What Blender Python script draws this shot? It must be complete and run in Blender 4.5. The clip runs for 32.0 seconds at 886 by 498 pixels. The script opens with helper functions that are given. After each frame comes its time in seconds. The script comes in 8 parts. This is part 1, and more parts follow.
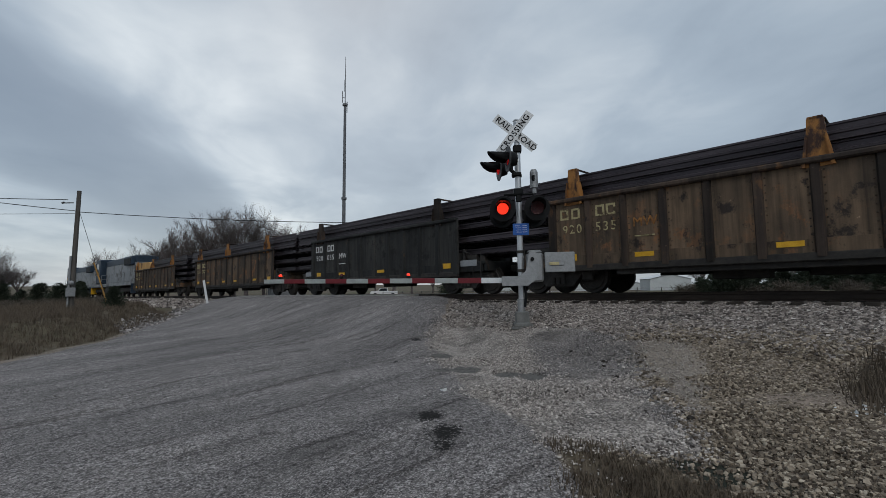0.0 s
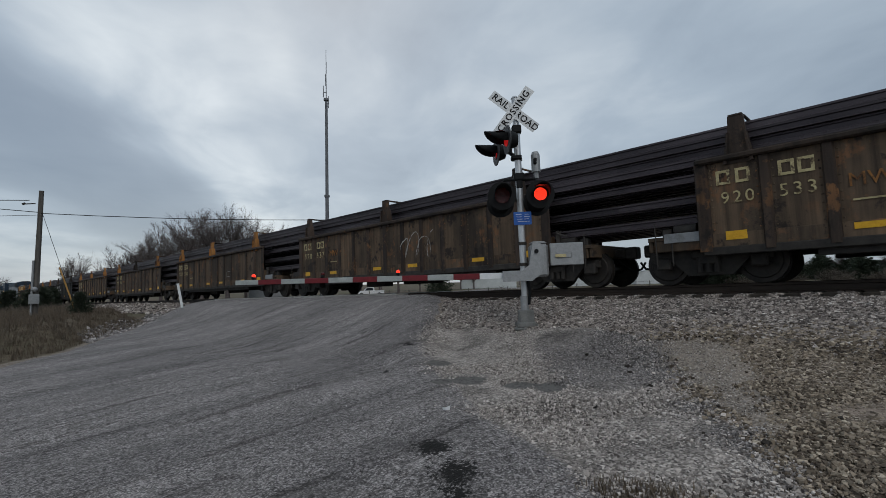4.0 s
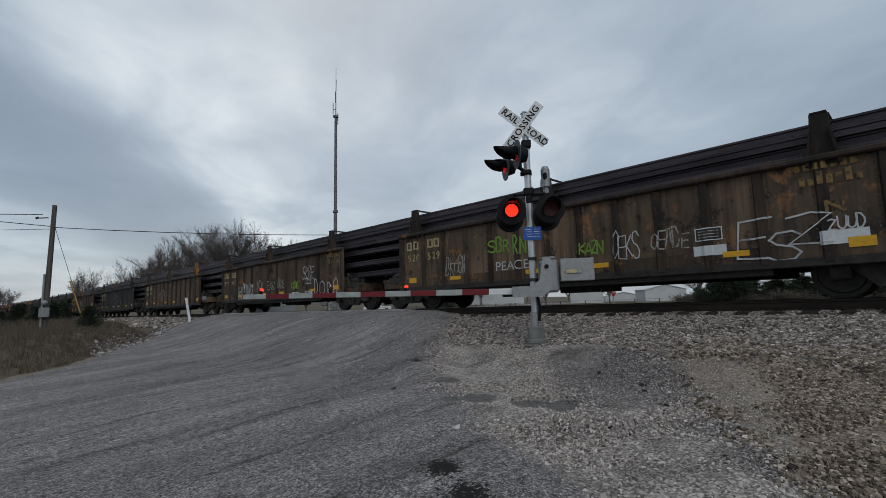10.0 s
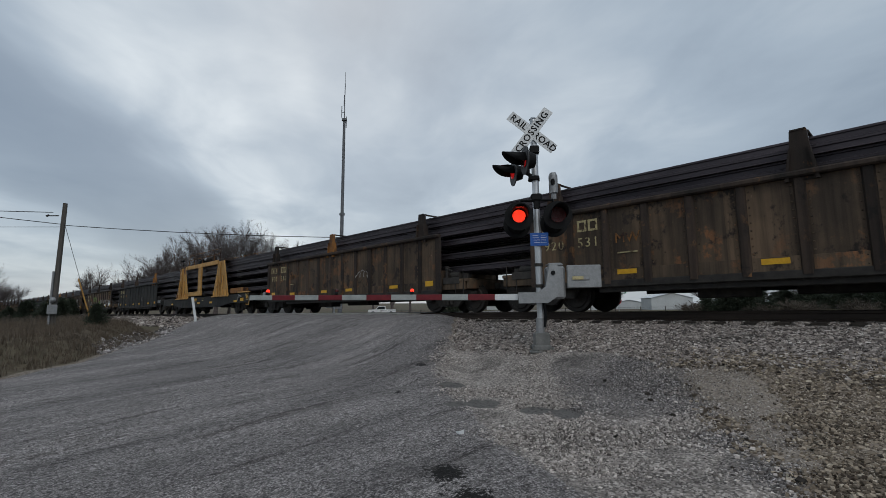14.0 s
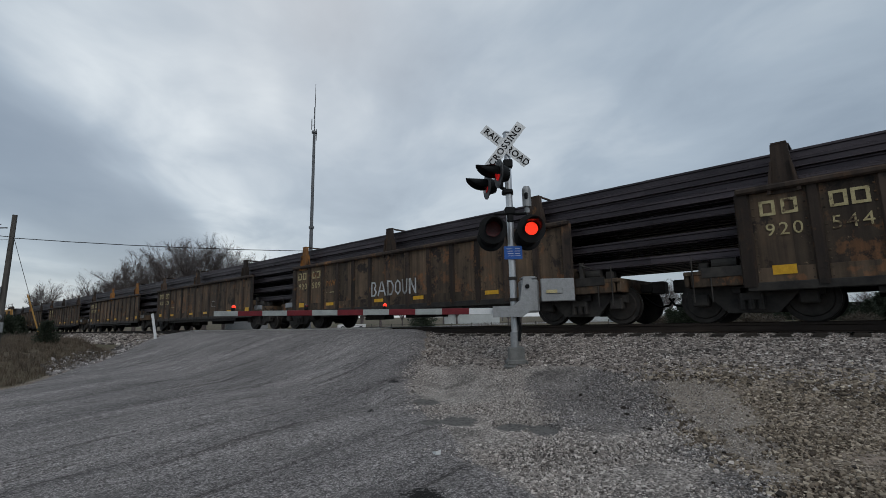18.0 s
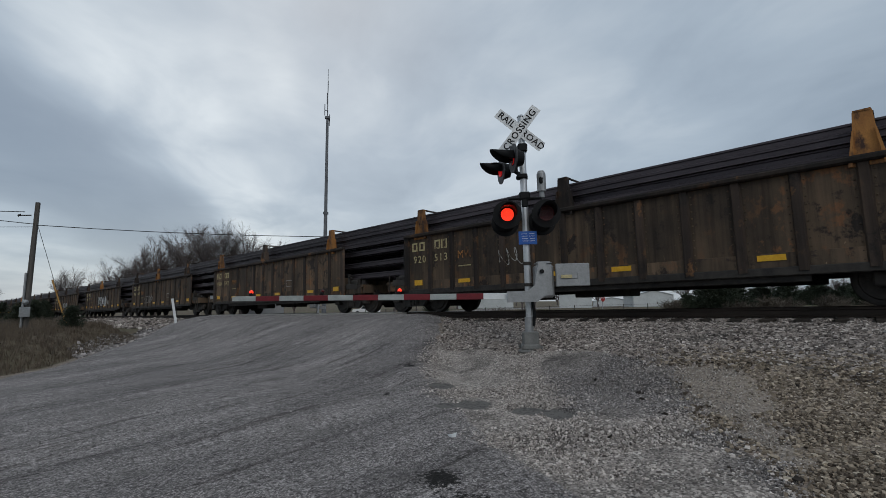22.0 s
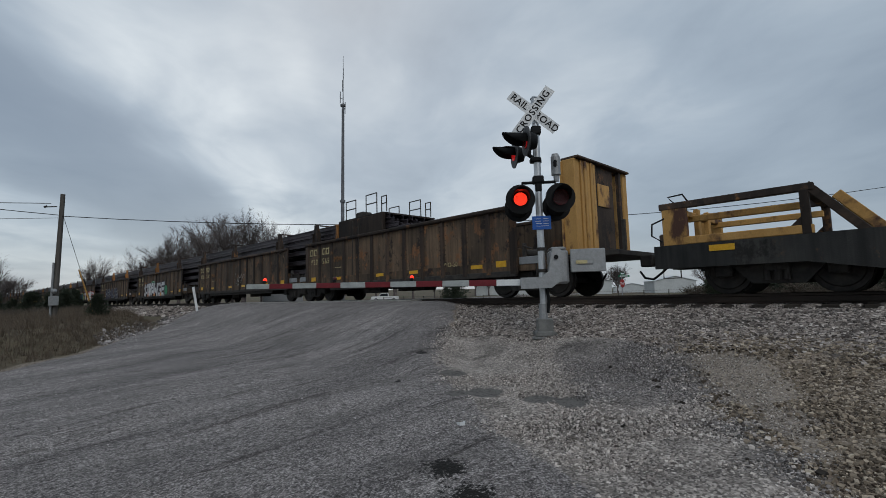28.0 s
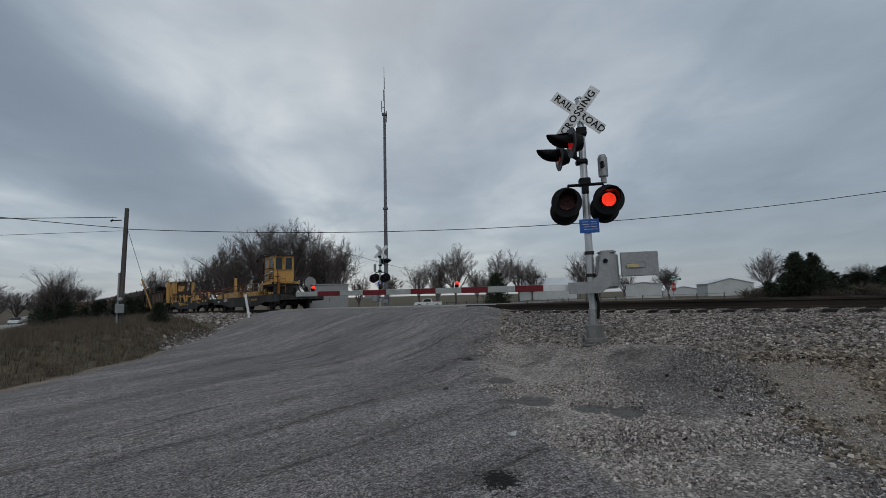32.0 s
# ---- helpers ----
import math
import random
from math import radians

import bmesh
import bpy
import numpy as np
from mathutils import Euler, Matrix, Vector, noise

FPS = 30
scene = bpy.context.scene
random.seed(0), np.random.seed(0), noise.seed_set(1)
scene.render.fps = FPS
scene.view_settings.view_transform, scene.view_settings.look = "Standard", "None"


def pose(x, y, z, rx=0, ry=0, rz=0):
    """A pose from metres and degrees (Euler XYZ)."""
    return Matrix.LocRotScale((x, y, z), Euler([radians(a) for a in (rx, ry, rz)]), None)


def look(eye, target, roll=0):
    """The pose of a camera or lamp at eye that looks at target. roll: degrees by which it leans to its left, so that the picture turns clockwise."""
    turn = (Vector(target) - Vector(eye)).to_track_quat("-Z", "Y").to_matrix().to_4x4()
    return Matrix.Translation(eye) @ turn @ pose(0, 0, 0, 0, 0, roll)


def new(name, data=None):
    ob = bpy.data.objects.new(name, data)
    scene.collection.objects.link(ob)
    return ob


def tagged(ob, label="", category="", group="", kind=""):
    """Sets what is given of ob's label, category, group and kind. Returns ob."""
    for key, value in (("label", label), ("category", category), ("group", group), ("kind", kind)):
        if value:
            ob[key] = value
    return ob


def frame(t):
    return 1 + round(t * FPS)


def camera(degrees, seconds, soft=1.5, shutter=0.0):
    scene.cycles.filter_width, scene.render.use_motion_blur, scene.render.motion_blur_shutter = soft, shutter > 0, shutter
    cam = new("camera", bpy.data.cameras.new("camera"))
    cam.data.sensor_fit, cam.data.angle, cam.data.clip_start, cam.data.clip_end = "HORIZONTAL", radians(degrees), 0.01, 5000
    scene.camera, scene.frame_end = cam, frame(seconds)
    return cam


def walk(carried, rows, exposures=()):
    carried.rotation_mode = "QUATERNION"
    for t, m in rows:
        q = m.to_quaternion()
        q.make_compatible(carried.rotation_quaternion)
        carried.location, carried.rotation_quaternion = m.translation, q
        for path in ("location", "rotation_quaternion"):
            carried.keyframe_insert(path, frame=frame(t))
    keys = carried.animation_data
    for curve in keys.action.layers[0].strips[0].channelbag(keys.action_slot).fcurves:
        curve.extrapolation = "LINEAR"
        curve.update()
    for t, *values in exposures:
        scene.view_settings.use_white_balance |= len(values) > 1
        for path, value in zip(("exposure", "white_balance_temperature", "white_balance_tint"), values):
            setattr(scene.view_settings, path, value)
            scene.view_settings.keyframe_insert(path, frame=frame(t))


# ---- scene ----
cam = camera(86.0, 32.0, soft=0.7)
PATH = [
    (0, (0.215, 0.317, 0.25), (1.566, 1.785, 0.399), -0.2),
    (0.5, (0.2, 0.371, 0.255), (1.551, 1.837, 0.409), -0.5),
    (1, (0.26, 0.511, 0.261), (1.619, 1.97, 0.42), -0.6),
    (1.5, (0.485, 0.696, 0.284), (1.86, 2.14, 0.447), -0.2),
    (2, (0.631, 0.947, 0.265), (2.023, 2.374, 0.437), -0.4),
    (2.5, (0.716, 1.163, 0.264), (2.13, 2.566, 0.442), -0.9),
    (3, (0.773, 1.198, 0.247), (2.192, 2.599, 0.405), -0.9),
    (3.5, (0.809, 1.207, 0.238), (2.211, 2.627, 0.374), -1.1),
    (5.5, (0.921, 1.247, 0.225), (2.308, 2.677, 0.405), -2.1),
    (6, (0.927, 1.257, 0.225), (2.306, 2.695, 0.398), -1.8),
    (6.5, (0.938, 1.268, 0.222), (2.301, 2.721, 0.399), -1.6),
    (7, (0.937, 1.28, 0.221), (2.289, 2.742, 0.41), -1.5),
    (7.5, (0.936, 1.282, 0.227), (2.287, 2.744, 0.427), -1.3),
    (8, (0.936, 1.289, 0.236), (2.291, 2.745, 0.441), -1.2),
    (8.5, (0.937, 1.299, 0.22), (2.3, 2.747, 0.432), -1.1),
    (9, (0.922, 1.287, 0.227), (2.293, 2.728, 0.437), -1.1),
    (9.5, (0.907, 1.28, 0.216), (2.277, 2.722, 0.426), -1.2),
    (10, (0.876, 1.296, 0.219), (2.246, 2.739, 0.427), -1.1),
    (10.5, (0.87, 1.295, 0.219), (2.239, 2.737, 0.434), -0.9),
    (11, (0.861, 1.287, 0.22), (2.225, 2.732, 0.442), -0.4),
    (11.5, (0.848, 1.283, 0.219), (2.206, 2.734, 0.447), -0.1),
    (12, (0.846, 1.287, 0.226), (2.2, 2.741, 0.458), -0.1),
    (12.5, (0.852, 1.296, 0.224), (2.204, 2.75, 0.461), -0.1),
    (13, (0.861, 1.3, 0.224), (2.213, 2.755, 0.46), -0.1),
    (13.5, (0.86, 1.306, 0.22), (2.213, 2.76, 0.456), 0.0),
    (15.5, (0.871, 1.317, 0.229), (2.217, 2.786, 0.411), -0.5),
    (16, (0.891, 1.338, 0.233), (2.248, 2.794, 0.429), -0.6),
    (16.5, (0.983, 1.364, 0.235), (2.366, 2.789, 0.474), -0.6),
    (17, (1.011, 1.392, 0.241), (2.412, 2.794, 0.508), -0.6),
    (17.5, (0.964, 1.425, 0.236), (2.383, 2.808, 0.512), -0.7),
    (18, (0.906, 1.438, 0.232), (2.341, 2.803, 0.515), -0.5),
    (18.5, (0.905, 1.438, 0.225), (2.346, 2.794, 0.519), -0.4),
    (19, (0.897, 1.437, 0.232), (2.336, 2.795, 0.525), -0.5),
    (19.5, (0.895, 1.441, 0.23), (2.318, 2.819, 0.508), -0.5),
    (20, (0.889, 1.437, 0.24), (2.29, 2.843, 0.491), -0.4),
    (20.5, (0.895, 1.441, 0.244), (2.286, 2.86, 0.472), -0.4),
    (21, (0.881, 1.439, 0.238), (2.273, 2.858, 0.459), -0.4),
    (21.5, (0.874, 1.44, 0.241), (2.272, 2.852, 0.462), -0.5),
    (22, (0.888, 1.44, 0.236), (2.288, 2.851, 0.457), -0.5),
    (22.5, (0.891, 1.446, 0.233), (2.293, 2.855, 0.452), -0.4),
    (23, (0.897, 1.454, 0.236), (2.305, 2.859, 0.45), -0.2),
    (23.5, (0.899, 1.458, 0.228), (2.311, 2.857, 0.444), -0.1),
    (24, (0.906, 1.475, 0.227), (2.325, 2.867, 0.445), -0.2),
    (24.5, (0.915, 1.473, 0.221), (2.34, 2.86, 0.438), -0.2),
    (25, (0.915, 1.466, 0.227), (2.336, 2.859, 0.434), -0.4),
    (25.5, (0.908, 1.466, 0.227), (2.306, 2.883, 0.421), -0.5),
    (27.5, (0.933, 1.458, 0.231), (2.289, 2.916, 0.41), -0.8),
    (28, (1.055, 1.45, 0.23), (2.403, 2.918, 0.398), -0.8),
    (28.5, (1.148, 1.42, 0.227), (2.483, 2.9, 0.392), -0.7),
    (29, (1.154, 1.435, 0.235), (2.475, 2.927, 0.398), -0.8),
    (29.5, (1.084, 1.47, 0.252), (2.393, 2.973, 0.413), -0.8),
    (30, (1.072, 1.506, 0.242), (2.36, 3.028, 0.401), -1.0),
    (30.5, (1.073, 1.528, 0.236), (2.321, 3.082, 0.396), -1.3),
    (31, (1.076, 1.535, 0.236), (2.292, 3.114, 0.407), -1.6),
    (31.5, (1.067, 1.514, 0.244), (2.272, 3.1, 0.427), -1.5),
    (32, (1.047, 1.521, 0.248), (2.259, 3.1, 0.441), -1.3),
]
walk(cam, [(t, look(eye, target, roll)) for t, eye, target, roll in PATH], exposures=[(0, 0), (27.6, 0), (28.5, -0.14), (29.0, -0.24), (32, -0.27)])

# ---- world, sun, exposure ----

world = bpy.data.worlds.new("overcast_sky")
scene.world = world
world.use_nodes = True


def build_world():
    nt = world.node_tree
    nt.nodes.clear()
    N, L = nt.nodes.new, nt.links.new
    out, bg = N("ShaderNodeOutputWorld"), N("ShaderNodeBackground")
    bg.inputs[1].default_value = 1.0
    L(bg.outputs[0], out.inputs[0])
    sky = N("ShaderNodeTexSky")
    sky.sky_type, sky.sun_disc = "NISHITA", False
    sky.sun_elevation, sky.sun_rotation = radians(38), radians(30)
    geo = N("ShaderNodeTexCoord")
    sep = N("ShaderNodeSeparateXYZ")
    L(geo.outputs["Generated"], sep.inputs[0])

    def math_node(op, a, b=None):
        n = N("ShaderNodeMath")
        n.operation = op
        for i, v in enumerate((a, b)):
            if v is None:
                continue
            if isinstance(v, (int, float)):
                n.inputs[i].default_value = v
            else:
                L(v, n.inputs[i])
        return n.outputs[0]
    up = math_node("MAXIMUM", sep.outputs[2], 0.0)
    den = math_node("ADD", up, 0.13)
    u = math_node("DIVIDE", sep.outputs[0], den)
    v = math_node("DIVIDE", sep.outputs[1], den)
    com = N("ShaderNodeCombineXYZ")
    L(u, com.inputs[0])
    L(v, com.inputs[1])

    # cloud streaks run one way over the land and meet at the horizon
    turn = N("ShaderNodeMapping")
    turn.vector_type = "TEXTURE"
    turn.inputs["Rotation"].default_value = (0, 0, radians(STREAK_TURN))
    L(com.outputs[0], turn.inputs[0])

    def cloud(scale, sx, off, detail, rough, dist):
        mp = N("ShaderNodeMapping")
        mp.inputs["Scale"].default_value = (sx, 1, 1)
        mp.inputs["Location"].default_value = off
        L(turn.outputs[0], mp.inputs[0])
        n = N("ShaderNodeTexNoise")
        n.inputs["Scale"].default_value, n.inputs["Detail"].default_value = scale, detail
        n.inputs["Roughness"].default_value, n.inputs["Distortion"].default_value = rough, dist
        L(mp.outputs[0], n.inputs["Vector"])
        return n.outputs[0]
    wisp = cloud(1.3, 0.4, (0.2, 0.4, 0), 4, 0.5, 0.3)
    puff = cloud(1.9, 0.75, (3.1, 1.7, 0), 5, 0.52, 0.35)
    sep2 = N("ShaderNodeSeparateXYZ")
    L(turn.outputs[0], sep2.inputs[0])
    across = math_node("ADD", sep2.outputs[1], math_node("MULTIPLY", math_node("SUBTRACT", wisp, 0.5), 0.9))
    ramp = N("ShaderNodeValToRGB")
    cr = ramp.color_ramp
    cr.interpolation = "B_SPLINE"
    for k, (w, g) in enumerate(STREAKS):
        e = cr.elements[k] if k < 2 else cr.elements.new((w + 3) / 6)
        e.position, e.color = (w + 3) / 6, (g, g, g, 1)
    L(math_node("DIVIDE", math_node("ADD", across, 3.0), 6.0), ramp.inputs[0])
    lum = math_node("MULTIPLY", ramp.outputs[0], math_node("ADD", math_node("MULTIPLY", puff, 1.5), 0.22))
    tint = N("ShaderNodeValToRGB")
    cr = tint.color_ramp
    cr.elements[0].position, cr.elements[0].color = 0.0, (0.15, 0.195, 0.255, 1)
    cr.elements[1].position, cr.elements[1].color = 1.0, (0.74, 0.79, 0.81, 1)
    e = cr.elements.new(0.45)
    e.color = (0.345, 0.41, 0.475, 1)
    L(lum, tint.inputs[0])
    ramp = tint
    # the far sky pales towards the horizon
    hz = N("ShaderNodeMapRange")
    hz.inputs[1].default_value, hz.inputs[2].default_value = 0.02, 0.20
    hz.inputs[3].default_value, hz.inputs[4].default_value = 0.42, 0.0
    L(sep.outputs[2], hz.inputs[0])
    pale = N("ShaderNodeMixRGB")
    pale.inputs[2].default_value = (0.375, 0.435, 0.495, 1)
    L(hz.outputs[0], pale.inputs[0])
    L(ramp.outputs[0], pale.inputs[1])
    # a little of the clear sky shows through the cloud
    mix = N("ShaderNodeMixRGB")
    mix.blend_type = "ADD"
    mix.inputs[0].default_value = 0.012
    L(pale.outputs[0], mix.inputs[1])
    L(sky.outputs[0], mix.inputs[2])
    L(mix.outputs[0], bg.inputs[0])


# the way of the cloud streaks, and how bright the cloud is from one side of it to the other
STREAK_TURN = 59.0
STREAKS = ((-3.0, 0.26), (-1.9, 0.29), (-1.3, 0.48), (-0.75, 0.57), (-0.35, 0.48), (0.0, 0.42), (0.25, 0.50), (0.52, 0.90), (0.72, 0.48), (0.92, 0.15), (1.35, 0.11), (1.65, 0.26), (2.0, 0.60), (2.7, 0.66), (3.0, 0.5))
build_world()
sun = new("sun", bpy.data.lights.new("sun", "SUN"))
sun.data.energy, sun.data.angle, sun.data.color = 0.8, radians(25), (1.0, 0.97, 0.93)
sun.matrix_world = look((-10, -17, 16), (0, 0, 0))

# ---- materials ----
MATS = {}


def mat(name, dark, light, scale=6.0, rough=0.7, metal=0.0, bump=0.2, fine=40.0, stretch=(1, 1, 1), spread=0.35, third=None, third_amount=0.5, bump_dist=0.01, vary=0.0, spec=0.35):
    """Two-scale noise material in object space: coarse patches from dark to light, fine grain, optional third colour in blotches."""
    if name in MATS:
        return MATS[name]
    m = bpy.data.materials.new(name)
    MATS[name] = m
    m.use_nodes = True
    nt = m.node_tree
    N, L = nt.nodes.new, nt.links.new
    b = nt.nodes["Principled BSDF"]
    tc, mp, info = N("ShaderNodeTexCoord"), N("ShaderNodeMapping"), N("ShaderNodeObjectInfo")
    mp.inputs["Scale"].default_value = stretch
    add = N("ShaderNodeVectorMath")
    add.operation = "MULTIPLY_ADD"
    comb = N("ShaderNodeCombineXYZ")
    for i in range(3):
        L(info.outputs["Random"], comb.inputs[i])
    L(comb.outputs[0], add.inputs[0])
    add.inputs[1].default_value = (37.0, 53.0, 71.0)
    L(tc.outputs["Object"], add.inputs[2])
    L(add.outputs[0], mp.inputs[0])
    n1, n2 = N("ShaderNodeTexNoise"), N("ShaderNodeTexNoise")
    for n, s, d in ((n1, scale, 5.0), (n2, fine, 3.0)):
        n.inputs["Scale"].default_value, n.inputs["Detail"].default_value = s, d
        n.inputs["Roughness"].default_value = 0.62
        L(mp.outputs[0], n.inputs["Vector"])
    ramp = N("ShaderNodeValToRGB")
    ramp.color_ramp.elements[0].position, ramp.color_ramp.elements[0].color = 0.5 - spread / 2, (*dark, 1)
    ramp.color_ramp.elements[1].position, ramp.color_ramp.elements[1].color = 0.5 + spread / 2, (*light, 1)
    L(n1.outputs[0], ramp.inputs[0])
    col = ramp.outputs[0]
    if third:
        n3 = N("ShaderNodeTexNoise")
        n3.inputs["Scale"].default_value, n3.inputs["Detail"].default_value, n3.inputs["Roughness"].default_value = scale * 0.55, 6.0, 0.66
        off = N("ShaderNodeVectorMath")
        off.operation = "ADD"
        off.inputs[1].default_value = (11.3, 4.1, 7.7)
        L(mp.outputs[0], off.inputs[0])
        L(off.outputs[0], n3.inputs["Vector"])
        r3 = N("ShaderNodeValToRGB")
        c = 0.66 - 0.3 * third_amount
        r3.color_ramp.elements[0].position, r3.color_ramp.elements[1].position = c - 0.05, c + 0.05
        L(n3.outputs[0], r3.inputs[0])
        mx = N("ShaderNodeMixRGB")
        mx.inputs[2].default_value = (*third, 1)
        L(r3.outputs[0], mx.inputs[0])
        L(col, mx.inputs[1])
        col = mx.outputs[0]
    grain = N("ShaderNodeMixRGB")
    grain.blend_type = "OVERLAY"
    grain.inputs[0].default_value = 0.35
    L(col, grain.inputs[1])
    L(n2.outputs[0], grain.inputs[2])
    col = grain.outputs[0]
    if vary:
        hsv = N("ShaderNodeHueSaturation")
        mr = N("ShaderNodeMapRange")
        mr.inputs[3].default_value, mr.inputs[4].default_value = 1 - vary, 1 + vary
        L(info.outputs["Random"], mr.inputs[0])
        L(mr.outputs[0], hsv.inputs["Value"])
        L(col, hsv.inputs["Color"])
        col = hsv.outputs[0]
    L(col, b.inputs["Base Color"])
    rr = N("ShaderNodeMapRange")
    rr.inputs[3].default_value, rr.inputs[4].default_value = max(rough - 0.12, 0.03), min(rough + 0.12, 1.0)
    L(n2.outputs[0], rr.inputs[0])
    L(rr.outputs[0], b.inputs["Roughness"])
    b.inputs["Metallic"].default_value = metal
    b.inputs["Specular IOR Level"].default_value = spec
    if bump:
        bp = N("ShaderNodeBump")
        bp.inputs["Strength"].default_value, bp.inputs["Distance"].default_value = bump, bump_dist
        L(n2.outputs[0], bp.inputs["Height"])
        L(bp.outputs[0], b.inputs["Normal"])
    return m


def glow(name, colour, strength):
    if name in MATS:
        return MATS[name]
    m = bpy.data.materials.new(name)
    MATS[name] = m
    m.use_nodes = True
    b = m.node_tree.nodes["Principled BSDF"]
    b.inputs["Base Color"].default_value = (*[c * 0.5 for c in colour], 1)
    b.inputs["Emission Color"].default_value = (*colour, 1)
    # rows of small bright dots behind the glass
    N, L = m.node_tree.nodes.new, m.node_tree.links.new
    tc, vo, rg = N("ShaderNodeTexCoord"), N("ShaderNodeTexVoronoi"), N("ShaderNodeMapRange")
    vo.inputs["Scale"].default_value, vo.inputs["Randomness"].default_value = 62.0, 0.25
    L(tc.outputs["Object"], vo.inputs["Vector"])
    L(vo.outputs["Distance"], rg.inputs[0])
    rg.inputs[1].default_value, rg.inputs[2].default_value = 0.1, 0.75
    rg.inputs[3].default_value, rg.inputs[4].default_value = strength * 2.4, strength * 0.16
    L(rg.outputs[0], b.inputs["Emission Strength"])
    return m


def worn_steel(name, dark, light, scab, orange, vary=0.25, heavy=0.0):
    """Old paint on car plates: panel-wide fading, dark scabs, orange rust, pale flakes and streaks that run down."""
    m = bpy.data.materials.new(name)
    m.use_nodes = True
    nt = m.node_tree
    N, L = nt.nodes.new, nt.links.new
    b = nt.nodes["Principled BSDF"]
    tc, info, comb, add = N("ShaderNodeTexCoord"), N("ShaderNodeObjectInfo"), N("ShaderNodeCombineXYZ"), N("ShaderNodeVectorMath")
    add.operation = "MULTIPLY_ADD"
    for i in range(3):
        L(info.outputs["Random"], comb.inputs[i])
    L(comb.outputs[0], add.inputs[0])
    add.inputs[1].default_value = (83.0, 47.0, 61.0)
    L(tc.outputs["Object"], add.inputs[2])

    def tex(scale, detail, rough, stretch=(1, 1, 1), off=0.0):
        mp, n = N("ShaderNodeMapping"), N("ShaderNodeTexNoise")
        mp.inputs["Scale"].default_value, mp.inputs["Location"].default_value = stretch, (off, off * 0.7, off * 1.3)
        L(add.outputs[0], mp.inputs[0])
        L(mp.outputs[0], n.inputs["Vector"])
        n.inputs["Scale"].default_value, n.inputs["Detail"].default_value, n.inputs["Roughness"].default_value = scale, detail, rough
        return n.outputs[0]

    def ramp(src, p0, c0, p1, c1):
        r = N("ShaderNodeValToRGB")
        for e, p, c in zip(r.color_ramp.elements, (p0, p1), (c0, c1)):
            e.position, e.color = p, (*c, 1)
        L(src, r.inputs[0])
        return r.outputs[0]

    def mix(fac, a, c, mode="MIX"):
        x = N("ShaderNodeMixRGB")
        x.blend_type = mode
        for k, v in ((0, fac), (1, a), (2, c)):
            if isinstance(v, float):
                x.inputs[k].default_value = v
            elif isinstance(v, tuple):
                x.inputs[k].default_value = (*v, 1)
            else:
                L(v, x.inputs[k])
        return x.outputs[0]
    black, white = (0, 0, 0), (1, 1, 1)
    # panels were patched and painted at different times
    sep, cell, dice = N("ShaderNodeSeparateXYZ"), N("ShaderNodeMath"), N("ShaderNodeTexWhiteNoise")
    L(tc.outputs["Object"], sep.inputs[0])
    cell.operation = "SNAP"
    shifted = N("ShaderNodeMath")
    shifted.inputs[1].default_value = 0.30
    L(sep.outputs[0], shifted.inputs[0])
    L(shifted.outputs[0], cell.inputs[0])
    cell.inputs[1].default_value = 0.955
    both = N("ShaderNodeCombineXYZ")
    L(cell.outputs[0], both.inputs[0])
    L(info.outputs["Random"], both.inputs[1])
    L(both.outputs[0], dice.inputs["Vector"])
    col = ramp(tex(0.9, 5, 0.6, (1, 1, 0.6)), 0.36, dark, 0.64, light)
    col = mix(0.75, col, ramp(dice.outputs["Value"], 0.0, (0.5, 0.52, 0.54), 1.0, (1.22, 1.16, 1.1)), "MULTIPLY")
    where = ramp(tex(0.55, 3, 0.5, (1, 1, 1), 9.0), 0.40, black, 0.62, white)
    rusty = mix(1.0, ramp(tex(2.3, 9, 0.7, (1, 1, 0.75), 4.0), 0.54 - heavy, black, 0.60 - heavy, white), where, "MULTIPLY")
    col = mix(rusty, col, orange)
    col = mix(ramp(tex(1.9, 10, 0.7, (1, 1, 0.8), 17.0), 0.55, black, 0.61, white), col, scab)
    col = mix(ramp(tex(8.0, 7, 0.7, (1, 1, 0.8), 23.0), 0.665, black, 0.70, white), col, tuple(min(1.0, c * 1.9) for c in light))
    col = mix(1.0, col, ramp(tex(2.6, 5, 0.6, (3.2, 1, 0.16), 31.0), 0.32, (0.55, 0.54, 0.53), 0.6, (1.15, 1.12, 1.08)), "MULTIPLY")
    hsv, mr = N("ShaderNodeHueSaturation"), N("ShaderNodeMapRange")
    mr.inputs[3].default_value, mr.inputs[4].default_value = 1 - vary, 1 + vary
    L(info.outputs["Random"], mr.inputs[0])
    L(mr.outputs[0], hsv.inputs["Value"])
    L(col, hsv.inputs["Color"])
    L(hsv.outputs[0], b.inputs["Base Color"])
    fine = tex(46, 4, 0.65, (1, 1, 1), 2.0)
    rr, bp = N("ShaderNodeMapRange"), N("ShaderNodeBump")
    rr.inputs[3].default_value, rr.inputs[4].default_value = 0.6, 0.92
    L(fine, rr.inputs[0])
    L(rr.outputs[0], b.inputs["Roughness"])
    bp.inputs["Strength"].default_value, bp.inputs["Distance"].default_value = 0.5, 0.008
    L(fine, bp.inputs["Height"])
    L(bp.outputs[0], b.inputs["Normal"])
    b.inputs["Specular IOR Level"].default_value = 0.3
    return m


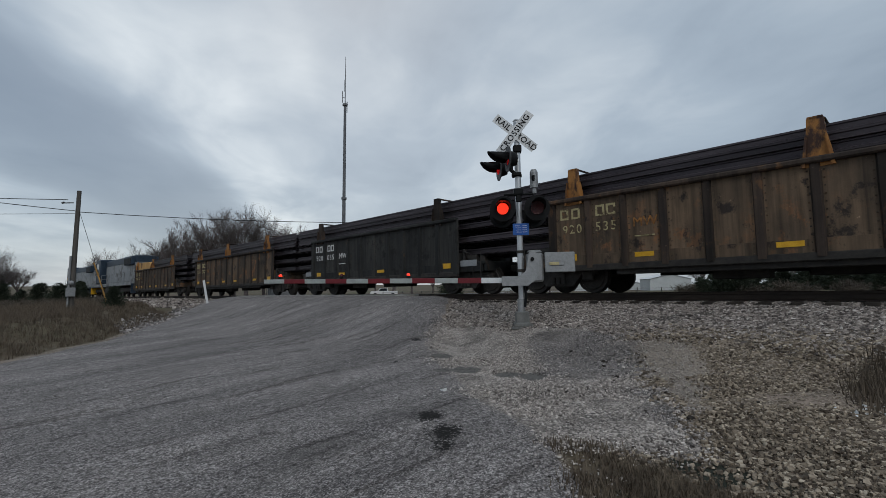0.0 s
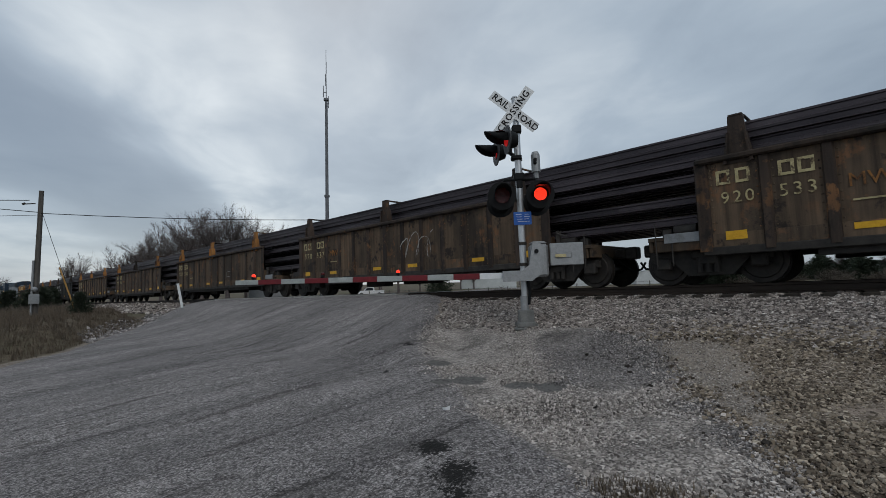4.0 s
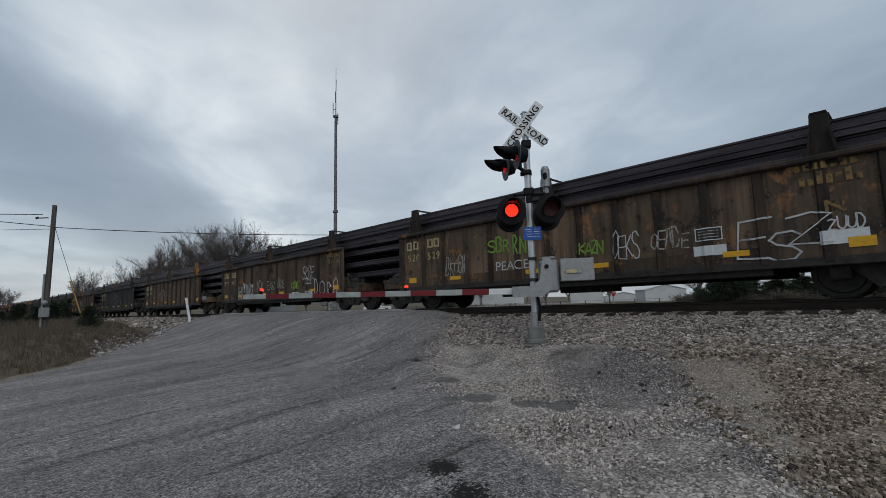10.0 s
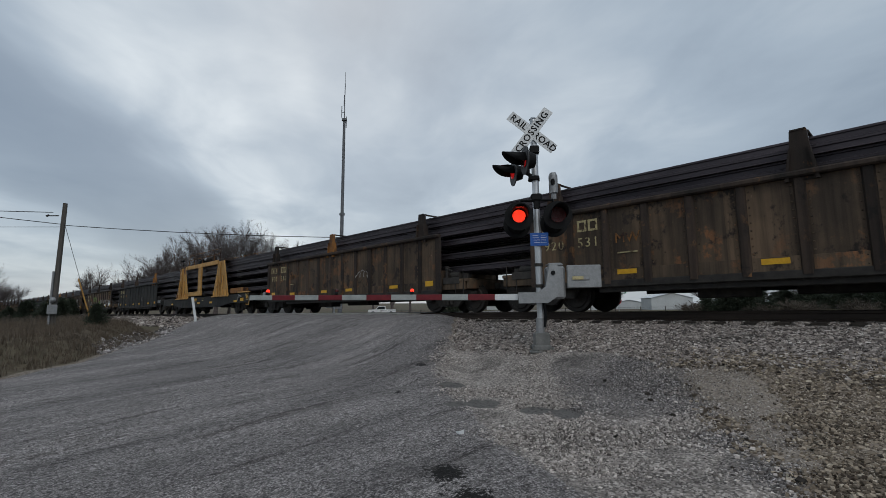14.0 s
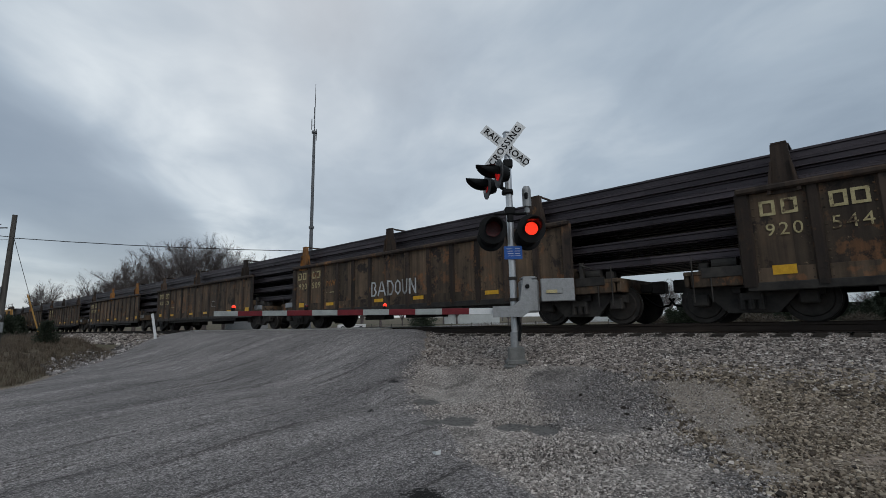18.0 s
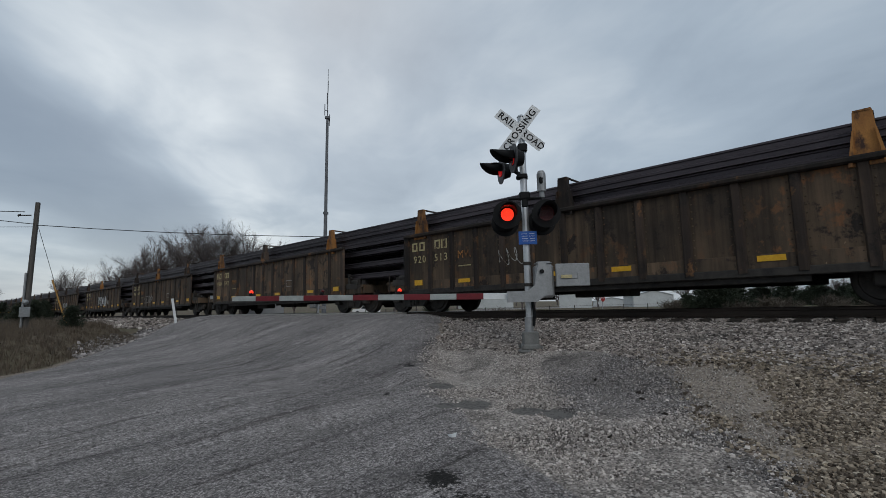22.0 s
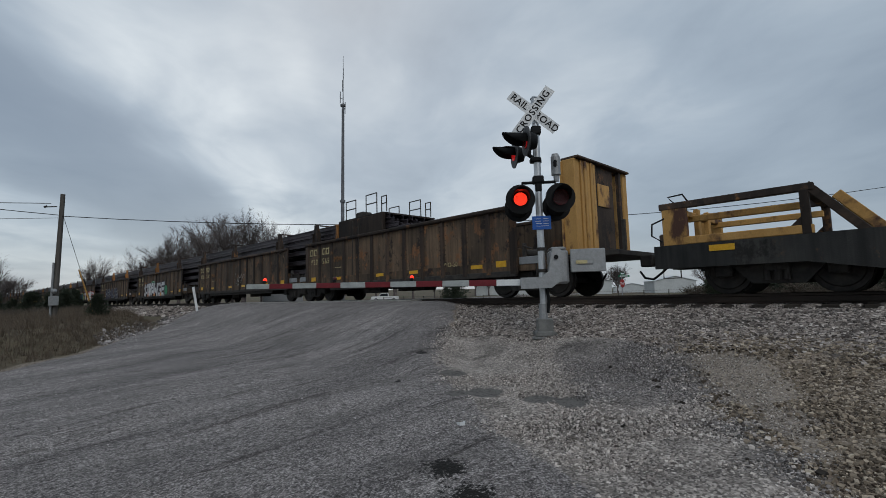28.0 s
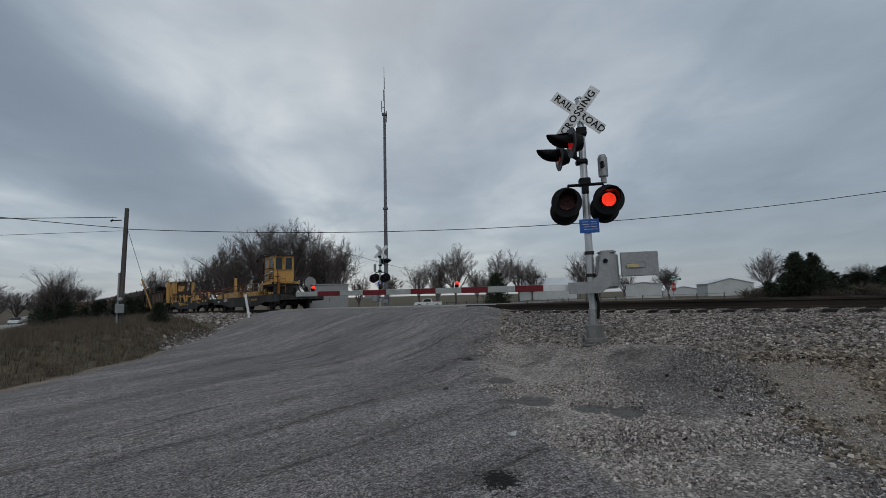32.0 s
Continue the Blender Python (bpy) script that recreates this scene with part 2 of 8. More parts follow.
RUST = worn_steel("rusty_car_side", (0.060, 0.045, 0.033), (0.132, 0.094, 0.063), (0.026, 0.020, 0.017), (0.20, 0.095, 0.044))
DARKCAR = worn_steel("black_car_paint", (0.019, 0.0205, 0.0215), (0.041, 0.042, 0.041), (0.014, 0.0135, 0.013), (0.075, 0.046, 0.03), 0.15, -0.06)
POSTRUST = worn_steel("rusty_post", (0.028, 0.021, 0.018), (0.056, 0.040, 0.031), (0.02, 0.016, 0.014), (0.17, 0.085, 0.038), 0.45, -0.02)
UNDER = mat("grimy_steel", (0.024, 0.022, 0.021), (0.056, 0.05, 0.044), 5.0, 0.75, 0.2, 0.3, 60, vary=0.2)
WHEELM = mat("wheel_steel", (0.018, 0.016, 0.015), (0.045, 0.039, 0.034), 6.0, 0.6, 0.4, 0.2, 60)
RAILM = mat("stored_rail_steel", (0.028, 0.024, 0.028), (0.088, 0.073, 0.08), 1.6, 0.52, 0.5, 0.15, 50, (0.25, 1, 1), 0.5, vary=0.25)
RAILTOP = mat("track_rail", (0.022, 0.016, 0.013), (0.05, 0.036, 0.028), 2.0, 0.7, 0.3, 0.2, 60, (1, 0.3, 1))
YELLOW = mat("worn_yellow_paint", (0.38, 0.20, 0.055), (0.53, 0.31, 0.10), 2.5, 0.6, 0, 0.2, 45, (1, 1, 0.6), 0.5, (0.075, 0.033, 0.02), 0.24, vary=0.12)
ORANGE = mat("orange_rust_paint", (0.16, 0.066, 0.02), (0.34, 0.155, 0.04), 4.0, 0.7, 0, 0.25, 50, (1, 1, 0.5), 0.5, (0.04, 0.02, 0.014), 0.4, vary=0.3)
REDRUST = mat("dark_red_paint", (0.06, 0.022, 0.019), (0.12, 0.042, 0.034), 3.0, 0.7, 0, 0.25, 50, (1, 1, 0.5), 0.5, (0.03, 0.018, 0.014), 0.35)
REFL = mat("yellow_reflector", (0.55, 0.29, 0.01), (0.68, 0.38, 0.02), 10, 0.4, 0, 0.02, 60)
CREAM = mat("faded_letter_paint", (0.34, 0.28, 0.14), (0.5, 0.43, 0.24), 9, 0.7, 0, 0.05, 60, third=(0.07, 0.045, 0.028), third_amount=0.3)
WHITEP = mat("white_letter_paint", (0.5, 0.5, 0.49), (0.66, 0.66, 0.65), 8, 0.6, 0, 0.03, 60)
LOCOBLUE = mat("loco_dark_blue", (0.012, 0.024, 0.042), (0.026, 0.045, 0.07), 1.5, 0.5, 0, 0.1, 40, vary=0.1)
LOCOGREY = mat("loco_grey", (0.19, 0.20, 0.21), (0.28, 0.29, 0.30), 1.5, 0.5, 0, 0.1, 40, third=(0.08, 0.075, 0.07), third_amount=0.25)
ALU = mat("brushed_aluminium", (0.42, 0.43, 0.44), (0.58, 0.59, 0.60), 5, 0.38, 0.75, 0.1, 70, (1, 1, 0.3))
GALV = mat("galvanised_steel", (0.23, 0.235, 0.24), (0.35, 0.357, 0.362), 12, 0.5, 0.5, 0.12, 80, spread=0.6)
BASEGREY = mat("grey_base_casting", (0.12, 0.12, 0.115), (0.2, 0.2, 0.192), 6, 0.7, 0.1, 0.25, 60)
BLACK = mat("black_enamel", (0.005, 0.0055, 0.006), (0.011, 0.0115, 0.0125), 4, 0.6, 0, 0.06, 60, spec=0.15)
BLACKPLATE = mat("weathered_black_plate", (0.035, 0.036, 0.038), (0.06, 0.061, 0.064), 4, 0.6, 0, 0.06, 60)
LENSOFF = mat("unlit_red_lens", (0.05, 0.004, 0.004), (0.085, 0.008, 0.007), 60, 0.25, 0, 0.4, 140)
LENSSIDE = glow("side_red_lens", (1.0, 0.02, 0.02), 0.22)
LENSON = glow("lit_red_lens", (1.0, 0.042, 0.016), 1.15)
SIGNW = mat("white_sign_sheet", (0.58, 0.6, 0.61), (0.7, 0.71, 0.71), 3, 0.5, 0, 0.02, 60)
SIGNBLUE = mat("blue_sign", (0.01, 0.07, 0.30), (0.016, 0.10, 0.38), 4, 0.4, 0, 0.02, 50)
ARMRED = mat("red_reflective_tape", (0.11, 0.009, 0.014), (0.17, 0.015, 0.02), 5, 0.45, 0, 0.03, 60)
ARMWHITE = mat("white_reflective_tape", (0.25, 0.27, 0.26), (0.36, 0.38, 0.37), 5, 0.45, 0, 0.03, 60)
CONC = mat("grey_concrete", (0.22, 0.215, 0.20), (0.36, 0.35, 0.33), 5, 0.85, 0, 0.4, 60)
TIE = mat("creosoted_tie", (0.015, 0.012, 0.010), (0.045, 0.036, 0.028), 5, 0.85, 0, 0.5, 50, (0.2, 1, 1))
WOODPOLE = mat("weathered_pole_wood", (0.05, 0.045, 0.04), (0.11, 0.10, 0.09), 6, 0.85, 0, 0.5, 50, (1, 1, 0.12))
BARK = mat("bare_branch_bark", (0.068, 0.057, 0.055), (0.14, 0.117, 0.112), 5, 0.9, 0, 0.4, 40, vary=0.2)
CEDAR = mat("cedar_needles", (0.02, 0.029, 0.02), (0.055, 0.068, 0.042), 3, 0.8, 0, 0.3, 30, vary=0.25)
BRUSH = mat("brown_brush", (0.06, 0.05, 0.04), (0.13, 0.108, 0.085), 4, 0.9, 0, 0.3, 40, vary=0.25)
DRYGRASS = mat("dry_grass_blades", (0.075, 0.057, 0.042), (0.175, 0.138, 0.10), 3, 0.85, 0, 0.1, 40, vary=0.25)
SHEDWHITE = mat("white_metal_siding", (0.42, 0.44, 0.44), (0.5, 0.52, 0.52), 0.6, 0.5, 0, 0.1, 30)
SHEDROOF = mat("metal_roof", (0.55, 0.57, 0.58), (0.64, 0.66, 0.67), 0.6, 0.4, 0.2, 0.1, 30)
SHEDGREEN = mat("green_trim", (0.035, 0.06, 0.045), (0.05, 0.085, 0.065), 2, 0.6)
SHEDSHADE = mat("opening_shade", (0.015, 0.015, 0.016), (0.03, 0.03, 0.03), 2, 0.8)
WIREM = mat("black_cable", (0.012, 0.012, 0.013), (0.02, 0.02, 0.02), 4, 0.6)
TOWERM = mat("dull_mast_steel", (0.10, 0.105, 0.115), (0.17, 0.175, 0.185), 2, 0.6, 0.3, 0.1)
CARWHITE = mat("white_car_paint", (0.6, 0.6, 0.6), (0.7, 0.7, 0.7), 2, 0.25)
DARKGLASS = mat("dark_window", (0.012, 0.016, 0.018), (0.022, 0.027, 0.03), 2, 0.08, 0, 0, spec=0.5)
TYRE = mat("tyre_rubber", (0.012, 0.012, 0.012), (0.02, 0.02, 0.02), 8, 0.8)
SIGNRED = mat("red_sign", (0.25, 0.012, 0.012), (0.34, 0.02, 0.018), 4, 0.4)
SIGNGREEN = mat("green_sign", (0.01, 0.12, 0.06), (0.014, 0.16, 0.08), 4, 0.4)


# ---- mesh helpers ----
def box(bm, c, s, bevel=0.0, m=None):
    """A box of centre c and size s, its edges bevelled."""
    r = bmesh.ops.create_cube(bm, size=1.0, matrix=(m or Matrix()) @ Matrix.Translation(c) @ Matrix.Diagonal((*s, 1)))
    if bevel:
        es = list({e for v in r["verts"] for e in v.link_edges})
        bmesh.ops.bevel(bm, geom=es, offset=bevel, segments=1, affect="EDGES", profile=0.5)
    return bm


def rod(bm, a, b, r, r2=None, seg=8, caps=True):
    a, b = Vector(a), Vector(b)
    d = b - a
    m = Matrix.Translation((a + b) / 2) @ d.to_track_quat("Z", "Y").to_matrix().to_4x4()
    bmesh.ops.create_cone(bm, cap_ends=caps, segments=seg, radius1=r, radius2=r if r2 is None else r2, depth=d.length, matrix=m)
    return bm


def path(bm, pts, r, seg=6):
    """One bent tube along the points."""
    pts = [Vector(p) for p in pts]
    rings = []
    for i, p in enumerate(pts):
        d = (pts[min(i + 1, len(pts) - 1)] - pts[max(i - 1, 0)]).normalized()
        s = d.cross(Vector((0, 0, 1)) if abs(d.z) < 0.9 else Vector((1, 0, 0))).normalized()
        t = d.cross(s)
        rings.append([bm.verts.new(p + (s * math.cos(6.2832 * k / seg) + t * math.sin(6.2832 * k / seg)) * r) for k in range(seg)])
    for a, c in zip(rings, rings[1:]):
        for k in range(seg):
            bm.faces.new((a[k], a[(k + 1) % seg], c[(k + 1) % seg], c[k]))
    bm.faces.new(rings[0][::-1])
    bm.faces.new(rings[-1])
    return bm


def prism(bm, outline, y0, y1, axis="y"):
    """An outline of (u, v) pairs drawn out between two values of the axis."""
    def p(u, v, w):
        return {"y": (u, w, v), "x": (w, u, v), "z": (u, v, w)}[axis]
    a = [bm.verts.new(p(u, v, y0)) for u, v in outline]
    b = [bm.verts.new(p(u, v, y1)) for u, v in outline]
    n = len(outline)
    bm.faces.new(a)
    bm.faces.new(b[::-1])
    for i in range(n):
        bm.faces.new((a[i], b[i], b[(i + 1) % n], a[(i + 1) % n]))
    bmesh.ops.recalc_face_normals(bm, faces=bm.faces[:])
    return bm


def B(*boxes, bevel=0.0):
    bm = bmesh.new()
    for c, s in boxes:
        box(bm, c, s, bevel)
    return bm


def R(a, b, r, r2=None, seg=10):
    return rod(bmesh.new(), a, b, r, r2, seg)


def mesh_of(name, bm, material, smooth=False):
    me = bpy.data.meshes.new(name)
    bm.to_mesh(me)
    bm.free()
    me.materials.append(material)
    if smooth:
        me.polygons.foreach_set("use_smooth", [True] * len(me.polygons))
    return me


def part(name, bm, material, parent, label="", at=None, smooth=False):
    """Links a bmesh (or a finished mesh) as one mesh object under a thing or a part."""
    me = bm if isinstance(bm, bpy.types.Mesh) else mesh_of(name, bm, material, smooth)
    ob = new(name, me)
    ob.parent = parent
    if at is not None:
        ob.matrix_basis = at
    if label:
        ob["label"] = label
    return ob


def thing(name, label, category, m=None, group="", kind=""):
    ob = tagged(new(name), label, category, group, kind)
    if m is not None:
        ob.matrix_basis = m
    return ob


TEXTS = {}


def text_mesh(body, size, material, depth=0.004, shear=0.0, bold=0.0, xs=1.0, gap=1.0):
    """Lettering as a thin raised mesh in its own xy plane, middle at the origin."""
    key = (body, size, material.name, shear, bold, xs, gap)
    if key not in TEXTS:
        cu = bpy.data.curves.new("lettering", "FONT")
        cu.body, cu.size, cu.align_x, cu.align_y = body, size, "CENTER", "CENTER"
        cu.extrude, cu.shear, cu.offset, cu.resolution_u, cu.space_character = depth, shear, bold, 3, gap
        ob = bpy.data.objects.new("lettering", cu)
        scene.collection.objects.link(ob)
        me = bpy.data.meshes.new_from_object(ob.evaluated_get(bpy.context.evaluated_depsgraph_get()))
        bpy.data.objects.remove(ob)
        if xs != 1.0:
            me.transform(Matrix.Diagonal((xs, 1, 1, 1)))
        me.materials.clear()
        me.materials.append(material)
        TEXTS[key] = me
    return TEXTS[key]


# ---- the lie of the land ----
def track_x(y):
    q = min(max(y, 0.0), 150.0)
    return 12.79 - 0.0195 * y - 0.00024 * q * q - (0.072 * (y - 150) if y > 150 else 0.0)


def rail_z(y):
    return 0.126 - 0.0175 * min(max(y, -60.0), 160.0)


def track_pose(s):
    dx = (track_x(s + 0.5) - track_x(s - 0.5))
    dz = (rail_z(s + 0.5) - rail_z(s - 0.5))
    return pose(track_x(s), s, rail_z(s), 0, math.degrees(math.atan(-dz)), math.degrees(math.atan2(1, dx)))


PROFILE = ((-400, -1.2), (-60, -1.2), (-14, -1.3), (-5, -0.95), (-2.4, -0.23), (1.25, -0.23), (1.36, -0.29), (2.1, -0.29), (3.9, -0.6), (4.5, -0.68), (5.5, -1.02), (8, -1.22), (12, -1.5), (20, -1.95), (40, -2.5), (400, -4.0))
ROADPROF = ((-400, -1.2), (-60, -1.2), (-14, -1.1), (-6, -0.5), (-2.4, -0.04), (2.4, -0.04), (3.6, -0.16), (4.6, -0.45), (5.6, -0.78), (7, -1.08), (9, -1.22), (12, -1.47), (20, -1.95), (40, -2.5), (400, -4.0))
RIGHT = ((-20, -16), (-6, -6.5), (0.8, -0.9), (3.2, 2.1), (3.55, 2.45), (3.9, 2.95), (4.2, 3.6), (4.6, 4.5), (5.6, 5.95), (6.03, 6.75), (6.85, 7.95), (8.1, 8.9), (10.3, 11.05), (12.8, 13.6), (20, 21), (60, 62))
LEFT = ((-60, 15), (-20, 13.5), (-0.2, 16.0), (2.7, 18.9), (4.6, 23.0), (7.2, 27.0), (10.5, 30.0), (14, 33), (20, 38), (60, 78))
PX, PZ = zip(*PROFILE)
QX, QZ = zip(*ROADPROF)
RX, RY = zip(*RIGHT)
LX, LY = zip(*LEFT)


def road_mask(x, y):
    """How far inside the road, in metres (negative outside)."""
    return np.minimum(y - np.interp(x, RX, RY), np.interp(x, LX, LY) - y) * 0.72


TX = np.vectorize(track_x)
TZ = np.vectorize(rail_z)


def ground_z(x, y):
    x, y = np.asarray(x, float), np.asarray(y, float)
    d = TX(y) - x
    w = np.clip(road_mask(x, y) / 1.2 + 0.5, 0, 1)
    w = w * w * (3 - 2 * w)
    base = TZ(y) * np.clip(1 - (np.abs(d) - 30) / 60, 0.25, 1)
    z = base + np.interp(d, PX, PZ) * (1 - w) + np.interp(d, QX, QZ) * w
    # a low terrace behind the grass bank, where the utility pole stands
    past = np.clip((y - np.interp(x, LX, LY) - 1.0) / 5.0, 0, 1)
    fade = np.clip((62 - y) / 16, 0, 1) * np.clip((d - 4.2) / 2.0, 0, 1) * np.clip((d - 4.2) / 2.0, 0, 1) * np.clip((x + 9) / 6, 0, 1)
    return z + 0.72 * past * past * (3 - 2 * past) * fade


# ---- ground: one sheet to the horizon ----
def spaced(lo, hi, step, far_lo, far_hi, grow=1.35):
    mid = list(np.arange(lo, hi + 1e-6, step))
    out, s = [], step
    x = hi
    while x < far_hi:
        s *= grow
        x += s
        out.append(x)
    back, s, x = [], step, lo
    while x > far_lo:
        s *= grow
        x -= s
        back.append(x)
    return np.array(back[::-1] + mid + out)


def grid_mesh(name, xs, ys, zf):
    X, Y = np.meshgrid(xs, ys, indexing="ij")
    Z = zf(X, Y)
    nx, ny = X.shape
    v = np.stack([X.ravel(), Y.ravel(), Z.ravel()], 1)
    i = np.arange(nx * ny).reshape(nx, ny)
    f = np.stack([i[:-1, :-1].ravel(), i[1:, :-1].ravel(), i[1:, 1:].ravel(), i[:-1, 1:].ravel()], 1)
    me = bpy.data.meshes.new(name)
    me.from_pydata(v.tolist(), [], f.tolist())
    me.polygons.foreach_set("use_smooth", [True] * len(me.polygons))
    return me, X.ravel(), Y.ravel()


def wobble(x, y, s, seed=0.0):
    return (np.sin(x * s + 1.3 * seed) * np.cos(y * s * 1.13 - seed) + 0.5 * np.sin(x * s * 2.3 + y * s * 1.7 + seed)) / 1.5


def soft_step(v, a, b):
    t = np.clip((v - a) / (b - a), 0, 1)
    return t * t * (3 - 2 * t)


EDGE_Y = (-60, 1, 2.2, 3, 4, 5.2, 7, 8.6, 20)
EDGE_D = (4.9, 4.88, 4.85, 4.63, 4.29, 4.32, 4.36, 4.75, 4.4)
# corners of the patches beside the road: pale crushed stone, fine grey stone, tan dirt, dead grass, dark moss
APRON = ((8.1, 9.0), (8.35, 7.0), (8.42, 5.2), (8.45, 4.1), (7.3, 3.6), (6.15, 2.85), (5.45, 2.3), (4.95, 1.85), (4.5, 1.75), (4.2, 2.1), (4.1, 2.6), (3.8, 3.0), (4.0, 4.4), (5.0, 6.2), (6.2, 8.2))
FINE = ((8.0, 6.15), (8.6, 4.6), (7.5, 3.84), (6.68, 3.28), (5.9, 3.85), (6.6, 5.0))
FINE_LOW = ((6.35, 3.3), (5.94, 2.68), (4.95, 1.95), (4.72, 2.2), (5.45, 2.8))
LANE = ((8.15, 4.2), (8.05, 3.25), (7.3, 2.75), (6.0, 2.25), (5.45, 2.25), (6.15, 2.85), (7.2, 3.58))
TURF = ((4.2, 3.1), (4.06, 2.4), (3.98, 1.9), (3.9, 1.35), (3.3, 0.3), (2.2, 0.4), (3.19, 2.1), (3.58, 2.54))
MOSS = ((4.26, 2.0), (4.4, 1.56), (4.36, 1.1), (4.1, 1.12), (3.95, 1.62))
BARE = ((5.58, 5.68, 0.24), (5.35, 5.85, 0.16), (5.8, 4.95, 0.24), (5.9, 4.6, 0.22), (6.1, 6.75, 0.2))


def ballast_edge(y):
    """How far the ballast shoulder reaches from the track: it spreads out away from the road."""
    return np.interp(y, EDGE_Y, EDGE_D)


def inside(x, y, corners, soft=0.2, rough=0.14):
    """1 within a patch of ground, 0 outside, with a soft uneven edge."""
    x, y = np.asarray(x, float), np.asarray(y, float)
    dist, odd = np.full(x.shape, 1e9), np.zeros(x.shape, bool)
    for (ax, ay), (bx, by) in zip(corners, corners[1:] + corners[:1]):
        ex, ey = bx - ax, by - ay
        f = np.clip(((x - ax) * ex + (y - ay) * ey) / (ex * ex + ey * ey), 0, 1)
        dist = np.minimum(dist, np.hypot(x - ax - f * ex, y - ay - f * ey))
        odd ^= ((ay > y) != (by > y)) & (x < ex * (y - ay) / (ey if ey else 1e-9) + ax)
    depth = np.where(odd, dist, -dist) + (wobble(x, y, 2.3, 2.0) + 0.7 * wobble(x, y, 6.1, 6.0)) * rough
    return soft_step(depth, -soft, soft)


def apron_mask(x, y):
    """Crushed stone spread beside the road, round the signal."""
    return inside(x, y, APRON) * soft_step(-road_mask(x, y), -0.35, 0.1)


def dirt_mask(x, y):
    """A strip of finer tan dirt between the apron and the ballast."""
    return inside(x, y, LANE)


def patch_mask(x, y):
    """Finer, darker grey stone in the middle of the apron."""
    return np.maximum(inside(x, y, FINE, 0.3, 0.2), 0.9 * inside(x, y, FINE_LOW))


def bare_mask(x, y):
    """Trodden hollows at the road's edge, bare of loose stone."""
    m = np.zeros(np.shape(x))
    for px, py, r in BARE:
        m = np.maximum(m, 1 - soft_step(np.hypot(x - px, y - py) + wobble(x, y, 5.0, 3.0) * 0.08, r * 0.75, r * 1.2))
    return m


def spot_mask(x, y):
    """Oil and tar spots on the road."""
    m = np.zeros_like(x)
    for px, py, r in ((3.65, 4.25, 0.34), (3.42, 3.8, 0.34), (3.2, 3.58, 0.24), (3.64, 4.42, 0.2), (5.36, 7.15, 0.16), (6.6, 8.1, 0.22), (5.5, 6.75, 0.1)):
        m = np.maximum(m, 1 - soft_step(np.hypot(x - px, y - py) + wobble(x, y, 14, 1.0) * 0.05, 0.0, r))
    return m


def ballast_mask(x, y):
    d = np.abs(TX(y) - x)
    off_road = soft_step(-road_mask(x, y), 0.0, 0.5)
    lim = np.where(x < TX(y), ballast_edge(y), 4.3)
    return (1 - soft_step(d + wobble(x, y, 1.7, 5.0) * 0.22 + wobble(x, y, 4.3, 2.0) * 0.12, lim - 0.25, lim + 0.25)) * off_road


def build_ground():
    xs = spaced(-4, 13, 0.11, -2500, 2500)
    ys = spaced(-3, 34, 0.13, -2500, 2500)

    def zf(X, Y):
        z = ground_z(X, Y)
        near = np.clip(1 - np.hypot(X - 5, Y - 8) / 60, 0, 1)
        z = z + near * (wobble(X, Y, 0.9, 1.0) * 0.02 + wobble(X, Y, 3.1, 4.0) * 0.008)
        onroad = soft_step(road_mask(X, Y), -0.3, 0.6)
        return z + (1 - onroad) * near * wobble(X, Y, 2.2, 7.0) * 0.02
    me, X, Y = grid_mesh("ground", xs, ys, zf)
    d = TX(Y) - X
    masks = {
        "road": soft_step(road_mask(X, Y) + wobble(X, Y, 2.6, 3.0) * 0.09, -0.08, 0.12),
        "apron": apron_mask(X, Y),
        "ballast": ballast_mask(X, Y),
        "spot": spot_mask(X, Y),
        "patch": patch_mask(X, Y),
        "lane": dirt_mask(X, Y),
        "bare": bare_mask(X, Y),
        "moss": inside(X, Y, MOSS, 0.15),
        "grass": soft_step(Y - np.interp(X, LX, LY), 0.2, 1.6) + soft_step(-d, 6, 9) + soft_step(-Y, 3.0, 7.0) * soft_step(d, 5, 7) + inside(X, Y, TURF),
    }
    for key, val in masks.items():
        at = me.attributes.new(key, "FLOAT", "POINT")
        at.data.foreach_set("value", np.clip(val, 0, 1).astype(np.float32))
    ob = tagged(new("ground", me), "grey chip-seal road, gravel apron, dirt and winter grass", "ground", kind="structure")
    me.materials.append(ground_material())
    return ob


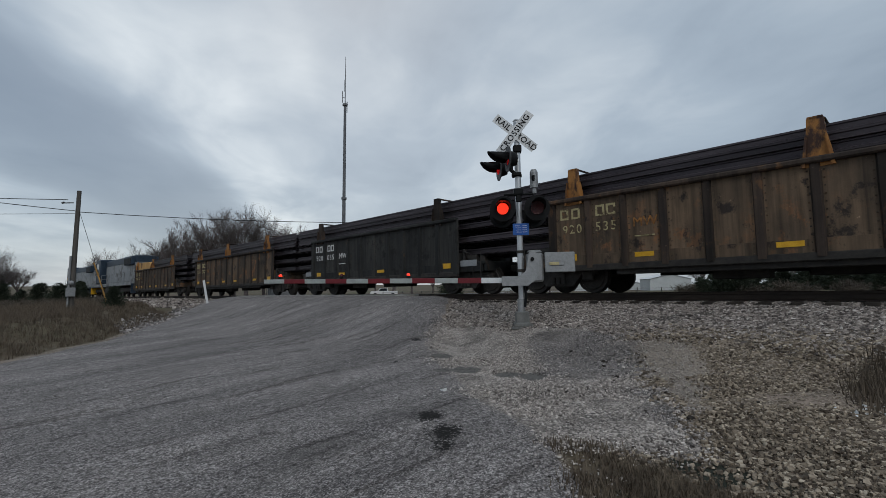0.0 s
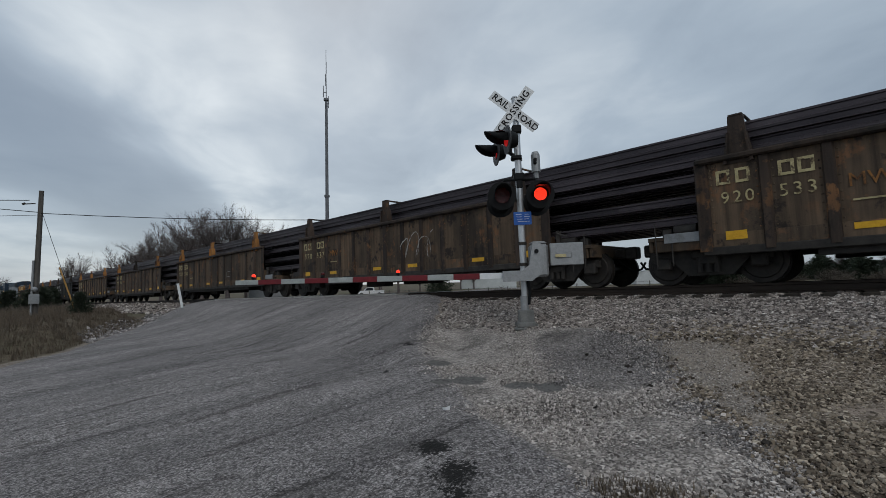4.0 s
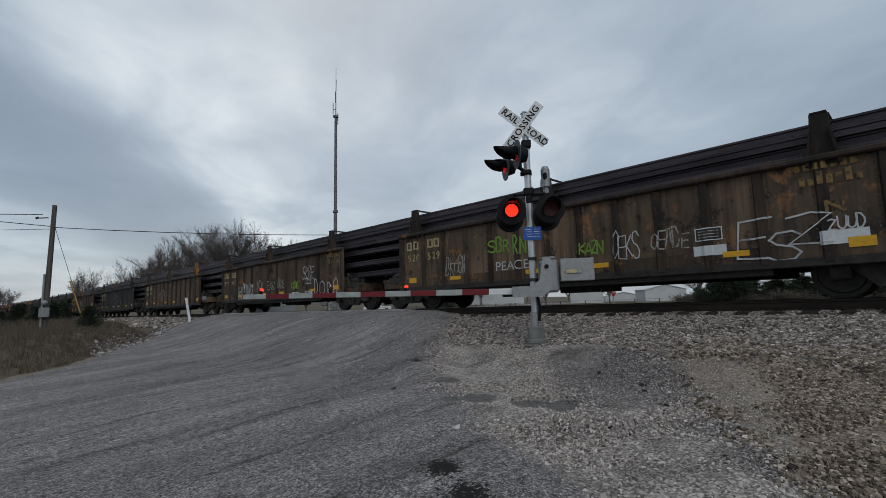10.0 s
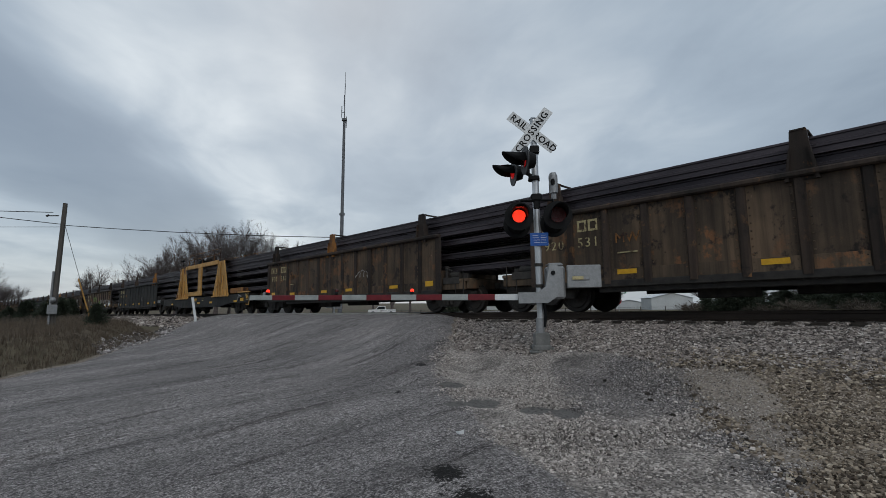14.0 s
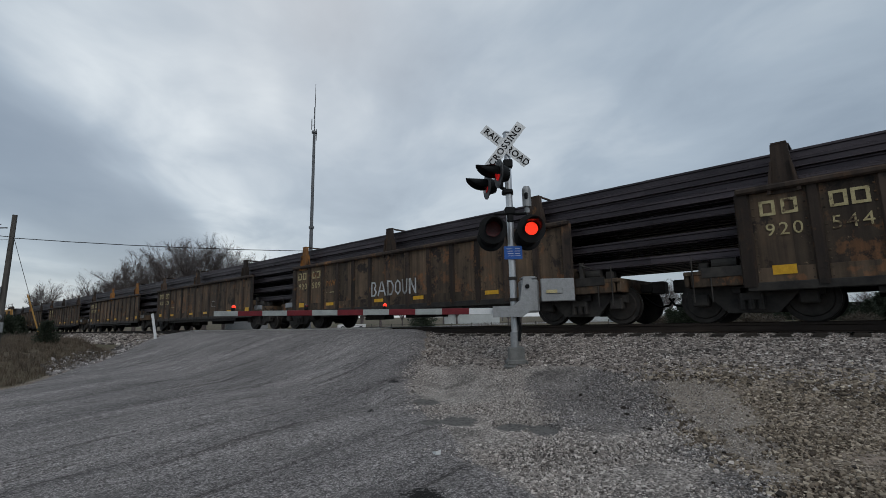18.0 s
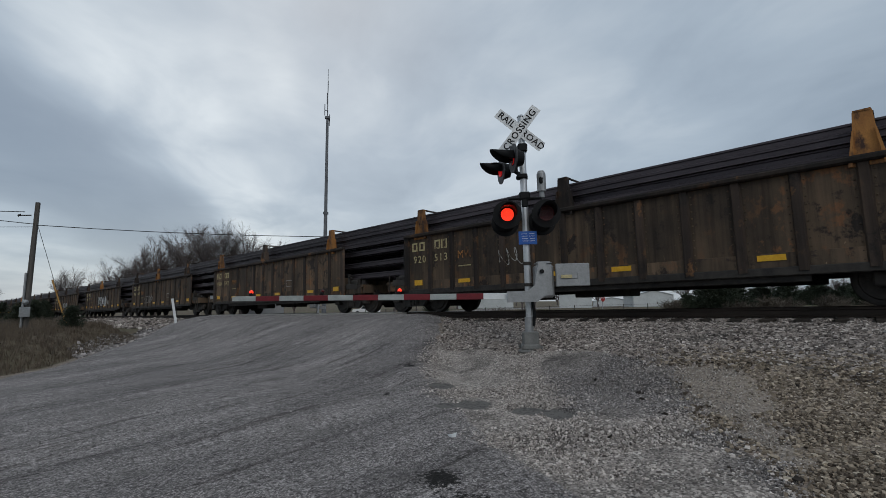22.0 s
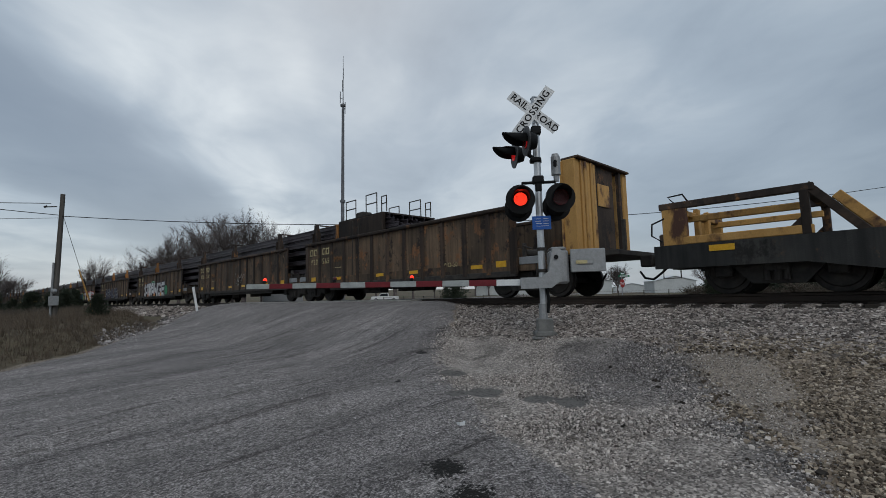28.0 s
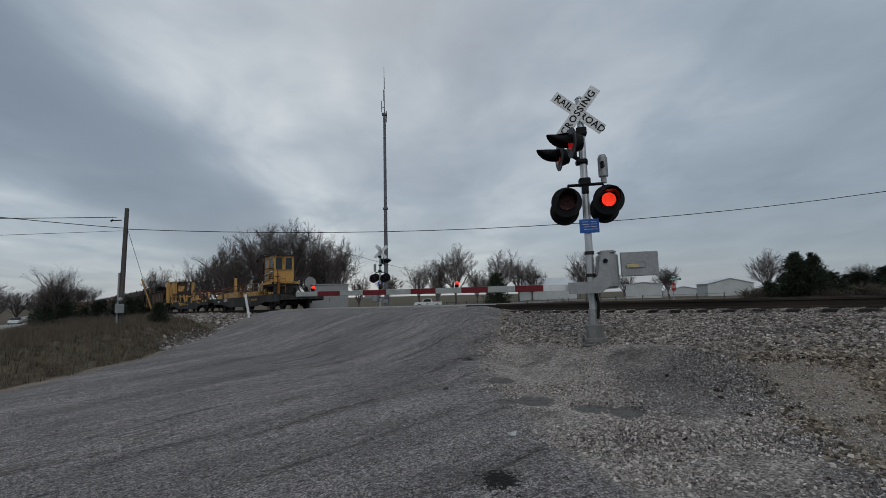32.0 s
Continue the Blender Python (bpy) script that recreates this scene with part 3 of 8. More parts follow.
def ground_material():
    m = bpy.data.materials.new("road_and_ground")
    m.use_nodes = True
    nt = m.node_tree
    N, L = nt.nodes.new, nt.links.new
    b = nt.nodes["Principled BSDF"]
    geo = N("ShaderNodeNewGeometry")

    def noise_tex(scale, detail=5.0, rough=0.6, vec=None, dist=0.0):
        n = N("ShaderNodeTexNoise")
        n.inputs["Scale"].default_value, n.inputs["Detail"].default_value, n.inputs["Roughness"].default_value = scale, detail, rough
        n.inputs["Distortion"].default_value = dist
        L(vec or geo.outputs["Position"], n.inputs["Vector"])
        return n.outputs[0]

    def ramp(src, *stops):
        r = N("ShaderNodeValToRGB")
        els = r.color_ramp.elements
        for i, (p, c) in enumerate(stops):
            e = els[i] if i < 2 else els.new(p)
            e.position, e.color = p, (*c, 1) if len(c) == 3 else c
        L(src, r.inputs[0])
        return r.outputs[0]

    def mixc(fac, a, c, mode="MIX"):
        x = N("ShaderNodeMixRGB")
        x.blend_type = mode
        for i, v in ((0, fac), (1, a), (2, c)):
            if isinstance(v, (int, float)):
                x.inputs[i].default_value = v
            elif isinstance(v, tuple):
                x.inputs[i].default_value = (*v, 1)
            else:
                L(v, x.inputs[i])
        return x.outputs[0]

    def attr(name):
        a = N("ShaderNodeAttribute")
        a.attribute_name = name
        return a.outputs["Fac"]

    def stones(scale, cols):
        """Each chip of stone has its own shade."""
        v = N("ShaderNodeTexVoronoi")
        v.inputs["Scale"].default_value, v.inputs["Randomness"].default_value = scale, 1.0
        L(geo.outputs["Position"], v.inputs["Vector"])
        sp = N("ShaderNodeSeparateColor")
        L(v.outputs["Color"], sp.inputs[0])
        return ramp(sp.outputs[0], *cols), v.outputs["Distance"]
    # worn chip-seal: stretched along the way of the traffic
    mp = N("ShaderNodeMapping")
    mp.inputs["Rotation"].default_value = (0, 0, radians(-46))
    mp.inputs["Scale"].default_value = (0.18, 1.0, 1.0)
    L(geo.outputs["Position"], mp.inputs[0])
    mp2 = N("ShaderNodeMapping")
    mp2.inputs["Rotation"].default_value = (0, 0, radians(-38))
    mp2.inputs["Scale"].default_value = (0.22, 2.2, 1.0)
    L(geo.outputs["Position"], mp2.inputs[0])
    chips, chipd = stones(80, ((0.0, (0.078, 0.072, 0.071)), (0.55, (0.208, 0.194, 0.190)), (1.0, (0.48, 0.448, 0.438))))
    lanes = ramp(noise_tex(1.3, 6, 0.62, mp.outputs[0], 0.6), (0.33, (0.68, 0.67, 0.67)), (0.68, (1.24, 1.22, 1.2)))
    road = mixc(1.0, chips, lanes, "MULTIPLY")
    pits = ramp(noise_tex(19, 5, 0.75), (0.36, (0.35, 0.345, 0.34)), (0.52, (1.05, 1.05, 1.05)))
    road = mixc(1.0, road, pits, "MULTIPLY")
    road = mixc(mixc(1.0, ramp(noise_tex(0.6, 6, 0.7), (0.54, (0, 0, 0)), (0.66, (1, 1, 1))), (0.45, 0.45, 0.45), "MULTIPLY"), road, (0.10, 0.093, 0.088))
    scars = ramp(noise_tex(2.4, 7, 0.72, mp.outputs[0], 1.4), (0.60, (1, 1, 1)), (0.66, (0.5, 0.49, 0.48)))
    road = mixc(1.0, road, scars, "MULTIPLY")
    tar = N("ShaderNodeMath")
    tar.operation = "MULTIPLY_ADD"
    L(attr("spot"), tar.inputs[0])
    tar.inputs[1].default_value = 0.36
    L(noise_tex(24, 6, 0.8), tar.inputs[2])
    road = mixc(ramp(tar.outputs[0], (0.66, (0, 0, 0)), (0.72, (1, 1, 1))), road, (0.014, 0.013, 0.012))
    crumbs = ramp(noise_tex(33, 5, 0.7), (0.655, (1, 1, 1)), (0.70, (0.28, 0.27, 0.26)))
    road = mixc(1.0, road, crumbs, "MULTIPLY")
    marks = ramp(noise_tex(1.0, 8, 0.6, mp2.outputs[0], 0.9), (0.585, (1, 1, 1)), (0.615, (0.48, 0.46, 0.45)), (0.645, (1, 1, 1)))
    road = mixc(1.0, road, marks, "MULTIPLY")
    gravel, gravd = stones(58, ((0.0, (0.10, 0.09, 0.084)), (0.5, (0.26, 0.235, 0.218)), (1.0, (0.52, 0.475, 0.445))))
    gravel = mixc(1.0, gravel, ramp(noise_tex(1.5, 6, 0.7), (0.36, (0.5, 0.49, 0.48)), (0.58, (1.1, 1.08, 1.05))), "MULTIPLY")
    dirt_st, dirtd = stones(60, ((0.0, (0.06, 0.045, 0.034)), (0.6, (0.175, 0.142, 0.112)), (1.0, (0.42, 0.36, 0.295))))
    dirt = mixc(ramp(noise_tex(0.9, 6, 0.65), (0.47, (0, 0, 0)), (0.62, (1, 1, 1))), dirt_st, mixc(1.0, (0.29, 0.232, 0.19), pits, "MULTIPLY"))
    # ballast bed: coloured darker than its stones, to put shade into the gaps
    ball_shaded, balld = stones(26, ((0.0, (0.022, 0.02, 0.018)), (0.5, (0.062, 0.055, 0.049)), (1.0, (0.15, 0.135, 0.12))))
    grass = ramp(noise_tex(2.2, 9, 0.78), (0.3, (0.05, 0.038, 0.026)), (0.7, (0.185, 0.145, 0.10)), (0.5, (0.105, 0.083, 0.057)))
    grass = mixc(ramp(noise_tex(0.04, 4, 0.6), (0.5, (0, 0, 0)), (0.66, (1, 1, 1))), grass, (0.085, 0.083, 0.045))
    edge = noise_tex(5.0, 6, 0.7)

    def rag(mask, amount=0.5):
        """A mask with a ragged edge."""
        a = N("ShaderNodeMath")
        a.operation = "MULTIPLY_ADD"
        L(edge, a.inputs[0])
        a.inputs[1].default_value = amount
        L(mask, a.inputs[2])
        return ramp(a.outputs[0], (0.5 + amount * 0.5 - 0.14, (0, 0, 0)), (0.5 + amount * 0.5 + 0.14, (1, 1, 1)))
    col = mixc(rag(attr("grass")), dirt, grass)
    gravel = mixc(rag(attr("patch")), gravel, mixc(1.0, gravel, (0.64, 0.645, 0.66), "MULTIPLY"))
    col = mixc(rag(attr("apron")), col, gravel)
    col = mixc(rag(attr("lane")), col, mixc(0.6, dirt_st, mixc(1.0, (0.32, 0.275, 0.232), pits, "MULTIPLY")))
    col = mixc(rag(attr("ballast")), col, ball_shaded)
    col = mixc(rag(attr("road"), 0.35), col, road)
    col = mixc(rag(attr("bare"), 0.3), col, mixc(1.0, (0.135, 0.127, 0.12), pits, "MULTIPLY"))
    col = mixc(rag(attr("moss"), 0.6), col, (0.03, 0.034, 0.026))
    L(col, b.inputs["Base Color"])
    b.inputs["Roughness"].default_value, b.inputs["Specular IOR Level"].default_value = 0.9, 0.2
    bp, bp2 = N("ShaderNodeBump"), N("ShaderNodeBump")
    bp.inputs["Strength"].default_value, bp.inputs["Distance"].default_value = 0.7, 0.012
    L(gravd, bp.inputs["Height"])
    bp2.inputs["Strength"].default_value, bp2.inputs["Distance"].default_value = 0.5, 0.03
    L(noise_tex(7.0, 5, 0.65), bp2.inputs["Height"])
    L(bp.outputs[0], bp2.inputs["Normal"])
    L(bp2.outputs[0], b.inputs["Normal"])
    return m


build_ground()


# ---- track ----
RAILPROF = ((-0.075, 0), (0.075, 0), (0.075, 0.012), (0.012, 0.035), (0.012, 0.125), (0.036, 0.138), (0.036, 0.172), (0.03, 0.18), (-0.03, 0.18), (-0.036, 0.172), (-0.036, 0.138), (-0.012, 0.125), (-0.012, 0.035), (-0.075, 0.012))


def swept_rail(name, off, ys):
    """A rail that follows the line of the track."""
    verts, faces, k = [], [], len(RAILPROF)
    for y in ys:
        x, z = track_x(y) + off, rail_z(y) - 0.18
        verts += [(x + u, y, z + v) for u, v in RAILPROF]
    for i in range(len(ys) - 1):
        for j in range(k):
            faces.append((i * k + j, i * k + (j + 1) % k, (i + 1) * k + (j + 1) % k, (i + 1) * k + j))
    me = bpy.data.meshes.new(name)
    me.from_pydata(verts, [], faces)
    me.materials.append(RAILTOP)
    return me


def build_track():
    tr = thing("railway_track", "single railway track with rusty rails on dark wooden ties", "track", kind="structure")
    ys = [-480, -300, -160, -90, -60, -40, -20, -10] + list(range(0, 160, 5)) + [200, 300, 480]
    for off in (-0.7535, 0.7535):
        part("rail", swept_rail("rail", off, ys), RAILTOP, tr)
    tie = mesh_of("tie", B(((0, 0, -0.28), (2.6, 0.22, 0.17)), bevel=0.012), TIE)
    plate = mesh_of("tie_plate", B(((0, 0, -0.19), (0.34, 0.18, 0.02))), RAILTOP)
    y = -24.0
    while y < 92:
        m = track_pose(y) @ pose(0, 0, 0, 0, 0, -90 + random.uniform(-1.2, 1.2)) @ Matrix.Translation((random.uniform(-0.04, 0.04), 0, 0))
        t = part("tie", tie, TIE, tr, at=m)
        if y < 14:
            part("tie_plate", plate, RAILTOP, t, at=pose(-0.7535, 0, 0))
        y += 0.53
    # timber and asphalt panels between the rails at the crossing
    for off, w in ((0, 1.2), (-1.13, 0.55), (1.13, 0.55)):
        for k in range(7):
            yy = 15.2 + k * 2.3
            m = track_pose(yy) @ pose(0, 0, 0, 0, 0, -90)
            part("crossing_panel", B(((off, 0, -0.05), (w, 2.26, 0.12)), bevel=0.01), CONC, tr, at=m)
    return tr


build_track()


# ---- train ----
def train_shift(t):
    return -8.12 + 15.2 * t - 0.0176 * t * t


def make_wheelset():
    bm = bmesh.new()
    for s in (-1, 1):
        rod(bm, (0, s * 0.70, 0), (0, s * 0.83, 0), 0.44, seg=28)
        rod(bm, (0, s * 0.675, 0), (0, s * 0.70, 0), 0.465, seg=28)
        rod(bm, (0, s * 0.83, 0), (0, s * 0.86, 0), 0.36, 0.34, seg=24)
        rod(bm, (0, s * 0.85, 0), (0, s * 1.05, 0), 0.1, seg=12)
        for a in range(3):
            c, n = math.cos(a * 2.094), math.sin(a * 2.094)
            box(bm, (0.05 * c, s * 1.055, 0.05 * n), (0.03, 0.02, 0.03))
    rod(bm, (0, -0.7, 0), (0, 0.7, 0), 0.085, seg=12)
    return mesh_of("wheelset", bm, WHEELM)


def make_sideframe():
    bm = bmesh.new()
    out = [(-1.12, 0.50), (-1.12, 0.66), (-0.75, 0.72), (-0.35, 0.78), (0.35, 0.78), (0.75, 0.72), (1.12, 0.66), (1.12, 0.50), (0.72, 0.52), (0.42, 0.20), (-0.42, 0.20), (-0.72, 0.52)]
    prism(bm, out, 0.93, 1.06)
    for x in (-0.89, 0.89):
        box(bm, (x, 1.03, 0.47), (0.30, 0.2, 0.26), 0.03)
    for x in (-0.16, 0, 0.16):
        rod(bm, (x, 1.09, 0.26), (x, 1.09, 0.56), 0.062, seg=10)
    box(bm, (0, 1.08, 0.64), (0.62, 0.14, 0.16), 0.02)
    return mesh_of("side_frame", bm, UNDER)


WHEELSET, SIDEFRAME = make_wheelset(), make_sideframe()
BOLSTER = mesh_of("bolster", B(((0, 0, 0.56), (0.36, 2.3, 0.26)), ((0, 0, 0.74), (0.5, 0.5, 0.14)), ((0.55, 0, 0.33), (0.08, 1.5, 0.1)), ((-0.55, 0, 0.33), (0.08, 1.5, 0.1)), bevel=0.02), UNDER)
WHEELS = []


def truck(parent, x, base=0.89, axles=2):
    t = part("truck", BOLSTER, UNDER, parent, at=pose(x, 0, 0))
    for a in (0, 180):
        part("side_frame", SIDEFRAME, UNDER, t, at=pose(0, 0, 0, 0, 0, a))
    for wx in (-base, base):
        w = part("wheelset", WHEELSET, WHEELM, t, at=pose(wx, 0, 0.455))
        WHEELS.append(w)
    return t


def make_coupler():
    bm = B(((0.35, 0, 0.84), (0.8, 0.16, 0.2)), ((0.82, 0.03, 0.84), (0.3, 0.3, 0.3)), bevel=0.03)
    return mesh_of("coupler", bm, UNDER)


COUPLER = make_coupler()


def make_hose():
    bm = bmesh.new()
    pts = [(0.1, 0.3, 0.75), (0.35, 0.32, 0.52), (0.6, 0.2, 0.38), (0.85, 0.1, 0.42), (0.98, 0.05, 0.58)]
    path(bm, pts, 0.028, 7)
    return mesh_of("air_hose", bm, BLACK)


HOSE = make_hose()
POST = {}


def channel(z0, z1, w=0.14, dep=0.05, paint=None):
    paint = paint or POSTRUST
    key = (z0, z1, w, dep, paint.name)
    if key not in POST:
        bm = bmesh.new()
        o = [(-w / 2 - 0.03, 0), (-w / 2, dep), (w / 2, dep), (w / 2 + 0.03, 0)]
        prism(bm, o, z0, z1, "z")
        POST[key] = bm
        POST[key] = mesh_of("post", bm, paint)
    return POST[key]


def plate_text(parent, name, me, x, y, z, label=""):
    """Lettering on the near side of a car: reads along -x as seen from +y."""
    return part(name, me, None, parent, label, at=pose(x, y, z, 90, 0, 180))


def letter_blocks(parent, xs, y, z, w, h, material, name="mark_block"):
    for x in xs:
        part(name, B(((x, y, z), (w, 0.006, h))), material, parent)


def stanchion_mesh():
    bm = bmesh.new()
    prism(bm, [(-0.2, 2.34), (0.2, 2.34), (0.13, 3.28), (-0.13, 3.28)], 1.34, 1.44)
    prism(bm, [(-0.26, 2.34), (-0.2, 2.34), (-0.13, 2.95), (-0.16, 2.95)], 1.30, 1.5)
    prism(bm, [(0.2, 2.34), (0.26, 2.34), (0.16, 2.95), (0.13, 2.95)], 1.30, 1.5)
    box(bm, (0, 1.37, 3.29), (0.24, 0.16, 0.03))
    return mesh_of("stanchion", bm, ORANGE)


STAN = stanchion_mesh()
STANB = STAN.copy()
STANB.materials.clear()
STANB.materials.append(POSTRUST)
TIEBAR = mesh_of("tie_bar", R((0, -1.4, 3.27), (0, 1.3, 3.27), 0.03, seg=6), POSTRUST)
HALF = 6.21


RIVETS, SEAMS = {}, {}


def post_places(half):
    """Where the side posts stand along a gondola, and how wide each one is."""
    n = max(int(round((half * 2 - 1.14) / 0.955)), 5)
    step = (half * 2 - 1.14) / n
    return [(half - 0.06, 0.2)] + [(half - 1.14 - step * i + (0.06 if i == n else 0), 0.2 if i == n else 0.13) for i in range(n + 1)]


def rivet_mesh(half, top, paint):
    """Two rows of rivets beside each post, small blunt pyramids in one mesh."""
    key = (half, top, paint.name)
    if key not in RIVETS:
        v, f = [], []
        for px, w in post_places(half):
            for dx in (-w / 2 - 0.065, w / 2 + 0.065):
                if abs(px + dx) > half:
                    continue
                for k in range(11):
                    x, z, r = px + dx, 0.78 + k * (top - 1.0) / 10, 0.016
                    i = len(v)
                    v += [(x - r, 0, z - r), (x + r, 0, z - r), (x + r, 0, z + r), (x - r, 0, z + r), (x - r * 0.5, 0.012, z - r * 0.5), (x + r * 0.5, 0.012, z - r * 0.5), (x + r * 0.5, 0.012, z + r * 0.5), (x - r * 0.5, 0.012, z + r * 0.5)]
                    f += [(i + 4, i + 7, i + 6, i + 5)] + [(i + a, i + 4 + a, i + 4 + (a + 1) % 4, i + (a + 1) % 4) for a in range(4)]
        me = bpy.data.meshes.new("rivets")
        me.from_pydata(v, [], f)
        me.materials.append(paint)
        RIVETS[key] = me
    return RIVETS[key]


def seam_mesh(half, paint):
    """The lapped lower plate of each panel, between the posts."""
    key = (half, paint.name)
    if key not in SEAMS:
        bm = bmesh.new()
        places = post_places(half)
        for (a, wa), (b, wb) in zip(places, places[1:]):
            x0, x1 = a - wa / 2 - 0.03, b + wb / 2 + 0.03
            box(bm, ((x0 + x1) / 2, 0.003, 0.87), (x0 - x1, 0.008, 0.26), 0.003)
        SEAMS[key] = mesh_of("seam_plate", bm, paint)
    return SEAMS[key]


def gondola(u, number, paint=RUST, half=HALF, seed=0, stan=(0.88, 0.05, -0.86), marks=CREAM, top=2.5, tag_word="rust-brown", bright=()):
    """A work-train gondola; u is where its leading side edge stands along the train."""
    rnd = random.Random(seed)
    car = thing("gondola_car", f"{tag_word} steel gondola car with ribbed sides, carrying long rails", "train car", group="gondola cars of the work train")
    L = half * 2
    for s in (1, -1):
        side = part("side_sheet", B(((0, s * 1.41, (top + 0.66) / 2), (L, 0.02, top - 0.66)), bevel=0.004), paint, car)
        for x, w in post_places(half):
            part("post", channel(0.66, top - 0.06, w, 0.05, paint if paint is DARKCAR else POSTRUST), POSTRUST, side, at=pose(x, s * 1.42, 0, 0, 0, 0 if s > 0 else 180))
        part("seam_plate", seam_mesh(half, paint), paint, side, at=pose(0, s * 1.42, 0, 0, 0, 0 if s > 0 else 180))
        tagged(part("rivets", rivet_mesh(half, top, paint), paint, side, at=pose(0, s * 1.42, 0, 0, 0, 0 if s > 0 else 180)), kind="stuff")
        part("top_chord", B(((0, s * 1.45, top - 0.03), (L + 0.06, 0.17, 0.12)), bevel=0.03), POSTRUST if paint is RUST else paint, car)
        part("side_sill", B(((0, s * 1.40, 0.66), (L, 0.1, 0.16)), ((0, s * 1.33, 0.56), (L - 3.6, 0.04, 0.2)), bevel=0.015), UNDER, car)
        if s > 0:
            xs = [half - 0.5, half - 2.6, half - 5.05, half - 7.3, half - 9.65, -half + 0.8]
            places = [p for p, w in post_places(half)]
            middles = [(p + q) / 2 for p, q in zip(places, places[1:])]
            for i, x in enumerate(xs):
                x = min(middles, key=lambda c: abs(c - x))
                big = i in (0, 5)
                if half < 5.5 and i in (3, 4):
                    continue
                part("reflector", B(((x, 1.435, 0.95 if big else 0.92), (0.36 if big else 0.45, 0.008, 0.17 if big else 0.11))), REFL, car)
    part("end_wall", B(((half - 0.03, 0, 1.1), (0.06, 2.8, 0.5)), bevel=0.01), paint, car)
    part("end_wall", B(((-half + 0.03, 0, 1.1), (0.06, 2.8, 0.5)), bevel=0.01), paint, car)
    part("floor", B(((0, 0, 0.98), (L - 0.1, 2.78, 0.08))), UNDER, car)
    part("centre_sill", B(((0, 0, 0.82), (L + 1.9, 0.5, 0.26)), ((0, 0, 0.5), (1.5, 0.6, 0.34)), ((1.9, 0.5, 0.5), (1.1, 0.45, 0.42)), bevel=0.02), UNDER, car)
    for e in (1, -1):
        pl = part("end_platform", B(((e * (half + 0.55), 0, 1.0), (1.15, 2.7, 0.09)), ((e * (half + 0.5), 1.28, 0.86), (1.0, 0.12, 0.28)), ((e * (half + 0.5), -1.28, 0.86), (1.0, 0.12, 0.28)), ((e * (half + 1.08), 0, 0.86), (0.1, 2.6, 0.26)), bevel=0.015), paint, car)
        part("side_bracket", B(((e * (half + 0.42), 1.345, 1.0), (0.72, 0.03, 0.2)), bevel=0.008), LOCOGREY if rnd.random() < 0.35 else UNDER, pl)
        part("ladder", path(path(B(), [(e * (half + 0.95), 1.36, 0.42), (e * (half + 0.95), 1.36, 1.35)], 0.014), [(e * (half + 0.62), 1.36, 0.42), (e * (half + 0.62), 1.36, 0.9)], 0.014), UNDER, pl)
        part("brake_cylinder", R((e * (half + 0.18), 1.1, 1.17), (e * (half + 0.62), 1.1, 1.17), 0.12, seg=14), UNDER, pl)
        part("brake_valve", B(((e * (half + 0.8), 1.0, 1.14), (0.2, 0.22, 0.2)), bevel=0.03), UNDER, pl)
        if e < 0:
            part("hand_brake", path(B(((-half - 0.22, 1.3, 1.22), (0.1, 0.1, 0.5)), bevel=0.01), [(-half - 0.22, 1.36, 1.4), (-half - 0.5, 1.36, 1.3)], 0.02), UNDER, pl)
        part("coupler", COUPLER, UNDER, car, at=pose(e * (half + 0.72), 0, 0, 0, 0, 0 if e > 0 else 180))
        part("air_hose", HOSE, BLACK, car, at=pose(e * (half + 0.85), 0, 0, 0, 0, 0 if e > 0 else 180))
        truck(car, e * (half + 0.02))
    for k, f in enumerate(stan):
        st = part("stanchion", STAN if k in bright else STANB, None, car, at=pose(f * half, 0, top - 2.5))
        part("stanchion", STANB, None, car, at=pose(f * half, 0, top - 2.5, 0, 0, 180))
        part("tie_bar", TIEBAR, None, st, at=pose(-0.12, 0, 0))
    if number:
        a, b2 = number.split()
        yy = 1.433
        for mx in (0.45, 0.785, 1.475, 1.765):
            x, z, w, h = half - mx, 2.1, 0.19, 0.28
            part("mark_block", B(((x - w / 2, yy, z), (0.055, 0.006, h)), ((x + w / 2, yy, z), (0.055, 0.006, h)), ((x, yy, z + h / 2 - 0.025), (w - 0.055, 0.006, 0.05)), ((x, yy, z - h / 2 + 0.025), (w - 0.055, 0.006, 0.05))), marks, car)
        plate_text(car, "car_number", text_mesh(a, 0.33, marks, gap=1.25), half - 0.67, yy, 1.68)
        plate_text(car, "car_number", text_mesh(b2, 0.33, marks, gap=1.25), half - 1.62, yy, 1.68)
        plate_text(car, "class_letters", text_mesh("MW", 0.33, ORANGE if marks is CREAM else marks), half - 2.6, yy, 1.69)
        letter_blocks(car, (half - 2.5, half - 2.66), yy, 1.36, 0.32, 0.03, marks, "small_print")
    return car


TIERS = (1.29, 1.71, 2.16, 2.48, 2.66, 2.84, 3.02)
LOADRAIL = {}


def load_rail(length):
    if length not in LOADRAIL:
        bm = bmesh.new()
        prism(bm, RAILPROF, -length / 2, length / 2, "x")
        LOADRAIL[length] = mesh_of("stored_rail", bm, RAILM)
    return LOADRAIL[length]


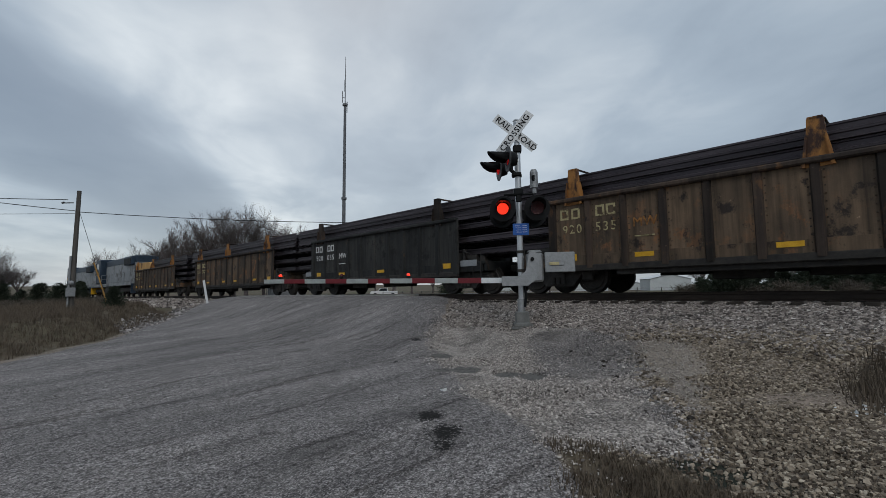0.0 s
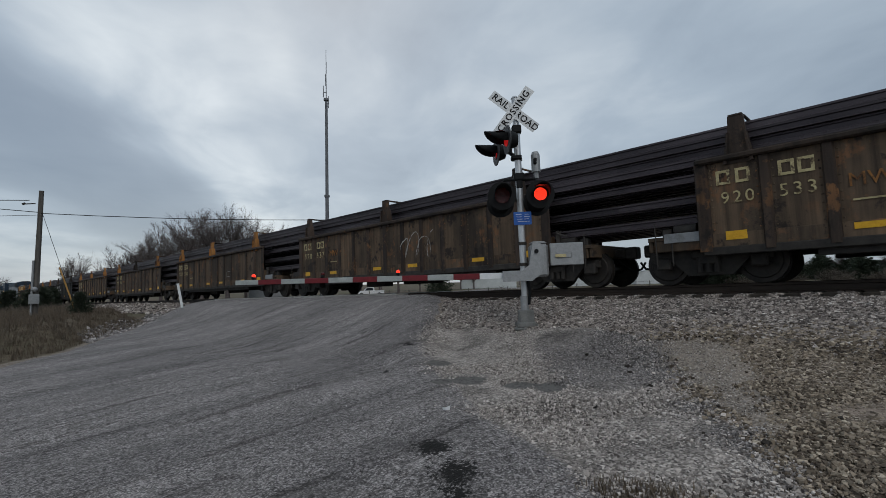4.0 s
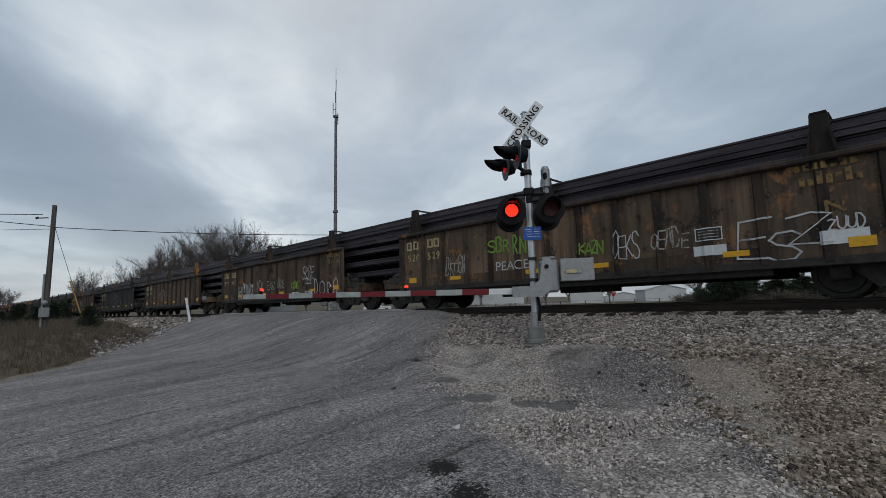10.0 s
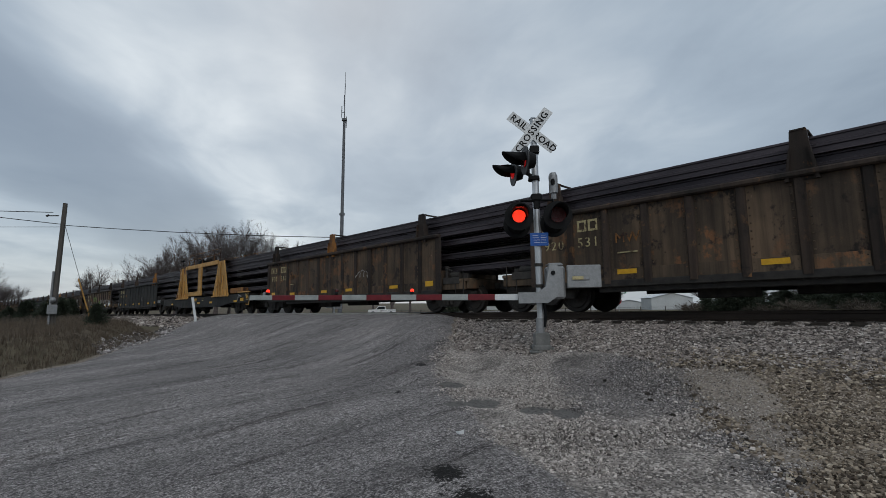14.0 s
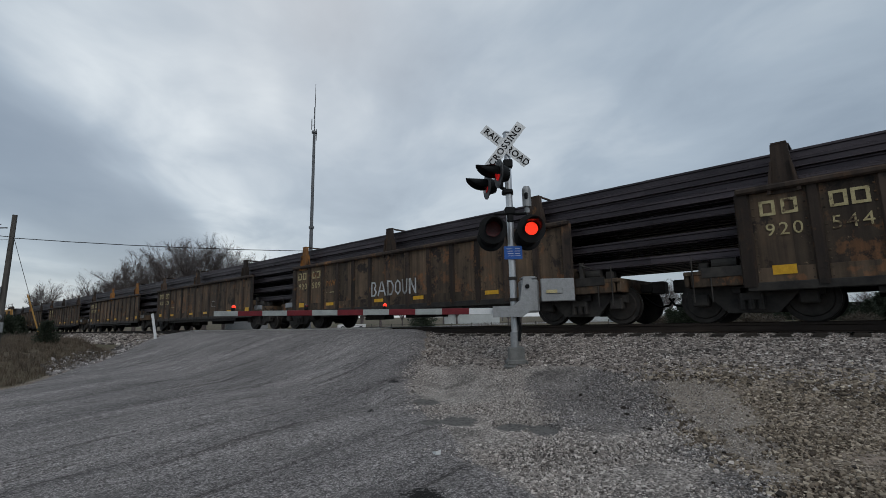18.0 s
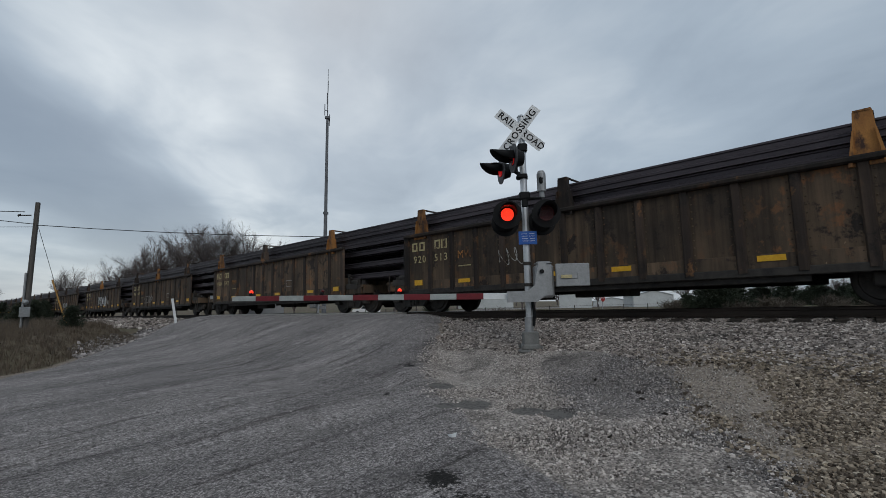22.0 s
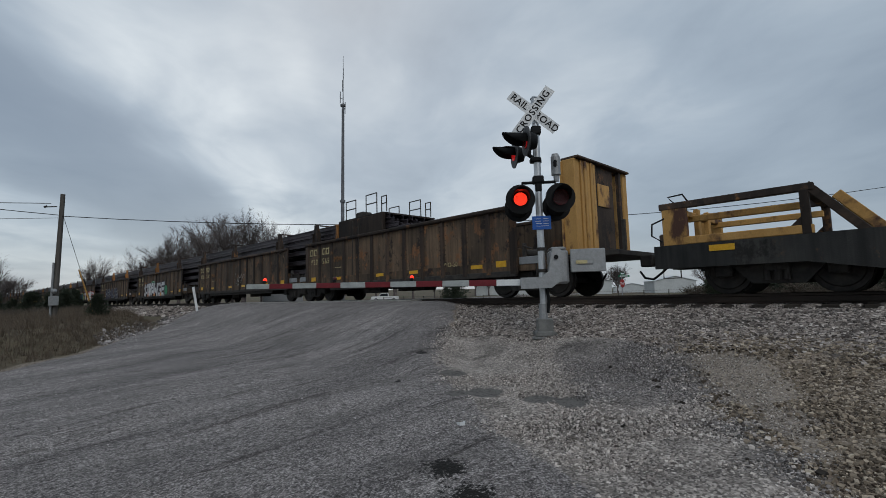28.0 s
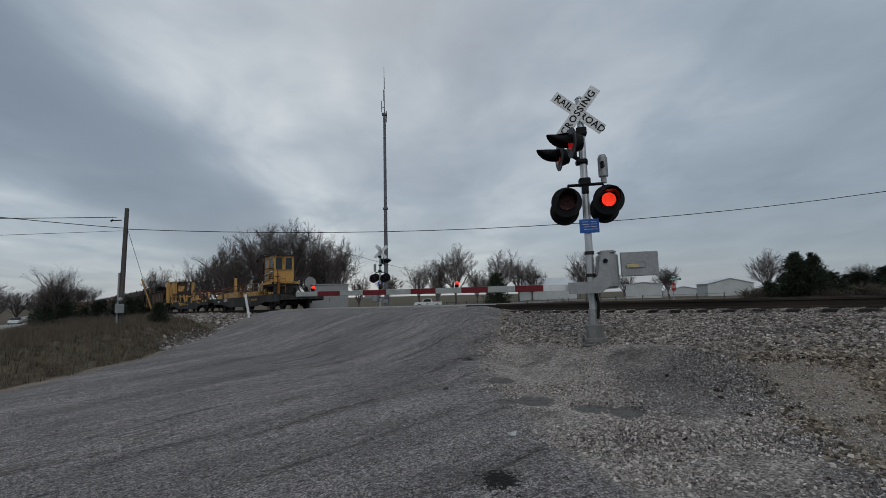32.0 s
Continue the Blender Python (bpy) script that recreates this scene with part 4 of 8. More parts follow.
def rail_load(length, seed):
    """The stretch of long welded rails that lies over one car."""
    rnd = random.Random(seed)
    ld = thing("rail_load", "tiers of dark steel rails lying on the train cars", "rails", group="rail loads of the work train")
    for k, z in enumerate(TIERS):
        for j in range(7):
            y = (j - 3) * 0.365 + (0.02 if k % 2 else -0.02)
            part("stored_rail", load_rail(length), RAILM, ld, at=pose(0, y, z))
        if k < 4:
            for bx in (length / 2 - 2.6, 0, -length / 2 + 2.6):
                part("tier_beam", B(((bx, 0, z - 0.05), (0.12, 2.6, 0.08))), UNDER, ld)
    return ld


MOVERS = []


def put_car(car, u):
    """u: where the middle of a thing stands along the train."""
    MOVERS.append((car, u))
    return car


NUMBERS = {4: "920 530", 3: "920 512", 1: "920 535", 0: "920 547", -1: "920 508", -2: "920 537", -3: "920 533", -4: "920 521", -5: "920 523", -6: "920 514", -7: "920 543", -8: "920 529", -9: "920 523", -11: "920 516", -12: "920 531", -13: "920 541", -14: "920 529", -15: "920 509", -16: "920 544", -17: "920 549", -18: "920 542", -19: "920 513", -20: "920 563", -21: "920 525", -22: "920 562", -23: "920 538"}
GONDOLAS = {}
# which stanchions of a car still show their orange paint, front to rear
BRIGHT = {4: (0, 1, 2), 3: (0, 1, 2), 1: (0, 1, 2), 0: (0, 2), -1: (0, 1, 2), -4: (1,), -6: (2,), -9: (2,), -11: (1,), -13: (1, 2), -15: (0,), -16: (1,), -17: (1,), -18: (0, 2), -19: (0, 2), -21: (1, 2), -22: (1,)}
for n in range(4, -24, -1):
    if n in (2, -10):
        continue
    u0 = {4: 63.1, 3: 45.7}.get(n, 16.0 * n - (0.31 if n < -10 else 0))
    dark = n in (-5, -9)
    GONDOLAS[n] = put_car(gondola(u0, NUMBERS[n], DARKCAR if dark else RUST, seed=n + 100, tag_word="black-painted" if dark else "rust-brown", bright=BRIGHT.get(n, ())), u0 - HALF)
    put_car(rail_load(16.06, n + 300), u0 - HALF)
GONDOLAS[2] = put_car(gondola(29.1, "920 055", DARKCAR, 4.75, 7, marks=WHITEP, stan=(0.85, -0.8), tag_word="black-painted short"), 29.1 - 4.75)
put_car(rail_load(13.4, 77), 29.1 - 4.75)


# ---- the other cars of the train ----
def railing(parent, pts, h, r=0.022, material=None, mids=1, name="handrail"):
    """A handrail over a line of floor points: posts, top rail and mid rail, one bent piece."""
    bm = bmesh.new()
    for p in pts:
        rod(bm, p, (p[0], p[1], p[2] + h), r, seg=6)
    for k in range(mids + 1):
        f = h * (1 - k * 0.45)
        path(bm, [(p[0], p[1], p[2] + f) for p in pts], r, 6)
    return part(name, bm, material or ORANGE, parent)


def chassis(name, label, half, sill, group=""):
    """Underframe on two trucks: fish-bellied side sills, deck, couplers."""
    car = thing(name, label, "train car", group=group)
    for s in (1, -1):
        bm = bmesh.new()
        lo, hi, end = sill
        o = [(-half, end), (-half + 2.6, end), (-half + 4.2, lo), (half - 4.2, lo), (half - 2.6, end), (half, end), (half, hi), (-half, hi)]
        prism(bm, o, s * 1.36, s * 1.42)
        part("side_sill", bm, DARKCAR, car)
    part("deck", B(((0, 0, sill[1] - 0.05), (2 * half, 2.7, 0.08)), bevel=0.01), UNDER, car)
    part("centre_sill", B(((0, 0, 0.75), (2 * half + 0.2, 0.5, 0.34)), bevel=0.02), UNDER, car)
    part("brake_reservoir", R((0.9, 0.5, 0.42), (2.1, 0.5, 0.42), 0.2, seg=14), UNDER, car)
    for e in (1, -1):
        part("coupler", COUPLER, UNDER, car, at=pose(e * (half - 0.1), 0, 0, 0, 0, 0 if e > 0 else 180))
        part("air_hose", HOSE, BLACK, car, at=pose(e * (half - 0.05), 0, 0, 0, 0, 0 if e > 0 else 180))
        part("end_beam", B(((e * (half - 0.06), 0, sill[1] - 0.2), (0.12, 2.7, 0.34)), bevel=0.015), UNDER, car)
        part("stirrup", path(bmesh.new(), [(e * (half - 0.5), 1.38, 0.8), (e * (half - 0.5), 1.38, 0.36), (e * (half - 0.15), 1.38, 0.36), (e * (half - 0.15), 1.38, 0.8)], 0.014), UNDER, car)
        truck(car, e * (half - 2.1))
    return car


def bent_hose(parent, pts, r=0.02, name="hose"):
    return part(name, path(bmesh.new(), pts, r, 6), BLACK, parent)


def tie_down_car():
    """The rack car with yellow A-shaped towers and a railed walkway over the rails."""
    c0, half = -166.15, 7.8
    car = chassis("tie_down_car", "black flat car with yellow A-frame towers and a railed walkway", half, (0.44, 1.1, 0.62))
    for u0, u1, w in ((-161.5, -163.95, 0.36), (-168.62, -171.05, 0.42)):
        x0, x1 = u0 - c0, u1 - c0
        xm = (x0 + x1) / 2
        for s in (1, -1):
            bm = bmesh.new()
            prism(bm, [(x0, 1.02), (x1, 1.02), (xm - w, 3.2), (xm + w, 3.2)], s * 1.38, s * 1.44)
            tw = part("tower_plate", bm, YELLOW, car, "yellow tower plate with rust patches")
            for f in (-0.8, -0.38, 0.0, 0.38, 0.8):
                bm = bmesh.new()
                hgt = 3.1 if abs(f) < 0.2 else 2.3 if abs(f) < 0.5 else 1.42
                box(bm, (xm + f * (x0 - x1) / 2 * (0.95 if hgt < 3 else 1), s * 1.48, (1.05 + hgt) / 2), (0.05, 0.09, hgt - 1.05), 0.008)
                part("rib", bm, YELLOW, tw)
            part("foot_plate", B(((xm, s * 1.43, 1.06), (x0 - x1 + 0.1, 0.16, 0.08)), bevel=0.01), YELLOW, tw)
            bm = bmesh.new()
            for k in range(7):
                rod(bm, (xm - 0.12, s * 1.55, 1.2 + k * 0.3), (xm + 0.22, s * 1.55, 1.2 + k * 0.3), 0.012, seg=5)
            for dx in (-0.12, 0.22):
                rod(bm, (xm + dx, s * 1.55, 1.05), (xm + dx, s * 1.55, 3.15), 0.014, seg=5)
            part("ladder", bm, YELLOW, tw)
        part("cap_beam", B(((xm, 0, 3.26), (0.9, 2.9, 0.14)), bevel=0.015), POSTRUST, car)
    for s in (1, -1):
        part("top_beam", B(((0.2, s * 1.36, 3.17), (6.6, 0.12, 0.26)), bevel=0.015), YELLOW if s > 0 else POSTRUST, car)
        part("middle_column", B(((-0.06, s * 1.42, 2.2), (0.52, 0.1, 1.75)), bevel=0.012), YELLOW, car)
        part("ledge_beam", B(((0.78, s * 1.42, 1.34), (2.35, 0.12, 0.28)), bevel=0.012), YELLOW, car)
        part("tool_box", B(((-6.0, s * 1.2, 1.32), (1.7, 0.4, 0.3)), bevel=0.02), ORANGE, car)
        railing(car, [(2.4, s * 1.36, 3.3), (1.42, s * 1.36, 3.3), (-0.2, s * 1.36, 3.3), (-2.3, s * 1.36, 3.3), (-3.3, s * 1.36, 3.3)], 0.7)
    part("walkway", B(((-0.2, 0, 3.32), (6.4, 2.5, 0.05))), UNDER, car)
    part("air_tank", R((-0.25, 1.0, 3.56), (-1.25, 1.0, 3.56), 0.17, seg=18), POSTRUST, car, "rust-brown air tank")
    cp = part("compressor", B(((0.95, 1.0, 3.48), (0.45, 0.4, 0.3)), ((0.5, 1.0, 3.5), (0.3, 0.34, 0.34)), bevel=0.05), BLACK, car)
    part("compressor_head", R((0.42, 1.0, 3.6), (0.15, 1.05, 3.66), 0.08), GALV, cp)
    lf = part("flood_light", path(bmesh.new(), [(4.2, 1.2, 3.3), (4.2, 1.2, 3.75), (4.4, 1.2, 3.8)], 0.025), BLACK, car)
    part("light_head", B(((4.45, 1.25, 3.82), (0.22, 0.14, 0.12)), bevel=0.02), BLACK, lf)
    part("light_head", B(((4.1, 1.25, 3.8), (0.2, 0.14, 0.12)), bevel=0.02), BLACK, lf)
    bent_hose(car, [(2.3, 1.3, 3.9), (1.4, 1.35, 3.75), (0.4, 1.35, 3.62), (0.2, 1.2, 3.55)])
    plate_text(car, "car_number", text_mesh("920700", 0.26, REFL), 165.35 - 166.15 + 1.6, 1.428, 0.92)
    plate_text(car, "weight_letters", text_mesh("LD LMT", 0.09, CREAM), -0.75, 1.428, 1.0)
    plate_text(car, "weight_letters", text_mesh("LT WT", 0.09, CREAM), -0.72, 1.428, 0.86)
    for x in (5.6, 0.0, -2.2, -6.0):
        part("reflector", B(((x, 1.43, 0.72), (0.45, 0.008, 0.11))), REFL, car)
    for e in (6.3, -6.6):
        part("end_box", B(((e, 1.2, 0.98), (1.3, 0.34, 0.34)), bevel=0.02), BLACK, car, "black box with yellow stencils")
        part("stencil", B(((e, 1.374, 1.02), (0.3, 0.006, 0.12))), REFL, car)
    bb = -173.72 - c0
    lid = part("stencil_box", B(((bb, 1.40, 0.93), (0.5, 0.05, 0.4)), bevel=0.01), BLACK, car, "black plate with a yellow letter")
    part("frame_line", B(((bb, 1.429, 1.10), (0.42, 0.006, 0.015)), ((bb, 1.429, 0.77), (0.42, 0.006, 0.015)), ((bb - 0.2, 1.429, 0.935), (0.015, 0.006, 0.33)), ((bb + 0.2, 1.429, 0.935), (0.015, 0.006, 0.33))), CREAM, lid)
    part("stencil_letter", text_mesh("B", 0.3, REFL, bold=0.008), None, lid, at=pose(bb, 1.43, 0.93, 90, 0, 180))
    part("edge_strip", B(((-173.2 - c0, 1.40, 1.2), (1.5, 0.09, 0.06)), bevel=0.01), YELLOW, car)
    part("reflector", B(((-173.05 - c0, 1.432, 0.8), (0.45, 0.008, 0.17))), REFL, car)
    part("hand_brake", path(path(bmesh.new(), [(-172.5 - c0, 1.45, 0.75), (-172.7 - c0, 1.47, 1.05), (-172.95 - c0, 1.47, 1.0)], 0.03), [(-172.6 - c0, 1.46, 0.9), (-173.1 - c0, 1.47, 0.98)], 0.025), GALV, car)
    part("step", path(bmesh.new(), [(-173.6 - c0, 1.4, 0.75), (-173.6 - c0, 1.42, 0.5), (-173.95 - c0, 1.42, 0.5), (-173.95 - c0, 1.4, 0.75)], 0.018), YELLOW, car)
    return put_car(car, c0)


tie_down_car()
put_car(rail_load(16.5, 501), -166.4)


def last_gondola():
    u0, half = -382.6, 5.75
    car = gondola(u0, "920 565", RUST, half, 31, stan=(0.86,))
    c = u0 - half
    # rack with railed platform, where the rails end
    part("rack_beam", B(((1.8, 1.25, 2.84), (3.0, 0.14, 0.72)), bevel=0.015), POSTRUST, car)
    part("rack_beam", B(((1.8, -1.25, 2.84), (3.0, 0.14, 0.72)), bevel=0.015), POSTRUST, car)
    part("rack_deck", B(((1.8, 0, 3.22), (3.0, 2.6, 0.06))), POSTRUST, car)
    part("rack_end", B(((3.4, 1.3, 2.8), (0.18, 0.14, 0.7)), bevel=0.01), ORANGE, car)
    for x0, x1, h in ((2.9, 2.2, 0.75), (1.5, 0.8, 0.8), (0.5, 0.2, 0.6)):
        railing(car, [(x0, 1.2, 3.25), (x1, 1.2, 3.25)], h, material=UNDER)
        railing(car, [(x0, -1.0, 3.25), (x1, -1.0, 3.25)], h, material=UNDER)
    part("winch", B(((2.5, 0.6, 3.42), (0.5, 0.5, 0.34)), bevel=0.05), UNDER, car)
    part("ladder", path(path(bmesh.new(), [(2.0, 1.5, 1.0), (2.0, 1.5, 3.1)], 0.018), [(1.6, 1.5, 1.0), (1.6, 1.5, 3.1)], 0.018), UNDER, car)
    # tall yellow gate frame over the trailing end
    xf = -395.9 - c
    for s in (1, -1):
        post = part("frame_column", B(((xf + 0.1, s * 1.3, 2.24), (0.4, 0.24, 2.38)), bevel=0.02), YELLOW, car)
        part("flange", B(((xf + 0.28, s * 1.43, 2.24), (0.06, 0.04, 2.3))), YELLOW, post)
    part("frame_top", B(((xf + 0.05, 0, 3.46), (0.5, 2.8, 0.06)), bevel=0.012), POSTRUST, car)
    for k in range(5):
        part("wall_slat", B(((xf - 0.08, 1.1 - 0.15 * k, 2.24), (0.1 + 0.04 * (k % 2), 0.12, 2.36)), bevel=0.012), YELLOW, car)
    part("dark_door", B(((xf - 0.02, -0.12, 2.24), (0.07, 1.05, 2.34)), bevel=0.01), POSTRUST, car)
    part("patch_board", B(((xf - 0.075, -0.05, 2.65), (0.03, 0.62, 0.6)), bevel=0.008), YELLOW, car)
    part("wall_slat", B(((xf - 0.06, -0.98, 2.24), (0.1, 0.14, 2.36)), bevel=0.012), POSTRUST, car)
    plate_text(car, "chalk_number", text_mesh("WO-20", 0.2, CREAM), -391.6 - c, 1.433, 1.05)
    part("end_post", B(((xf - 1.2, 1.3, 1.4), (0.08, 0.08, 0.7)), bevel=0.01), UNDER, car)
    part("frame_deck", B(((xf - 0.1, 0, 1.02), (1.9, 2.7, 0.12)), bevel=0.01), UNDER, car)
    put_car(car, c)
    ld = thing("rail_load", "staggered ends of dark steel rails lying on a gondola", "rails", group="rail loads of the work train")
    for k, z in enumerate(TIERS):
        for j in range(7):
            ln = 7.6 - 0.25 * k - 0.12 * (j % 3) - (0.35 if k > 3 else 0)
            y = (j - 3) * 0.365
            part("stored_rail", load_rail(round(ln, 2)), RAILM, ld, at=pose(5.9 - ln / 2, y, z))
    put_car(ld, c)


last_gondola()


def threader(car, x0, paint, beam, brace):
    """A guide frame: end plate, top beams, posts and sloping braces."""
    for s in (1, -1):
        y = s * 1.15
        part("guide_plate", B(((x0 - 0.25, y, 1.48), (0.5, 0.12, 0.86)), bevel=0.015), paint, car)
        part("top_beam", B(((x0 - 1.3, y, 1.9), (2.7, 0.14, 0.14)), bevel=0.012), beam, car)
        part("lower_beam", B(((x0 - 1.5, y, 1.14), (2.2, 0.12, 0.16)), bevel=0.012), paint, car)
        part("frame_post", B(((x0 - 2.5, y, 1.45), (0.14, 0.14, 0.8)), bevel=0.012), beam, car)
        part("brace", B(((0, 0, 0), (1.22, 0.1, 0.15)), bevel=0.012), beam, car, at=pose(x0 - 2.93, y, 1.48, 0, -50, 0))
        part("brace", B(((0, 0, 0), (1.0, 0.12, 0.18)), bevel=0.012), brace, car, at=pose(x0 - 3.22, y * 0.6, 1.4, 0, -50, 0))
        part("side_rail", B(((x0 - 1.45, y * 0.72, 1.62), (2.1, 0.1, 0.13)), bevel=0.012), brace, car)
        part("gusset", prism(bmesh.new(), [(x0 - 2.55, 1.06), (x0 - 2.1, 1.06), (x0 - 2.55, 1.5)], y - 0.03, y + 0.03), POSTRUST, car)
    part("cross_beam", B(((x0 - 2.5, 0, 1.86), (0.14, 2.3, 0.14)), bevel=0.01), beam, car)
    part("cross_beam", B(((x0 - 0.45, 0, 1.7), (0.14, 2.3, 0.12)), bevel=0.01), paint, car)
    part("end_frame", B(((x0 - 0.5, 0.55, 1.45), (0.1, 0.16, 0.8)), ((x0 - 0.5, -0.1, 1.45), (0.1, 0.16, 0.8)), bevel=0.012), paint, car)
    bent_hose(car, [(x0 + 0.02, 1.2, 1.15), (x0 + 0.22, 1.25, 1.3), (x0 + 0.2, 1.25, 1.55), (x0 - 0.05, 1.2, 1.65)])
    bent_hose(car, [(x0 - 0.3, 1.2, 1.92), (x0 - 0.15, 1.2, 2.1), (x0 - 0.45, 1.2, 2.12), (x0 - 0.55, 1.2, 1.95)])


def threader_car():
    c0, half = -405.7, 7.9
    car = chassis("threader_car", "black flat car with yellow and rust-red rail guide frames", half, (0.27, 1.04, 0.56))
    threader(car, -397.92 - c0, YELLOW, POSTRUST, YELLOW)
    threader(car, -407.2 - c0, YELLOW, REDRUST, REDRUST)
    for u in (-402.7, -403.01, -403.28, -403.55):
        x, z, w, h = u - c0, 0.77, 0.16, 0.26
        part("mark_block", B(((x - w / 2, 1.428, z), (0.05, 0.006, h)), ((x + w / 2, 1.428, z), (0.05, 0.006, h)), ((x, 1.428, z + h / 2 - 0.022), (w - 0.05, 0.006, 0.045)), ((x, 1.428, z - h / 2 + 0.022), (w - 0.05, 0.006, 0.045))), REFL, car)
    plate_text(car, "car_number", text_mesh("912406", 0.38, REFL, gap=1.04), -404.38 - c0, 1.428, 0.78)
    plate_text(car, "weight_letters", text_mesh("LT WT", 0.11, CREAM), -405.4 - c0, 1.428, 0.86)
    plate_text(car, "weight_letters", text_mesh("LD LMT", 0.11, CREAM), -405.42 - c0, 1.428, 0.72)
    letter_blocks(car, (-406.1 - c0,), 1.428, 0.86, 0.42, 0.05, CREAM, "weight_bar")
    letter_blocks(car, (-406.12 - c0,), 1.428, 0.72, 0.46, 0.05, CREAM, "weight_bar")
    plate_text(car, "notice", text_mesh("DO NOT HUMP", 0.16, REFL), -410.4 - c0, 1.428, 0.78)
    for x in (6.6, 3.2, -2.0, -4.3, -6.2, -7.2):
        part("reflector", B(((x, 1.43, 0.92), (0.45, 0.008, 0.12))), REFL, car)
    part("grab_iron", path(bmesh.new(), [(-5.7, 1.36, 1.04), (-5.7, 1.36, 1.16), (-6.6, 1.36, 1.16), (-6.6, 1.36, 1.04)], 0.018), UNDER, car)
    hb = part("hand_brake", R((-7.84, 1.0, 0.9), (-7.84, 1.0, 1.5), 0.03), UNDER, car)
    part("brake_wheel", R((-7.84, 1.0, 1.5), (-7.84, 1.0, 1.54), 0.24, seg=18), UNDER, hb)
    part("end_buffer", B(((7.8, 1.1, 1.12), (0.14, 0.2, 0.4)), bevel=0.03), POSTRUST, car)
    return put_car(car, c0)


threader_car()


def window(parent, c, w, h, normal="y"):
    """A framed dark pane on a cab wall."""
    x, y, z = c
    if normal == "y":
        fr = part("window_frame", B(((x, y, z + h / 2), (w + 0.1, 0.05, 0.05)), ((x, y, z - h / 2), (w + 0.1, 0.05, 0.05)), ((x - w / 2, y, z), (0.05, 0.05, h)), ((x + w / 2, y, z), (0.05, 0.05, h))), YELLOW, parent)
        part("pane", B(((x, y - 0.005, z), (w, 0.02, h))), DARKGLASS, fr)
    else:
        fr = part("window_frame", B(((x, y, z + h / 2), (0.05, w + 0.1, 0.05)), ((x, y, z - h / 2), (0.05, w + 0.1, 0.05)), ((x, y - w / 2, z), (0.05, 0.05, h)), ((x, y + w / 2, z), (0.05, 0.05, h))), YELLOW, parent)
        part("pane", B(((x, y, z), (0.02, w, h))), DARKGLASS, fr)
    return fr


def unloader_car():
    c0, half = -422.8, 7.35
    car = chassis("rail_unloader_car", "black flat car with yellow operator cab, engine and railed decks", half, (0.26, 0.95, 0.5))

    def X(u):
        return u - c0
    bm = bmesh.new()
    prism(bm, [(X(-416.6), 0.95), (X(-417.45), 0.95), (X(-417.45), 1.3), (X(-417.0), 1.28), (X(-416.6), 1.18)], 0.5, 1.38)
    part("step_box", bm, YELLOW, car)
    mc = part("clamp_machine", B(((X(-417.9), 0.9, 1.2), (0.8, 0.8, 0.5)), bevel=0.05), POSTRUST, car)
    for u in (-417.6, -418.0):
        part("cylinder", R((X(u), 1.1, 1.2), (X(u), 1.1, 1.72), 0.1), UNDER, mc)
    bent_hose(mc, [(X(-417.6), 1.15, 1.6), (X(-417.8), 1.2, 1.75), (X(-418.0), 1.15, 1.6)])
    part("yellow_deck", B(((X(-420.4), 0.4, 1.14), (4.0, 1.96, 0.42)), bevel=0.02), YELLOW, car, "yellow deck box with worn black edge")
    railing(car, [(X(-418.4), 1.36, 1.3), (X(-420.1), 1.36, 1.36), (X(-421.7), 1.36, 1.36), (X(-422.4), 1.36, 1.36)], 0.42)
    po = part("light_post", B(((X(-419.68), 0.9, 1.95), (0.16, 0.16, 1.15)), bevel=0.01), YELLOW, car)
    part("post_lamp", B(((X(-419.66), 0.9, 2.58), (0.22, 0.16, 0.14)), bevel=0.03), BLACK, po)
    tp = part("blue_tarpaulin", B(((X(-421.9), 0.9, 1.39), (0.9, 0.5, 0.08)), ((X(-421.6), 0.8, 1.44), (0.4, 0.4, 0.07)), bevel=0.03), SIGNBLUE, car, "flat crumpled blue cover")
    for k in range(6):
        bent_hose(tp, [(X(-421.2), 1.2 - 0.1 * k, 1.37), (X(-421.7), 1.18 - 0.1 * k, 1.46 + 0.02 * (k % 3)), (X(-422.3), 1.2 - 0.09 * k, 1.44), (X(-422.75), 1.22 - 0.08 * k, 1.2 + 0.04 * k), (X(-423.1), 1.1 - 0.06 * k, 1.0)], 0.02)
    part("rear_deck", B(((X(-424.6), 0.4, 1.1), (3.2, 1.96, 0.3)), bevel=0.02), YELLOW, car)
    railing(car, [(X(-422.9), 1.37, 1.2), (X(-423.6), 1.37, 1.2), (X(-424.4), 1.37, 1.2), (X(-425.3), 1.37, 1.2), (X(-426.1), 1.37, 1.2)], 0.56)
    en = part("engine_housing", B(((X(-424.6), 0.35, 1.55), (1.4, 1.3, 0.66)), bevel=0.03), BLACK, car)
    for k in range(5):
        part("louvre", B(((X(-424.2) - k * 0.16, 1.01, 1.5), (0.06, 0.02, 0.4))), UNDER, en)
    part("exhaust_stack", R((X(-424.66), 0.5, 1.85), (X(-424.66), 0.5, 3.25), 0.045), BLACK, en)
    part("stack_sleeve", R((X(-424.66), 0.5, 1.85), (X(-424.66), 0.5, 2.3), 0.1), POSTRUST, en)
    part("air_filter", R((X(-423.75), 0.9, 1.6), (X(-423.75), 1.1, 1.6), 0.14, seg=16), LOCOGREY, en)
    tk = part("white_tank", R((X(-425.75), 1.0, 1.1), (X(-425.75), 1.0, 1.8), 0.21, seg=20), WHITEP, car, "white gas cylinder tank")
    part("tank_collar", R((X(-425.75), 1.0, 1.8), (X(-425.75), 1.0, 1.92), 0.1), WHITEP, tk)
